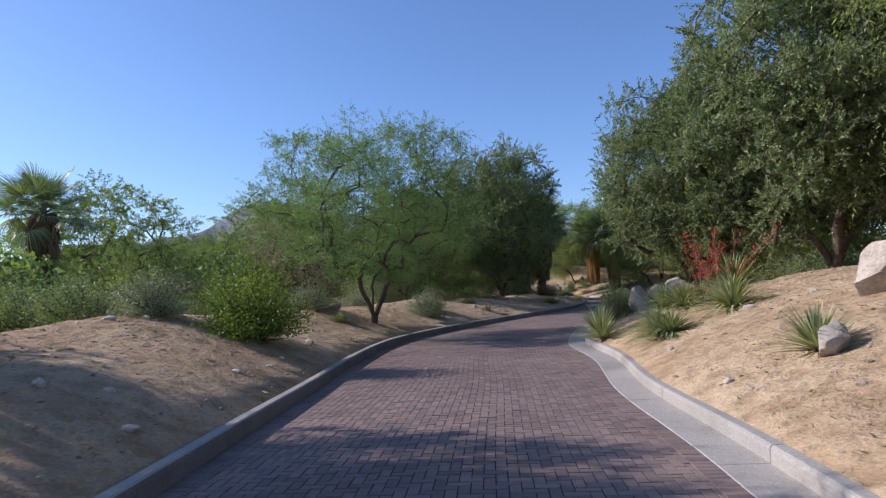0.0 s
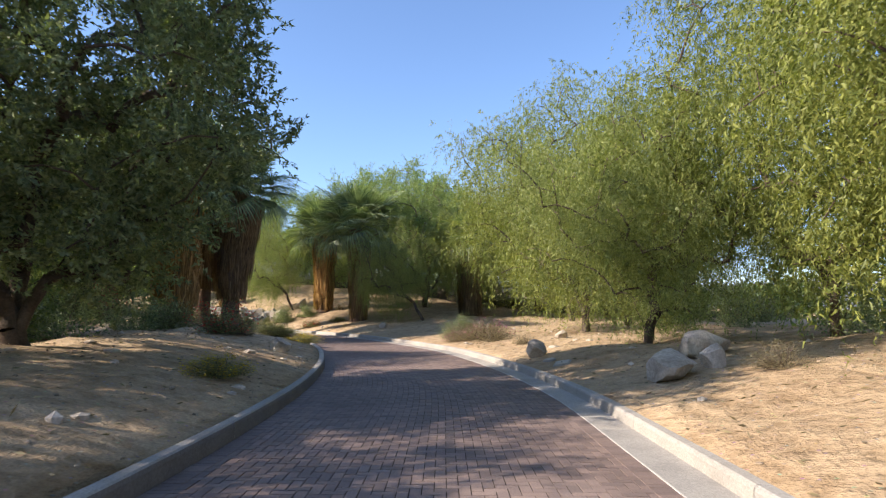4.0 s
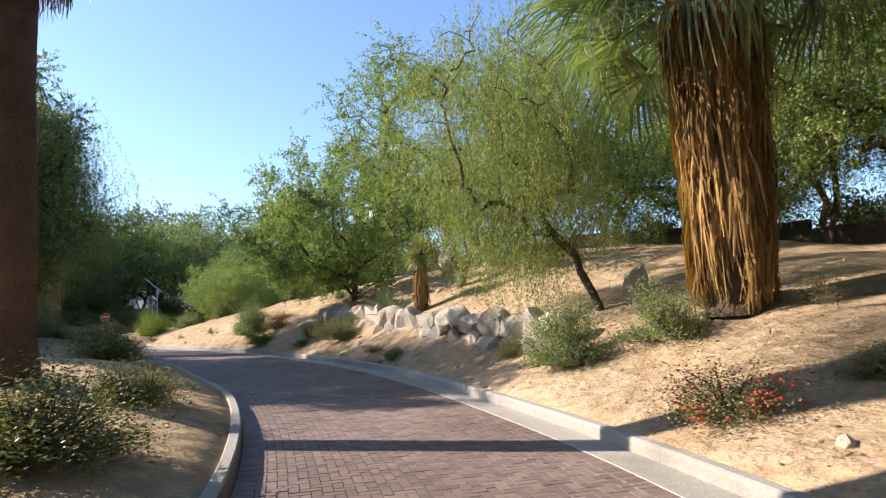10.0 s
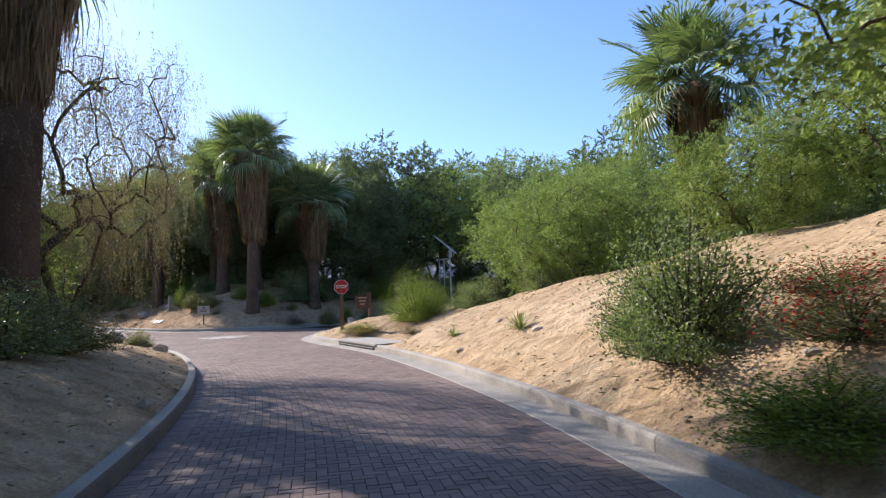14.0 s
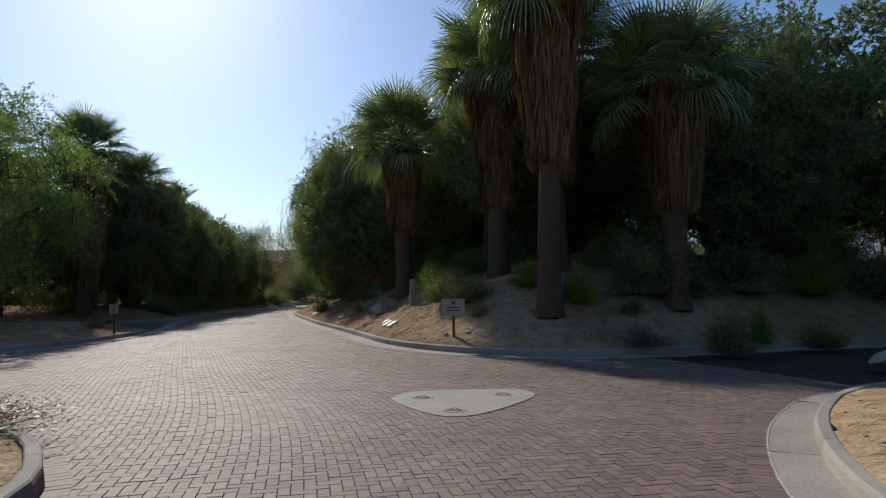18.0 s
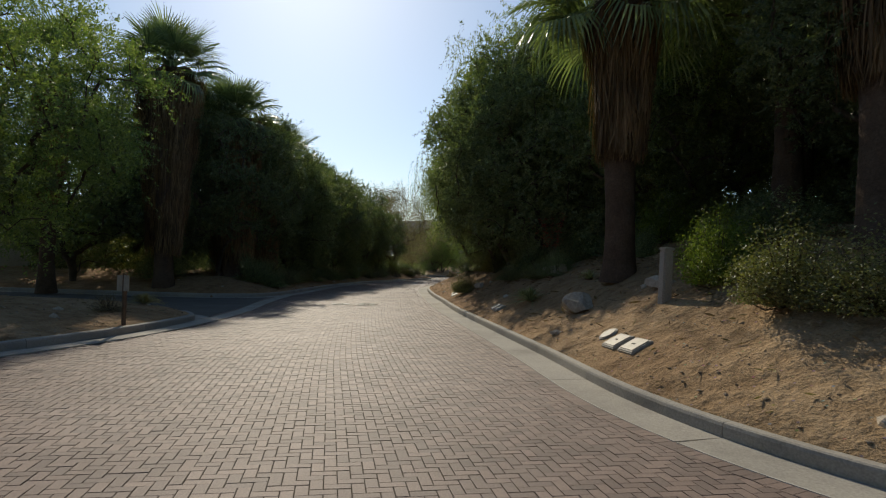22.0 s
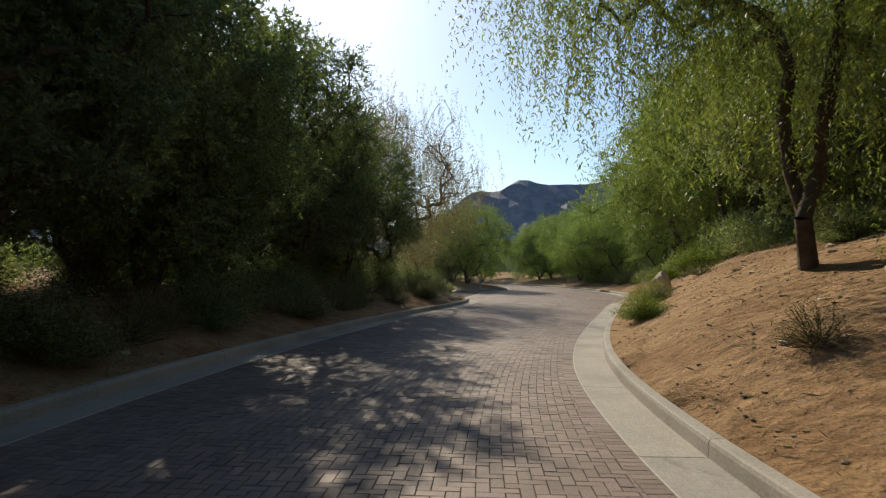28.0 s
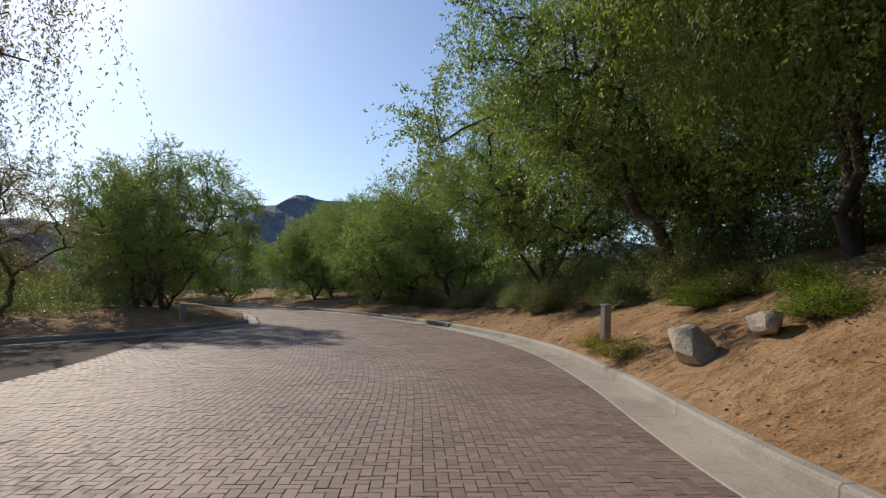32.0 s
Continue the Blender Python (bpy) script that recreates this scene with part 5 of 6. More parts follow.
put_rock(-52.67, 50.16, 0.38, 0.30, 0.28, 0, 316)
put_plant("dry_shrub", -54.13, 59.82, 0.80, 0.72, 283)
put_plant("bright_shrub", -75.0, 54.6, 1.1, 1.5, 77)
put_plant("bright_shrub", -83.42, 55.77, 1.90, 2.31, 309)
put_rock(-76.37, 54.06, 0.57, 0.45, 0.25, 0, 264)
put_plant("green_shrub", -84.6, 52.2, 1.4, 0.8, 10)
put_plant("olive_shrub", -83.2, 52.6, 1.2, 0.8, 110)
put_plant("green_shrub", -86.6, 51.3, 1.3, 0.7, 210)
put_plant("tuft", -82.45, 51.61, 0.76, 0.52, 26)
put_plant("tuft", -80.39, 53.22, 0.66, 0.56, 178)
put_rock(-83.27, 52.54, 0.66, 0.52, 0.49, 5, 60)
put_plant("sotol", -81.27, 51.81, 0.85, 0.77, 351)
put_plant("tuft", -83.94, 52.46, 0.49, 0.44, 106)
put_plant("green_shrub", -90.86, 49.29, 1.29, 1.14, 337)
put_plant("dry_shrub", -101.30, 49.73, 2.24, 1.79, 9)
put_rock(-89.44, 49.97, 0.47, 0.37, 0.34, 5, 32)
put_plant("bright_shrub", -116.3, 46.9, 1.3, 0.8, 44)
put_plant("green_shrub", -119.5, 47.9, 1.05, 0.8, 10)
put_plant("grass", -121.7, 48.3, 1.45, 1.6, 71, "tall clump of straw-green bunch grass")
put_plant("dry_shrub", -108.41, 46.91, 0.85, 0.72, 348)
put_plant("green_shrub", -125.6, 52.2, 1.2, 0.8, 292)
put_rock(-131.3, 50.4, 0.7, 0.5, 0.6, 2, 40)
put_rock(-129.9, 50.5, 0.5, 0.45, 0.6, 4, 140)
put_plant("bright_shrub", -129.6, 50.75, 2.3, 0.95, 60)
put_rock(-123.4, 48.95, 0.85, 0.7, 0.95, 0, 26)
put_plant("dry_shrub", -123.63, 50.31, 1.29, 0.59, 148)
put_plant("green_shrub", -132.27, 51.97, 2.18, 1.09, 172)
put_plant("bright_shrub", -139.05, 53.71, 1.76, 0.87, 158)
put_rock(-133.20, 51.80, 0.5, 0.4, 0.35, 4, 145)
put_rock(-126.7, 49.15, 0.26, 0.2, 0.22, 1, 55)
put_rock(-126.35, 48.9, 0.13, 0.1, 0.08, 2, 10)
put_rock(-131.4, 49.35, 0.16, 0.11, 0.09, 3, 75)
put_rock(-130.85, 49.95, 0.18, 0.12, 0.1, 5, 160)
put_rock(-128.8, 49.6, 0.15, 0.12, 0.09, 0, 200)
put_rock(-129.85, 52.15, 0.7, 0.5, 0.5, 4, 35)
put_rock(-130.8, 52.5, 0.8, 0.5, 0.35, 1, 95)
put_rock(-130.95, 41.3, 0.6, 0.4, 0.1, 5, 20, words="flat pale stone slab beside the kerb")
put_rock(-131.85, 41.4, 0.7, 0.35, 0.1, 2, 60, words="flat pale stone slab beside the kerb")
put_plant("yucca", -134.1, 40.9, 1.1, 0.9, 75)
put_plant("agave", -125.99, 50.73, 1.03, 0.75, 32)
put_plant("agave", -128.60, 51.85, 1.06, 0.59, 181)
put_plant("yellow_shrub", -139.99, 51.71, 1.1, 0.6, 86)
put_plant("yellow_shrub", -138.1, 51.25, 1.25, 0.62, 39)
put_plant("bright_shrub", -134.5, 52.0, 1.3, 0.7, 120)
put_rock(-136.0, 51.05, 1.0, 0.55, 0.68, 3, 346, tip=22)
put_rock(-135.0, 51.5, 0.6, 0.45, 0.42, 5, 344)
put_plant("green_shrub", -138.24, 54.01, 1.58, 0.87, 341)
put_plant("bright_shrub", -136.32, 53.45, 1.31, 0.65, 307)
put_plant("green_shrub", -148.78, 53.99, 1.32, 0.81, 90)
put_plant("grey_shrub", -156.49, 54.49, 1.40, 1.29, 207)

put_plant("olive_shrub", -5.9, 24.6, 1.5, 1.25, 30)
put_plant("pink_shrub", -4.7, 23.3, 2.1, 1.2, 80)
put_plant("yucca", 0.9, -12.2, 1.2, 1.1, 20)
put_plant("sotol", 1.25, -15.0, 1.25, 1.0, 50)
put_plant("sotol", 1.5, -16.0, 1.1, 0.9, 150)
put_plant("yucca", 2.4, -10.0, 1.6, 1.5, 250)
put_plant("sotol", 1.5, -12.9, 1.5, 1.25, 320)
put_plant("red_shrub", -36.6, 53.4, 1.5, 0.9, 60, "loose green shrub with red flowers on the slope")
put_plant("bright_shrub", -36.3, 52.2, 1.6, 0.7, 160)
put_plant("grass", -120.4, 47.85, 1.45, 1.5, 110, "tall clump of straw-green bunch grass")
for k in range(8):
    put_plant(("olive_shrub", "green_shrub")[k % 2], -87.5 - 2.6 * k, 52.1 - 0.52 * k + 0.3 * (k % 3), 2.0 + 0.3 * math.sin(k * 2.0), 1.5 + 0.3 * math.cos(k * 1.7), 67 * k)
put_plant("yellow_shrub", -11.9, 22.6, 1.5, 0.8, 10)
put_plant("green_shrub", -12.4, 20.7, 1.7, 0.8, 110)
put_plant("green_shrub", -20.6, 33.0, 1.6, 0.9, 10)
put_plant("green_shrub", -20.0, 31.6, 1.7, 1.0, 200)
put_plant("agave", -127.25, 49.4, 1.1, 0.95, 10, "large agave with long curved blue-green blades")
put_plant("bright_shrub", -128.4, 51.4, 2.4, 1.3, 30)
for k in range(14):
    put_plant(("green_shrub", "olive_shrub", "dry_shrub")[k % 3], -141 - 2.4 * k, 54.4 - 0.05 * k - 0.006 * k * k, 1.7 + 0.4 * math.sin(k * 2.3), 1.3 + 0.3 * math.cos(k * 1.9), 53 * k)

put_plant("olive_shrub", -44.6, 46.6, 2.6, 1.6, 10)
put_plant("green_shrub", -46.4, 47.6, 2.2, 1.3, 110)
put_plant("olive_shrub", -42.4, 45.6, 2.4, 1.5, 210)
put_plant("green_shrub", -40.2, 45.4, 1.6, 0.9, 300)
for k, (x, y) in enumerate([(-74.5, 67.5), (-76.5, 70.0), (-78.5, 68.5), (-80.5, 71.5), (-76.0, 76.0), (-79.0, 79.0), (-83.0, 75.5)]):
    put_plant(("olive_shrub", "green_shrub")[k % 2], x, y, 3.2, 2.9, 61 * k)
for k in range(9):
    put_plant(("green_shrub", "olive_shrub", "bright_shrub")[k % 3], -71.6 - 0.35 * k, 61.5 + 2.6 * k, 2.6 + 0.5 * math.sin(k * 2.3), 2.1 + 0.4 * math.cos(k * 1.9), 53 * k)
for k in range(12):
    put_plant(("olive_shrub", "green_shrub")[k % 2], -70.6 - 1.05 * k, 60.2 + 0.2 * k + 0.8 * (k % 3), 2.2, 1.7 + 0.4 * math.cos(k * 1.9), 71 * k)

# dense undergrowth under the left-hand trees of the upper road
for k, (x, y) in enumerate([(-94, 38.6), (-96.5, 38.2), (-99.5, 38.0), (-102.5, 37.6), (-106, 37.4), (-109, 37.2), (-112, 37.6), (-115, 37.6), (-118, 38), (-121, 38.2), (-124, 38.4), (-127, 38.8), (-129.8, 39.6), (-132, 39), (-126, 36.5), (-129.5, 36.8), (-133.5, 36.2), (-120, 36.5), (-113.5, 35.6)]):
    put_plant(("olive_shrub", "green_shrub", "dry_shrub", "olive_shrub")[k % 4], x, y, 1.9 + 0.5 * math.sin(k * 2.1), 1.4 + 0.4 * math.cos(k * 1.7), 37 * k)
rng_low = np.random.RandomState(330)
for k in range(34):
    x = -94.5 - 1.15 * k + rng_low.uniform(-0.4, 0.4)
    y = float(np.interp(-x, [93.5, 98, 104, 111, 118, 124.6, 129.5, 134], [40.4, 40, 39.4, 39.3, 39.8, 40.7, 41.6, 41.6])) - rng_low.uniform(0.8, 2.0)
    w = rng_low.uniform(1.0, 1.8)
    put_plant(("olive_shrub", "green_shrub", "dry_shrub", "green_shrub")[k % 4], round(x, 2), round(y, 2), w, w * rng_low.uniform(0.6, 0.9), 67 * k)
for k, (x, y) in enumerate([(-13, -18.6), (-15, -16), (-17, -19.5), (-15.5, -11), (-18.5, -8), (-14, -5), (-16.5, -1), (-19, 3), (-22, 8), (-20, 16)]):
    put_plant(("olive_shrub", "grey_shrub")[k % 2], x, y, 2.2 + 0.4 * math.sin(k * 2.1), 1.7 + 0.4 * math.cos(k * 1.7), 37 * k)
for k, (x, y) in enumerate([(-73, 54.9), (-76.5, 56.2), (-82.5, 54.5), (-86, 53.2), (-90, 52.4), (-95, 50.6), (-99, 49.6), (-103.5, 48.6), (-107.5, 48.6), (-112.5, 52.0), (-116, 51.2), (-121, 53)]):
    put_plant(("green_shrub", "olive_shrub", "dry_shrub")[k % 3], x, y, 1.6 + 0.4 * math.sin(k * 2.1), 1.1 + 0.3 * math.cos(k * 1.7), 37 * k)

for k, (x, y) in enumerate([(-66.6, 60.6), (-68.0, 59.2), (-69.6, 59.6), (-71.4, 57.2), (-72.0, 55.4), (-70.6, 55.6), (-74.0, 55.2), (-76.0, 55.0), (-73.2, 59.8), (-75.6, 58.6), (-71.0, 62.0), (-68.6, 62.6), (-67.4, 63.4), (-78.0, 55.8), (-80.6, 54.6), (-70.0, 58.2)]):
    put_plant(("green_shrub", "dry_shrub", "olive_shrub", "bright_shrub")[k % 4], x, y, 1.2 + 0.5 * math.sin(k * 2.1), 0.9 + 0.35 * math.cos(k * 1.7), 41 * k)
# closed scrub behind the first plants, on both sides
def brush(spots_of, tall, seed, n=1000, leaf=0.18, clear=6):
    """A belt of scrub farther back, too dense to count."""
    rng = np.random.RandomState(seed)
    bits = []
    for first, last, side, near, far, step in spots_of:
        for s in np.arange(first, last, step):
            x, y = road_place(np.array([s + rng.uniform(-1, 1)]), np.array([rng.uniform(near, far) * side]))[0]
            if edge_distance([(x, y)])[0][0] < clear:
                continue
            r, h = rng.uniform(1.0, 1.7), rng.uniform(1.2, 2.3) * tall
            p = unit(rng.normal(size=(n, 3))) * rng.uniform(0.4, 1, (n, 1)) * (r, r, h * 0.6)
            p *= 1 + 0.25 * np.sin(p[:, :1] * 4 + x) * np.cos(p[:, 1:2] * 4 + y)
            p[:, 2] = np.abs(p[:, 2] + h * 0.4)
            bits.append(leaf_slips(rng, p + (x, y, on_ground(x, y) - 0.05), rng.normal(size=(n, 3)) + (0, 0, 0.3), leaf, leaf * 0.5))
    return joined(bits)


near_belt = new("undergrowth", mesh_from("undergrowth", *brush([(6, 46, -1, 9.5, 14, 2.0), (46, 110, -1, 8, 13, 2.2), (8, 60, 1, 8.5, 14, 2.2), (92, 124, 1, 11, 17, 2.2), (158, 212, -1, 7.5, 12, 1.5), (140, 212, 1, 7.5, 13, 1.5), (206, 265, 1, 7.5, 13, 1.7), (212, 262, -1, 7.5, 14, 1.8)], 0.85, 301, 3000, 0.085, 2.4), LEAF["olive"]))
tagged(near_belt, "closed grey-green scrub between the roadside trees", "undergrowth", kind="stuff")
belt = new("undergrowth", mesh_from("undergrowth", *brush([(6, 46, -1, 15, 24, 0.9), (60, 110, -1, 13, 22, 1.0), (66, 92, 1, 17, 28, 0.6), (92, 126, 1, 16, 26, 0.9), (138, 180, -1, 12, 20, 0.8), (140, 212, 1, 13, 20, 0.9), (158, 262, -1, 12, 20, 0.9), (206, 265, 1, 13, 20, 0.9)], 1.25, 320), LEAF["green"]))
tagged(belt, "dense dusty green scrub behind the roadside trees", "undergrowth", kind="stuff")

# tree yucca and large agaves on the slope
yucca_tree = holder("yucca_tree", pose(-26.2, 49.5, on_ground(-26.2, 49.5) - 0.05))
v, f = tubes(np.array([(0, 0, 0), (0.02, 0, 0.6), (0.0, 0.03, 1.2)]), np.array([(0.02, 0, 0.62), (0.0, 0.03, 1.22), (0, 0, 1.85)]), np.array([0.21, 0.17, 0.15]), np.array([0.17, 0.15, 0.14]), 12)
part("trunk", mesh_from("trunk", v, f, PALM_BARK, True), yucca_tree)
part("dry_collar", skirt_mesh(71, 1.8, 0.3, 0.2, 0.2, 900, DRY_FROND), yucca_tree, "dry leaves folded against the trunk")
v, f = blades(np.random.RandomState(72), 620, 0.78, 0.036, -50, 88, 0.04)
part("rosette", mesh_from("rosette", v + (0, 0, 1.85), f, LEAF["yucca"]), yucca_tree)
tagged(yucca_tree, "tree yucca with a round spiky head on a bare trunk", "yucca")
put_plant("agave", -27.6, 49.8, 1.9, 1.7, 20, "large dark agave with broad upright blades")
put_plant("agave", -28.8, 51.0, 1.6, 1.4, 120, "large dark agave with broad upright blades")


def red_yucca(x, y, size, seed):
    rng = np.random.RandomState(seed)
    ob = holder("red_yucca", pose(x, y, on_ground(x, y) - 0.03))
    v, f = blades(rng, 120, 0.8 * size, 0.014, 20, 88, 0.35)
    part("rosette", mesh_from("rosette", v, f, LEAF["yucca"]), ob)
    at, way, a, b = [], [], [], []
    for k in range(8):
        d = np.array([rng.normal(0, 0.24), rng.normal(0, 0.24), 1.0])
        p = np.array([d * q + np.array([d[0], d[1], 0]) * 0.5 * q * q for q in np.linspace(0, 1.35 * size, 9)])
        a.append(p[:-1])
        b.append(p[1:])
        for q in p[4:]:
            at.append(q + rng.normal(0, 0.05, (11, 3)))
            way.append(rng.normal(size=(11, 3)))
    a, b = np.concatenate(a), np.concatenate(b)
    part("flower_stalk", mesh_from("flower_stalk", *tubes(a, b, np.full(len(a), 0.005), np.full(len(a), 0.004), 4), LEAF["dry"]), ob)
    tagged(part("bloom", mesh_from("bloom", *leaf_quads(rng, np.concatenate(at), np.concatenate(way), 0.05, 0.024), LEAF["red"]), ob, "coral red flower spikes"), kind="stuff")
    return tagged(ob, "red yucca with tall coral flower stalks", "yucca", "roadside plants")


red_yucca(2.4, -14.0, 1.2, 1)
red_yucca(1.9, -12.6, 1.0, 2)
red_yucca(-15.2, 15.5, 1.2, 3)
red_yucca(-15.8, 0.4, 1.1, 5)
red_yucca(-85.8, 52.6, 1.3, 4)
put_rock(6.4, -18.2, 0.9, 0.8, 0.9, 2, 40)
put_rock(5.9, -17.2, 1.0, 0.7, 0.7, 3, 140)


put_rock(0.5, -7.4, 1.0, 0.9, 0.9, 3, 40)
put_rock(-0.15, -9.9, 0.9, 0.75, 0.85, 1, 140)
put_rock(0.4, -8.3, 0.9, 0.8, 0.7, 5, 200)

# dry stone retaining wall of boulders
def boulder_wall(first, last, offset, seed, courses, words):
    rng = np.random.RandomState(seed)
    line = KERBS[0]
    s = np.r_[0, np.cumsum(np.linalg.norm(np.diff(line, axis=0), axis=1))]
    ob = holder("boulder_wall", pose(0, 0, 0))
    pos = float(np.interp(-first, -line[:, 0], s))
    stop = float(np.interp(-last, -line[:, 0], s))
    while pos < stop:
        w = rng.uniform(0.5, 1.05)
        p = along(line, pos + w / 2, pos + w / 2 + 0.2, 2)
        t = unit(p[1] - p[0])
        n = np.array([t[1], -t[0]])
        turn = math.degrees(math.atan2(t[1], t[0]))
        for c in range(courses):
            q = p[0] + n * (offset + 0.16 * c) + t * rng.uniform(-0.1, 0.1)
            h = rng.uniform(0.5, 0.75)
            at = Matrix.LocRotScale((q[0], q[1], on_ground(*(p[0] + n * (offset - 0.75))) + 0.1 + c * 0.5), Euler((rng.uniform(-0.2, 0.2), rng.uniform(-0.2, 0.2), radians(turn) + rng.uniform(-0.25, 0.25) + (math.pi if rng.uniform() < 0.5 else 0))), (w * 1.35, 0.8, h * 1.2))
            part("stone", ROCKS[rng.randint(6)], ob, at=at)
        pos += w * 0.93
    return tagged(ob, words, "wall")


boulder_wall(-20.4, -28.4, 1.7, 81, 2, "low retaining wall of stacked pale boulders")
boulder_wall(-28.9, -33.6, 1.9, 82, 2, "row of boulders edging the slope")

WALL = surface("dark_block_wall", [(0.07, 0.06, 0.052), (0.12, 0.10, 0.085)], 1.5, 30.0, 0.9, 0.6, 0.01, 0.15)
low_wall = holder("wall_back", pose(0, 0, 0))
wall_line = smooth([(-27, 60), (-20, 57.5), (-13, 54), (-7, 50.2), (0, 47.5), (8, 46.4), (18, 46.5)], 0.5)
for k in range(22):
    bit = along(wall_line, total(wall_line) * k / 22, total(wall_line) * (k + 1) / 22 - 0.012, 4)
    z = on_ground(*bit[1])
    v, f = strip(bit, 0.0, 0.22, z + 0.55, z + 0.55, 0.9)
    part("wall_length", mesh_from("wall_length", v, f, WALL), low_wall)
tagged(low_wall, "low dark wall along the top of the slope", "wall", kind="structure")

# ---- signs and street furniture ----
WOOD = surface("weathered_wood", [(0.13, 0.085, 0.055), (0.20, 0.14, 0.095)], 6.0, 40.0, 0.85, 0.6, 0.006, 0.2)
RED = plain("stop_sign_red", (0.42, 0.018, 0.022), 0.4, 0, 0.5, 0.2)
WHITE = plain("sign_white", (0.72, 0.70, 0.66), 0.5, 0, 0.4, 0.15)
STEEL = plain("galvanised_steel", (0.42, 0.42, 0.41), 0.45, 0.7, 0.5, 0.2)
TAN = plain("tan_board", (0.46, 0.40, 0.32), 0.6, 0, 0.3, 0.25)
IRON = surface("cast_iron", [(0.05, 0.042, 0.036), (0.10, 0.085, 0.07)], 6.0, 60.0, 0.85, 0.5, 0.004, 0.15)
BROWN = plain("brown_board", (0.11, 0.06, 0.04), 0.7, 0, 0.3, 0.3)
PAVING = surface("smooth_concrete", [(0.33, 0.305, 0.265), (0.42, 0.39, 0.345)], 1.2, 50.0, 0.8, 0.25, 0.004, 0.3)


def box_mesh(name, sx, sy, sz, mat, bevel=0.006, lift=True):
    bm = bmesh.new()
    bmesh.ops.create_cube(bm, size=1.0)
    for v in bm.verts:
        v.co = Vector((v.co.x * sx, v.co.y * sy, (v.co.z + (0.5 if lift else 0)) * sz))
    bmesh.ops.bevel(bm, geom=list(bm.edges), offset=min(bevel, sx / 3, sy / 3, sz / 3), segments=2, affect="EDGES")
    me = bpy.data.meshes.new(name)
    bm.to_mesh(me)
    bm.free()
    me.materials.append(mat)
    return me


def disc_mesh(name, radius, high, mat, sides=40, bevel=0.006):
    bm = bmesh.new()
    bmesh.ops.create_cone(bm, cap_ends=True, segments=sides, radius1=radius, radius2=radius, depth=high)
    bmesh.ops.translate(bm, verts=bm.verts, vec=(0, 0, high / 2))
    rim = [e for e in bm.edges if all(v.co.z > high * 0.9 for v in e.verts)]
    bmesh.ops.bevel(bm, geom=rim, offset=bevel, segments=2, affect="EDGES")
    me = bpy.data.meshes.new(name)
    bm.to_mesh(me)
    bm.free()
    me.materials.append(mat)
    return me


def slab_mesh(name, outline, low, high, mat, bevel=0.004):
    bm = bmesh.new()
    face = bm.faces.new([bm.verts.new((x, y, high)) for x, y in outline])
    rest = bmesh.ops.extrude_face_region(bm, geom=[face])
    bmesh.ops.translate(bm, verts=[v for v in rest["geom"] if isinstance(v, bmesh.types.BMVert)], vec=(0, 0, low - high))
    bmesh.ops.recalc_face_normals(bm, faces=bm.faces)
    me = bpy.data.meshes.new(name)
    bm.to_mesh(me)
    bm.free()
    me.materials.append(mat)
    return me


def lettering(text, size, mat, parent, at):
    cu = bpy.data.curves.new("lettering", "FONT")
    cu.body, cu.size, cu.align_x, cu.align_y, cu.extrude, cu.offset = text, size, "CENTER", "CENTER", 0.0015, 0.004
    ob = new("lettering", cu)
    dg = bpy.context.evaluated_depsgraph_get()
    me = bpy.data.meshes.new_from_object(ob.evaluated_get(dg))
    bpy.data.objects.remove(ob)
    me.materials.clear()
    me.materials.append(mat)
    return part("lettering", me, parent, at=at)


# stop sign: faces the traffic coming up the lower road
gz0 = on_ground(-55.45, 56.68)
stop = holder("stop_sign", pose(-55.45, 56.68, gz0, 0, 0, 66))
part("post", box_mesh("post", 0.125, 0.125, 2.1 - gz0 + 0.1, WOOD, 0.01), stop, "square weathered wooden post", at=pose(0, 0, -0.15))
OCT = [(0.276 * math.cos(radians(22.5 + 45 * k)), 0.276 * math.sin(radians(22.5 + 45 * k))) for k in range(8)]
rim = part("rim", slab_mesh("rim", OCT, 0.0, 0.004, WHITE), stop, "white border", at=pose(0, -0.068, 1.93 - gz0, 90, 0, 0))
panel = part("panel", slab_mesh("panel", [(x * 0.94, y * 0.94) for x, y in OCT], 0.0, 0.008, RED), stop, "red octagonal panel", at=pose(0, -0.068, 1.93 - gz0, 90, 0, 0))
lettering("STOP", 0.175, WHITE, panel, pose(0, 0, 0.009))
for dz in (-0.14, 0.14):
    part("bolt", disc_mesh("bolt", 0.012, 0.008, STEEL, 10, 0.002), panel, at=pose(0, dz, 0.008))
tagged(stop, "red octagonal stop sign on a square wooden post", "sign")

brown = holder("wooden_sign", pose(-58.0, 58.7, on_ground(-58, 58.7), 0, 0, 70))
part("post", box_mesh("post", 0.11, 0.11, 1.25, WOOD), brown, at=pose(0.3, 0.07, -0.1))
part("board", box_mesh("board", 0.55, 0.05, 0.55, BROWN), brown, at=pose(0, 0, 0.5))
for k in range(3):
    part("writing", box_mesh("writing", 0.36 - 0.08 * k, 0.004, 0.04, TAN, 0.001), brown, at=pose(0, -0.027, 0.92 - 0.13 * k))
tagged(brown, "small brown wooden sign board on a post", "sign")

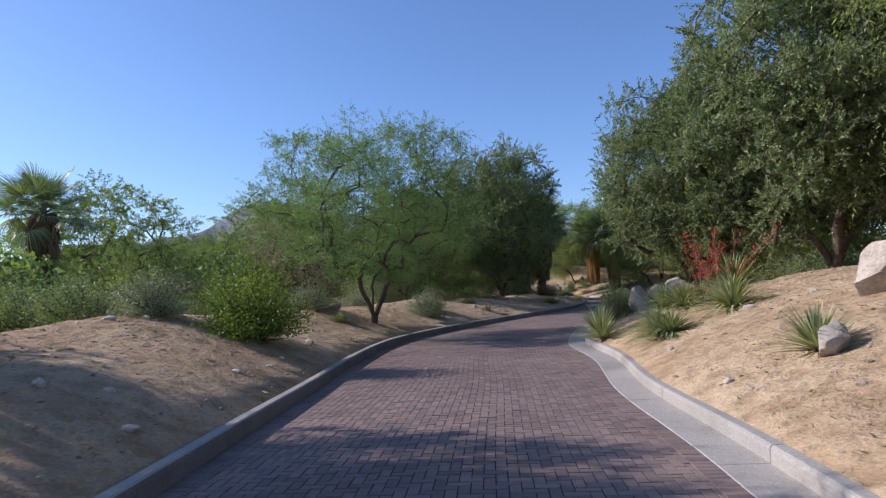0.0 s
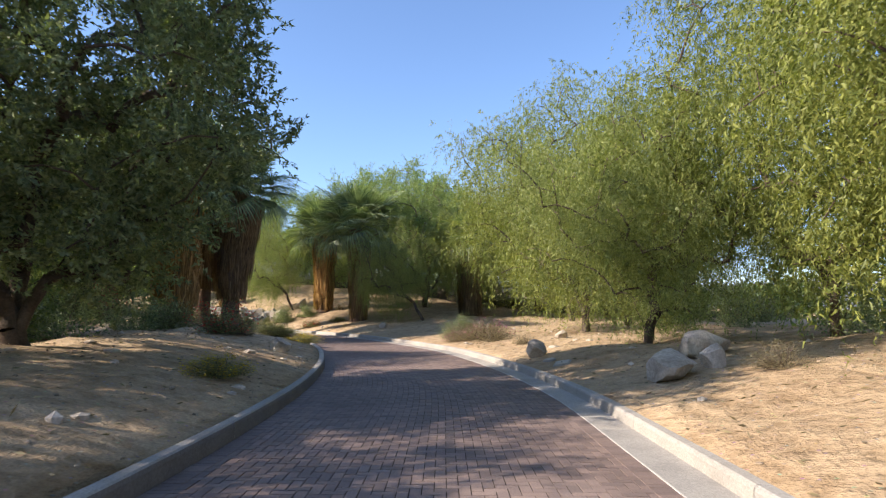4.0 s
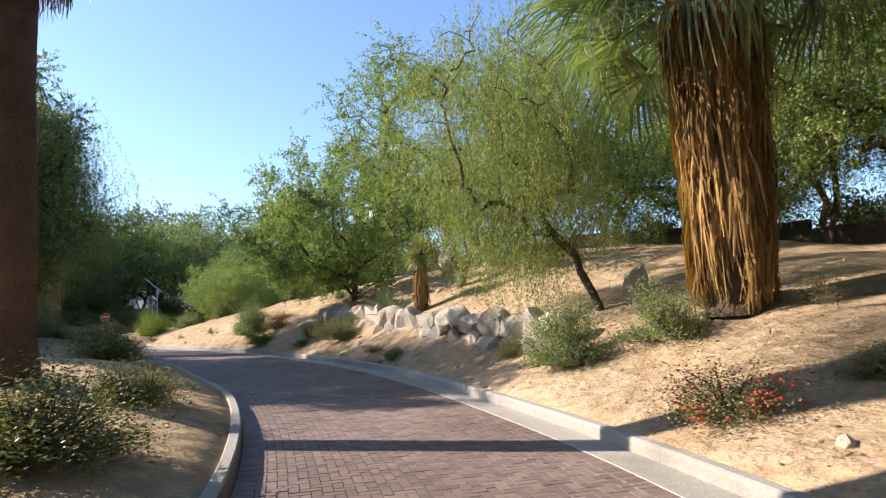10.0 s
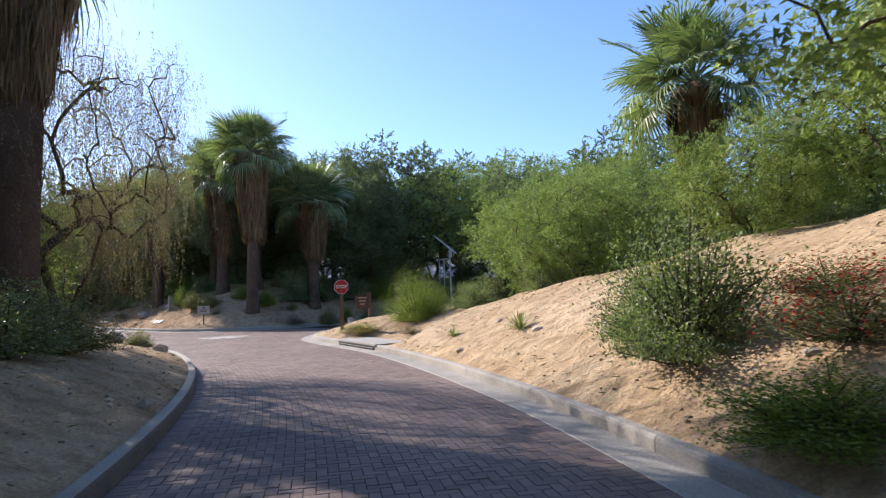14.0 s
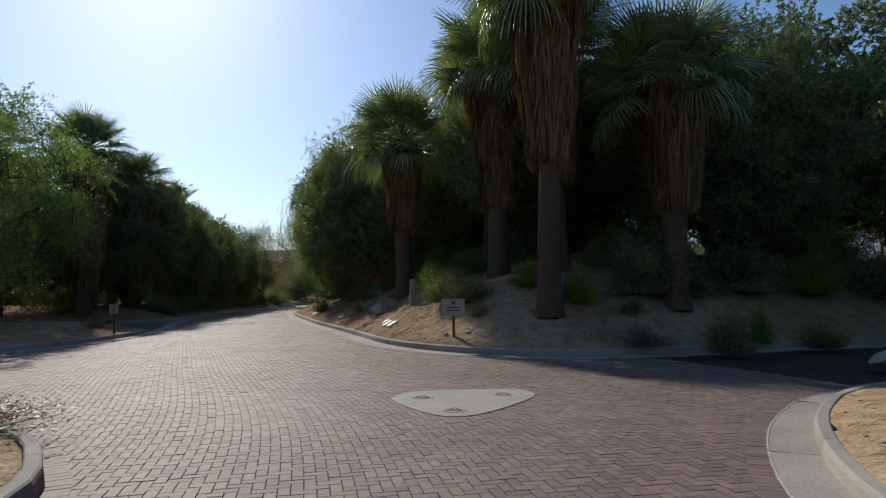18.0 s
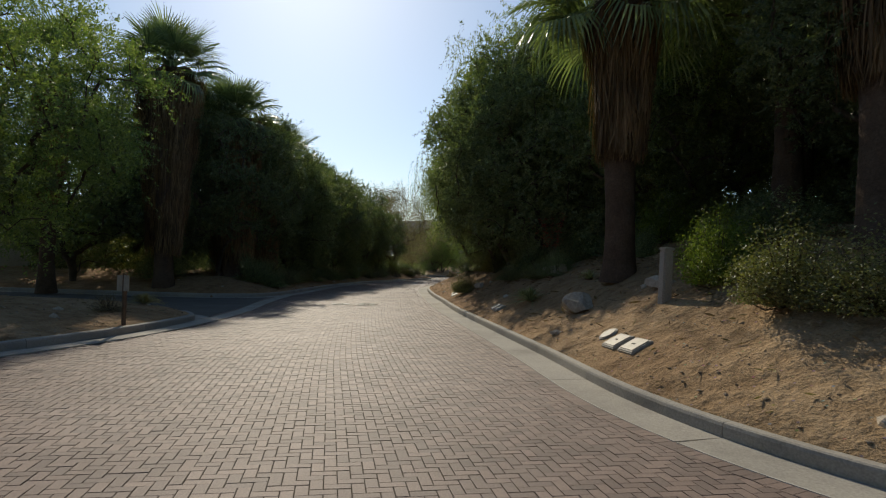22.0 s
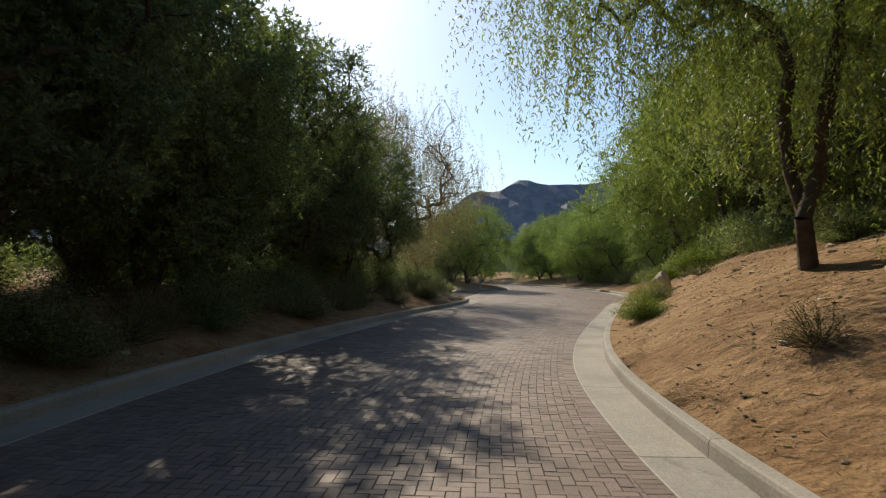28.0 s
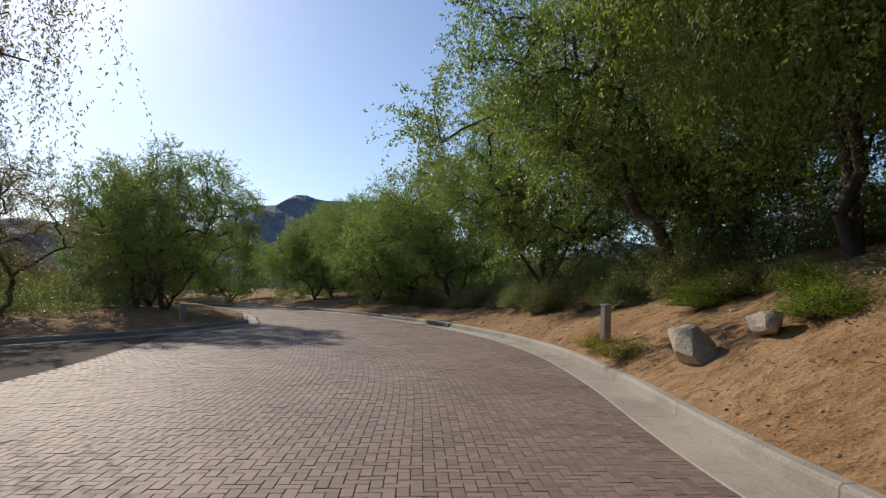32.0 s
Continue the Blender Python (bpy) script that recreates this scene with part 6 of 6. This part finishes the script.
board = holder("notice_board", pose(-69.85, 54.75, on_ground(-69.85, 54.75), 0, 0, 80))
part("post", box_mesh("post", 0.07, 0.07, 1.0, WOOD), board, at=pose(0, 0.06, -0.1))
part("panel", box_mesh("panel", 0.62, 0.03, 0.46, TAN), board, at=pose(0, 0, 0.56))
part("emblem", box_mesh("emblem", 0.09, 0.004, 0.09, BROWN, 0.001), board, at=pose(0, -0.018, 0.87))
for k in range(2):
    part("writing", box_mesh("writing", 0.34, 0.004, 0.03, BROWN, 0.001), board, at=pose(0, -0.018, 0.78 - 0.08 * k))
tagged(board, "pale tan notice board on a short post", "sign")

twin = holder("road_sign", pose(-77.15, 43.1, on_ground(-77.15, 43.1), 0, 0, 70))
part("post", box_mesh("post", 0.07, 0.07, 1.25, WOOD), twin, at=pose(0, 0, -0.15))
for dx in (-0.11, 0.11):
    part("panel", box_mesh("panel", 0.17, 0.015, 0.34, TAN, 0.004), twin, at=pose(dx, -0.045, 0.72))
tagged(twin, "twin narrow pale panels on a dark post", "sign")


def post_light(x, y, turn, high=0.72, words="short pale concrete bollard beside the kerb"):
    ob = holder("bollard", pose(x, y, on_ground(x, y), 0, 3, turn))
    part("body", box_mesh("body", 0.17, 0.17, high, PAVING, 0.02), ob, at=pose(0, 0, -0.1))
    part("cap", box_mesh("cap", 0.19, 0.19, 0.05, PAVING, 0.015), ob, at=pose(0, 0, high - 0.1))
    return tagged(ob, words, "bollard", "bollards")


post_light(-75.4, 53.9, 20, 0.95)
post_light(-139.8, 51.75, 10, 0.9, "short leaning concrete bollard among shrubs")
post_light(-153.6, 41.6, 30, 0.7)


def valve_box(x, y, turn, round_lid=False, size=0.45):
    z = on_ground(x, y)
    slope = Vector((on_ground(x - 0.25, y) - on_ground(x + 0.25, y), on_ground(x, y - 0.25) - on_ground(x, y + 0.25), 0.5))
    lie = Vector((0, 0, 1)).rotation_difference(slope).to_matrix().to_4x4()
    ob = holder("utility_cover", pose(x, y, z - 0.05) @ lie @ pose(0, 0, 0, 0, 0, turn))
    if round_lid:
        part("ring", disc_mesh("ring", size * 0.5, 0.07, PAVING), ob)
        part("lid", disc_mesh("lid", size * 0.42, 0.085, TAN), ob)
    else:
        part("ring", box_mesh("ring", size, size * 0.75, 0.08, PAVING, 0.015), ob)
        part("lid", box_mesh("lid", size * 0.86, size * 0.62, 0.095, TAN, 0.01), ob)
        part("handle", box_mesh("handle", size * 0.2, 0.03, 0.1, IRON, 0.004), ob)
    return tagged(ob, "round irrigation valve cover in the sand" if round_lid else "rectangular concrete utility box lid in the sand", "utility cover", "utility covers")


valve_box(-75.2, 53.0, 10, True, 0.34)
valve_box(-74.55, 53.05, 12, False, 0.52)
valve_box(-73.95, 53.2, 15, False, 0.5)
valve_box(-82.85, 50.9, 12, False, 0.42)
valve_box(-82.3, 51.0, 16, False, 0.42)
valve_box(-92.1, 48.75, 10, False, 0.42)
valve_box(-91.5, 48.8, 14, False, 0.4)
valve_box(-3.4, 13.7, 80, True, 0.32)
valve_box(-3.2, 12.9, 75, False, 0.5)

# storm drain in the kerb with its slab
def storm_drain(x0, y0, x1, y1, depth):
    a, b = np.array([x0, y0]), np.array([x1, y1])
    t = (b - a) / np.linalg.norm(b - a)
    n = np.array([t[1], -t[0]])
    if edge_distance([a + n * 0.5])[0][0] < 0:
        n = -n
    far = np.linalg.norm(b - a)
    turn = math.degrees(math.atan2(t[1], t[0]))
    side = 1 if n[0] * -t[1] + n[1] * t[0] > 0 else -1
    ob = holder("storm_drain", pose(x0, y0, 0, 0, 0, turn))
    part("slab", box_mesh("slab", far + 0.3, depth, 0.06, PAVING, 0.012), ob, at=pose(far / 2, side * (depth / 2 - 0.035), 0.125))
    # solid dark strip on the kerb face, standing in for the shaded opening
    part("mouth_strip", box_mesh("mouth_strip", far, 0.03, 0.10, IRON, 0.003), ob, "dark strip in place of the open inlet", at=pose(far / 2, side * -0.012, 0.012))
    part("bar", box_mesh("bar", far, 0.02, 0.018, STEEL, 0.003), ob, at=pose(far / 2, side * -0.03, 0.06))
    return tagged(ob, "kerb storm drain with a concrete top slab", "drain", "storm drains")


storm_drain(-53.2, 55.62, -50.2, 55.4, 1.15)
storm_drain(-155.6, 51.6, -152.8, 51.85, 0.9)


# manhole pads in the paving
def bent(points, step):
    return [tuple(p) for p in smooth(points + [points[0]], step)[:-1]]


def manhole(x, y, r, parent=None, pad=True, turn=0):
    ob = holder("manhole", pose(x, y, 0, 0, 0, turn)) if parent is None else parent
    base = pose(0, 0, 0) if parent is None else parent.matrix_world.inverted() @ pose(x, y, 0, 0, 0, turn)
    if pad:
        part("collar", disc_mesh("collar", r * 1.55, 0.012, PAVING, 48, 0.003), ob, "round concrete collar", at=base)
    cover = part("cover", disc_mesh("cover", r, 0.016, PAVING, 40, 0.003), ob, "round cover with a cast triangle", at=base)
    part("ridge", slab_mesh("ridge", [(r * 0.78 * math.cos(radians(a)), r * 0.78 * math.sin(radians(a))) for a in (90, 210, 330)], 0.015, 0.021, IRON), cover)
    part("boss", slab_mesh("boss", [(r * 0.4 * math.cos(radians(a)), r * 0.4 * math.sin(radians(a))) for a in (90, 210, 330)], 0.018, 0.0225, PAVING), cover)
    return ob


pad_at = (-62.0, 54.0)
triple = holder("manhole_pad", pose(*pad_at, 0))
shape = bent([(-62.3, 52.98), (-62.85, 53.3), (-62.98, 54.1), (-62.88, 54.95), (-62.3, 55.12), (-61.5, 54.6), (-60.92, 54.05), (-60.85, 53.75), (-61.0, 53.5), (-61.7, 53.15)], 0.12)
part("slab", slab_mesh("slab", [(x - pad_at[0], y - pad_at[1]) for x, y in shape], -0.02, 0.010, PAVING), triple, "smooth rounded concrete slab")
bpy.context.view_layer.update()
for x, y in ((-62.32, 53.45), (-62.42, 54.66), (-61.25, 53.8)):
    manhole(x, y, 0.17, triple, False, 200)
tagged(triple, "rounded concrete pad with three manhole covers in the paving", "manhole", "manholes")
for x, y in ((-88.4, 44.66), (-88.25, 45.72), (-89.05, 45.58)):
    tagged(manhole(x, y, 0.24, turn=200), "manhole cover in a round concrete collar", "manhole", "manholes")

# pale mast behind the junction, and a low building behind the palms
mast = holder("mast", pose(-71.4, 71.8, on_ground(-71.4, 71.8) - 0.1) @ Matrix.Diagonal((0.58, 0.58, 0.58, 1)))
part("pole", disc_mesh("pole", 0.09, 7.2, WHITE, 16), mast)
part("arm", box_mesh("arm", 4.6, 0.22, 0.16, WHITE, 0.02, False), mast, at=pose(-1.7, 0.4, 8.2, 0, 34, 12))
part("head", box_mesh("head", 0.35, 0.3, 0.9, WHITE, 0.03, False), mast, at=pose(0.1, 0, 6.9))
for dz in (4.6, 6.3):
    part("rail", box_mesh("rail", 2.6, 0.12, 0.12, WHITE, 0.02, False), mast, at=pose(-1.3, 0, dz))
for dx in (-2.5, -1.4):
    part("upright", box_mesh("upright", 0.12, 0.12, 3.4, WHITE, 0.02), mast, at=pose(dx, 0, 3.0))
tagged(mast, "white steel mast with a slanting arm behind trees", "mast")
DRIVE = surface("worn_drive", [(0.13, 0.12, 0.108), (0.18, 0.165, 0.148)], 0.8, 70.0, 0.95, 0.5, 0.005, 0.08)
drive = new("driveway", slab_mesh("driveway", [(-82.6, 16), (-82.35, 36), (-81.75, 41.4), (-81.1, 42.5), (-80.3, 43.05), (-86, 41.9), (-92.2, 40.25), (-90.9, 39.9), (-90.05, 38.8), (-89.65, 36), (-89.4, 16)], -0.05, 0.006, DRIVE))
tagged(drive, "worn grey side drive between the palms", "driveway", kind="structure")
apron = new("gutter_apron", mesh_from("gutter_apron", *strip(smooth([(-79.6, 43.22), (-83, 42.75), (-88, 41.5), (-93.5, 40.42)], 0.4), -0.02, 0.44, 0.012, 0.012), CONCRETE))
tagged(apron, "pale concrete gutter running across the drive", "gutter", kind="structure")
STUCCO = surface("stucco", [(0.36, 0.31, 0.25), (0.44, 0.385, 0.31)], 0.8, 40.0, 0.9, 0.4, 0.006, 0.15)
GLASS = plain("window_glass", (0.03, 0.035, 0.04), 0.08, 0, 0.6, 0.1)
house = holder("house", pose(-104, 18.5, 0.3, 0, 0, 40))
part("wall", box_mesh("wall", 16, 8, 4.6, STUCCO, 0.03), house)
part("roof", box_mesh("roof", 17.2, 9.2, 0.3, BROWN, 0.05), house, "dark flat roof with eaves", at=pose(0, 0, 4.6))
for k in range(4):
    win = part("window", box_mesh("frame", 1.5, 0.1, 1.3, WHITE, 0.02), house, at=pose(-5.4 + 3.6 * k, 4.02, 1.4))
    part("pane", box_mesh("pane", 1.3, 0.04, 1.1, GLASS, 0.005), win, at=pose(0, 0.05, 0.1))
tagged(house, "low tan stucco house with a dark flat roof", "house")

# ---- far woods and litter ----
def thicket():
    rng = np.random.RandomState(91)
    bits = []
    spots = []
    for k in range(420):
        x, y = rng.uniform(-235, 35), rng.uniform(-45, 110)
        d = float(edge_distance([(x, y)])[0][0])
        if 13 < d and not (-30 < x < 12 and 28 < y < 60):
            spots.append((x, y, d))
    for x, y, d in spots[:130]:
        n = 1500
        r, h = rng.uniform(2.2, 3.8), rng.uniform(2.4, 4.8)
        p = unit(rng.normal(size=(n, 3))) * rng.uniform(0.55, 1, (n, 1)) * (r, r, h * 0.55)
        p[:, 2] += h * 0.5
        p[:, 2] = np.abs(p[:, 2])
        bits.append(leaf_slips(rng, p + (x, y, on_ground(x, y)), rng.normal(size=(n, 3)), 0.32, 0.2))
    return joined(bits)


woods = new("far_woods", mesh_from("far_woods", *thicket(), LEAF["mesquite"]))
tagged(woods, "far desert trees and scrub behind the road", "woods", kind="stuff")


def litter(name, count, seed, sizes, reach, mat, words, category):
    """Small stones or dry bits scattered over the banks."""
    rng = np.random.RandomState(seed)
    s = rng.uniform(8, mid_s[-1] - 20, count)
    d = rng.uniform(2.5, reach, count) * rng.choice([-1, 1], count)
    q = road_place(s, d)
    e = edge_distance(q)[0]
    q = q[e > 0.25]
    z = ground_height(q)
    n = len(q)
    bm = bmesh.new()
    bmesh.ops.create_icosphere(bm, subdivisions=1, radius=1.0)
    base = np.array([v.co for v in bm.verts])
    tri = np.array([[v.index for v in f.verts] for f in bm.faces])
    bm.free()
    size = rng.uniform(*sizes, (n, 1, 1))**1.0 * rng.uniform(0.6, 1.3, (n, 1, 3)) * np.array([1, 1, 0.6])
    v = base[None] * size * rng.uniform(0.75, 1.2, (n, len(base), 1)) + np.c_[q, z][:, None]
    f = (np.arange(n)[:, None, None] * len(base) + tri[None]).reshape(-1, 3)
    ob = new(name, mesh_from(name, v.reshape(-1, 3), f, mat))
    return tagged(ob, words, category, kind="stuff")


PEBBLE = surface("pebbles", [(0.24, 0.185, 0.13), (0.40, 0.32, 0.235)], 3.0, 30.0, 0.95, 0.5, 0.01, 0.1, random_tone=0.4, island=True)
litter("gravel", 26000, 92, (0.008, 0.034), 9.0, PEBBLE, "small stones scattered over the sand", "gravel")
litter("stones", 500, 93, (0.06, 0.14), 9.0, ROCK, "fist-sized stones lying on the banks", "stones")


def twigs():
    rng = np.random.RandomState(94)
    n = 20000
    s = rng.uniform(8, mid_s[-1] - 20, n)
    q = road_place(s, rng.uniform(2.5, 9, n) * rng.choice([-1, 1], n))
    q = q[edge_distance(q)[0] > 0.25]
    way = rng.normal(size=(len(q), 3)) * (1, 1, 0.15)
    return leaf_quads(rng, np.c_[q, ground_height(q) + 0.012], way, 0.13, 0.022)


def fallen(centres, seed):
    rng = np.random.RandomState(seed)
    c = np.array(centres)[rng.randint(0, len(centres), 1500)]
    q = c + rng.normal(0, 1.6, c.shape)
    q = q[edge_distance(q)[0] > 0.4]
    way = rng.normal(size=(len(q), 3)) * (1, 1, 0.25)
    return leaf_quads(rng, np.c_[q, ground_height(q) + 0.02], way, 0.22, 0.03)


fronds_down = new("fallen_fronds", mesh_from("fallen_fronds", *fallen([(-79, 54.2), (-74.6, 57), (-69.4, 57.4), (-70.2, 61), (-72.6, 58.4), (-77, 55), (-66.8, 61), (-82, 54), (-86, 52.5), (-90, 52)], 95), DRY_DARK))
tagged(fronds_down, "dead palm fronds and bark fallen on the bank", "leaf litter", kind="stuff")
dead = new("leaf_litter", mesh_from("leaf_litter", *twigs(), LEAF["dry"]))
tagged(dead, "dry leaves and twigs fallen on the sand", "leaf litter", kind="stuff")

# ---- the bricks of one stretch of the junction, each a piece of its own ----
bm = bmesh.new()
bmesh.ops.create_cube(bm, size=1.0)
for v in bm.verts:
    v.co = Vector((v.co.x * (0.193 if v.co.z > 0 else 0.197), v.co.y * (0.093 if v.co.z > 0 else 0.097), v.co.z * 0.012 - 0.006))
one_brick = bpy.data.meshes.new("brick")
bm.to_mesh(one_brick)
bm.free()
one_brick.materials.append(BRICK_ONE)
pick = np.where(single)[0]
pick = pick[np.argsort(np.hypot(*(centre[pick] - (-61.6, 51.6)).T))]
own = pick[:300]
for k in own:
    t = np.array([np.interp(s0[k] + ls[k] / 2, mid_s, mid_t[:, 0]), np.interp(s0[k] + ls[k] / 2, mid_s, mid_t[:, 1])])
    turn = math.degrees(math.atan2(t[1], t[0])) + (0 if ls[k] > ld[k] else 90)
    part("brick", one_brick, road, at=pose(centre[k, 0], centre[k, 1], rng.normal(0, 0.0012), rng.normal(0, 0.4), rng.normal(0, 0.4), turn))
rest = pick[300:]
if len(rest):
    more = new("brick_field", bricks_mesh("brick_field", brick_corners(s0[rest], d0[rest], ls[rest], ld[rest]), rng.normal(0, 0.0012, len(rest)), BRICK))
    more.parent = road
    tagged(more, "red-brown herringbone paving bricks", "", kind="stuff")
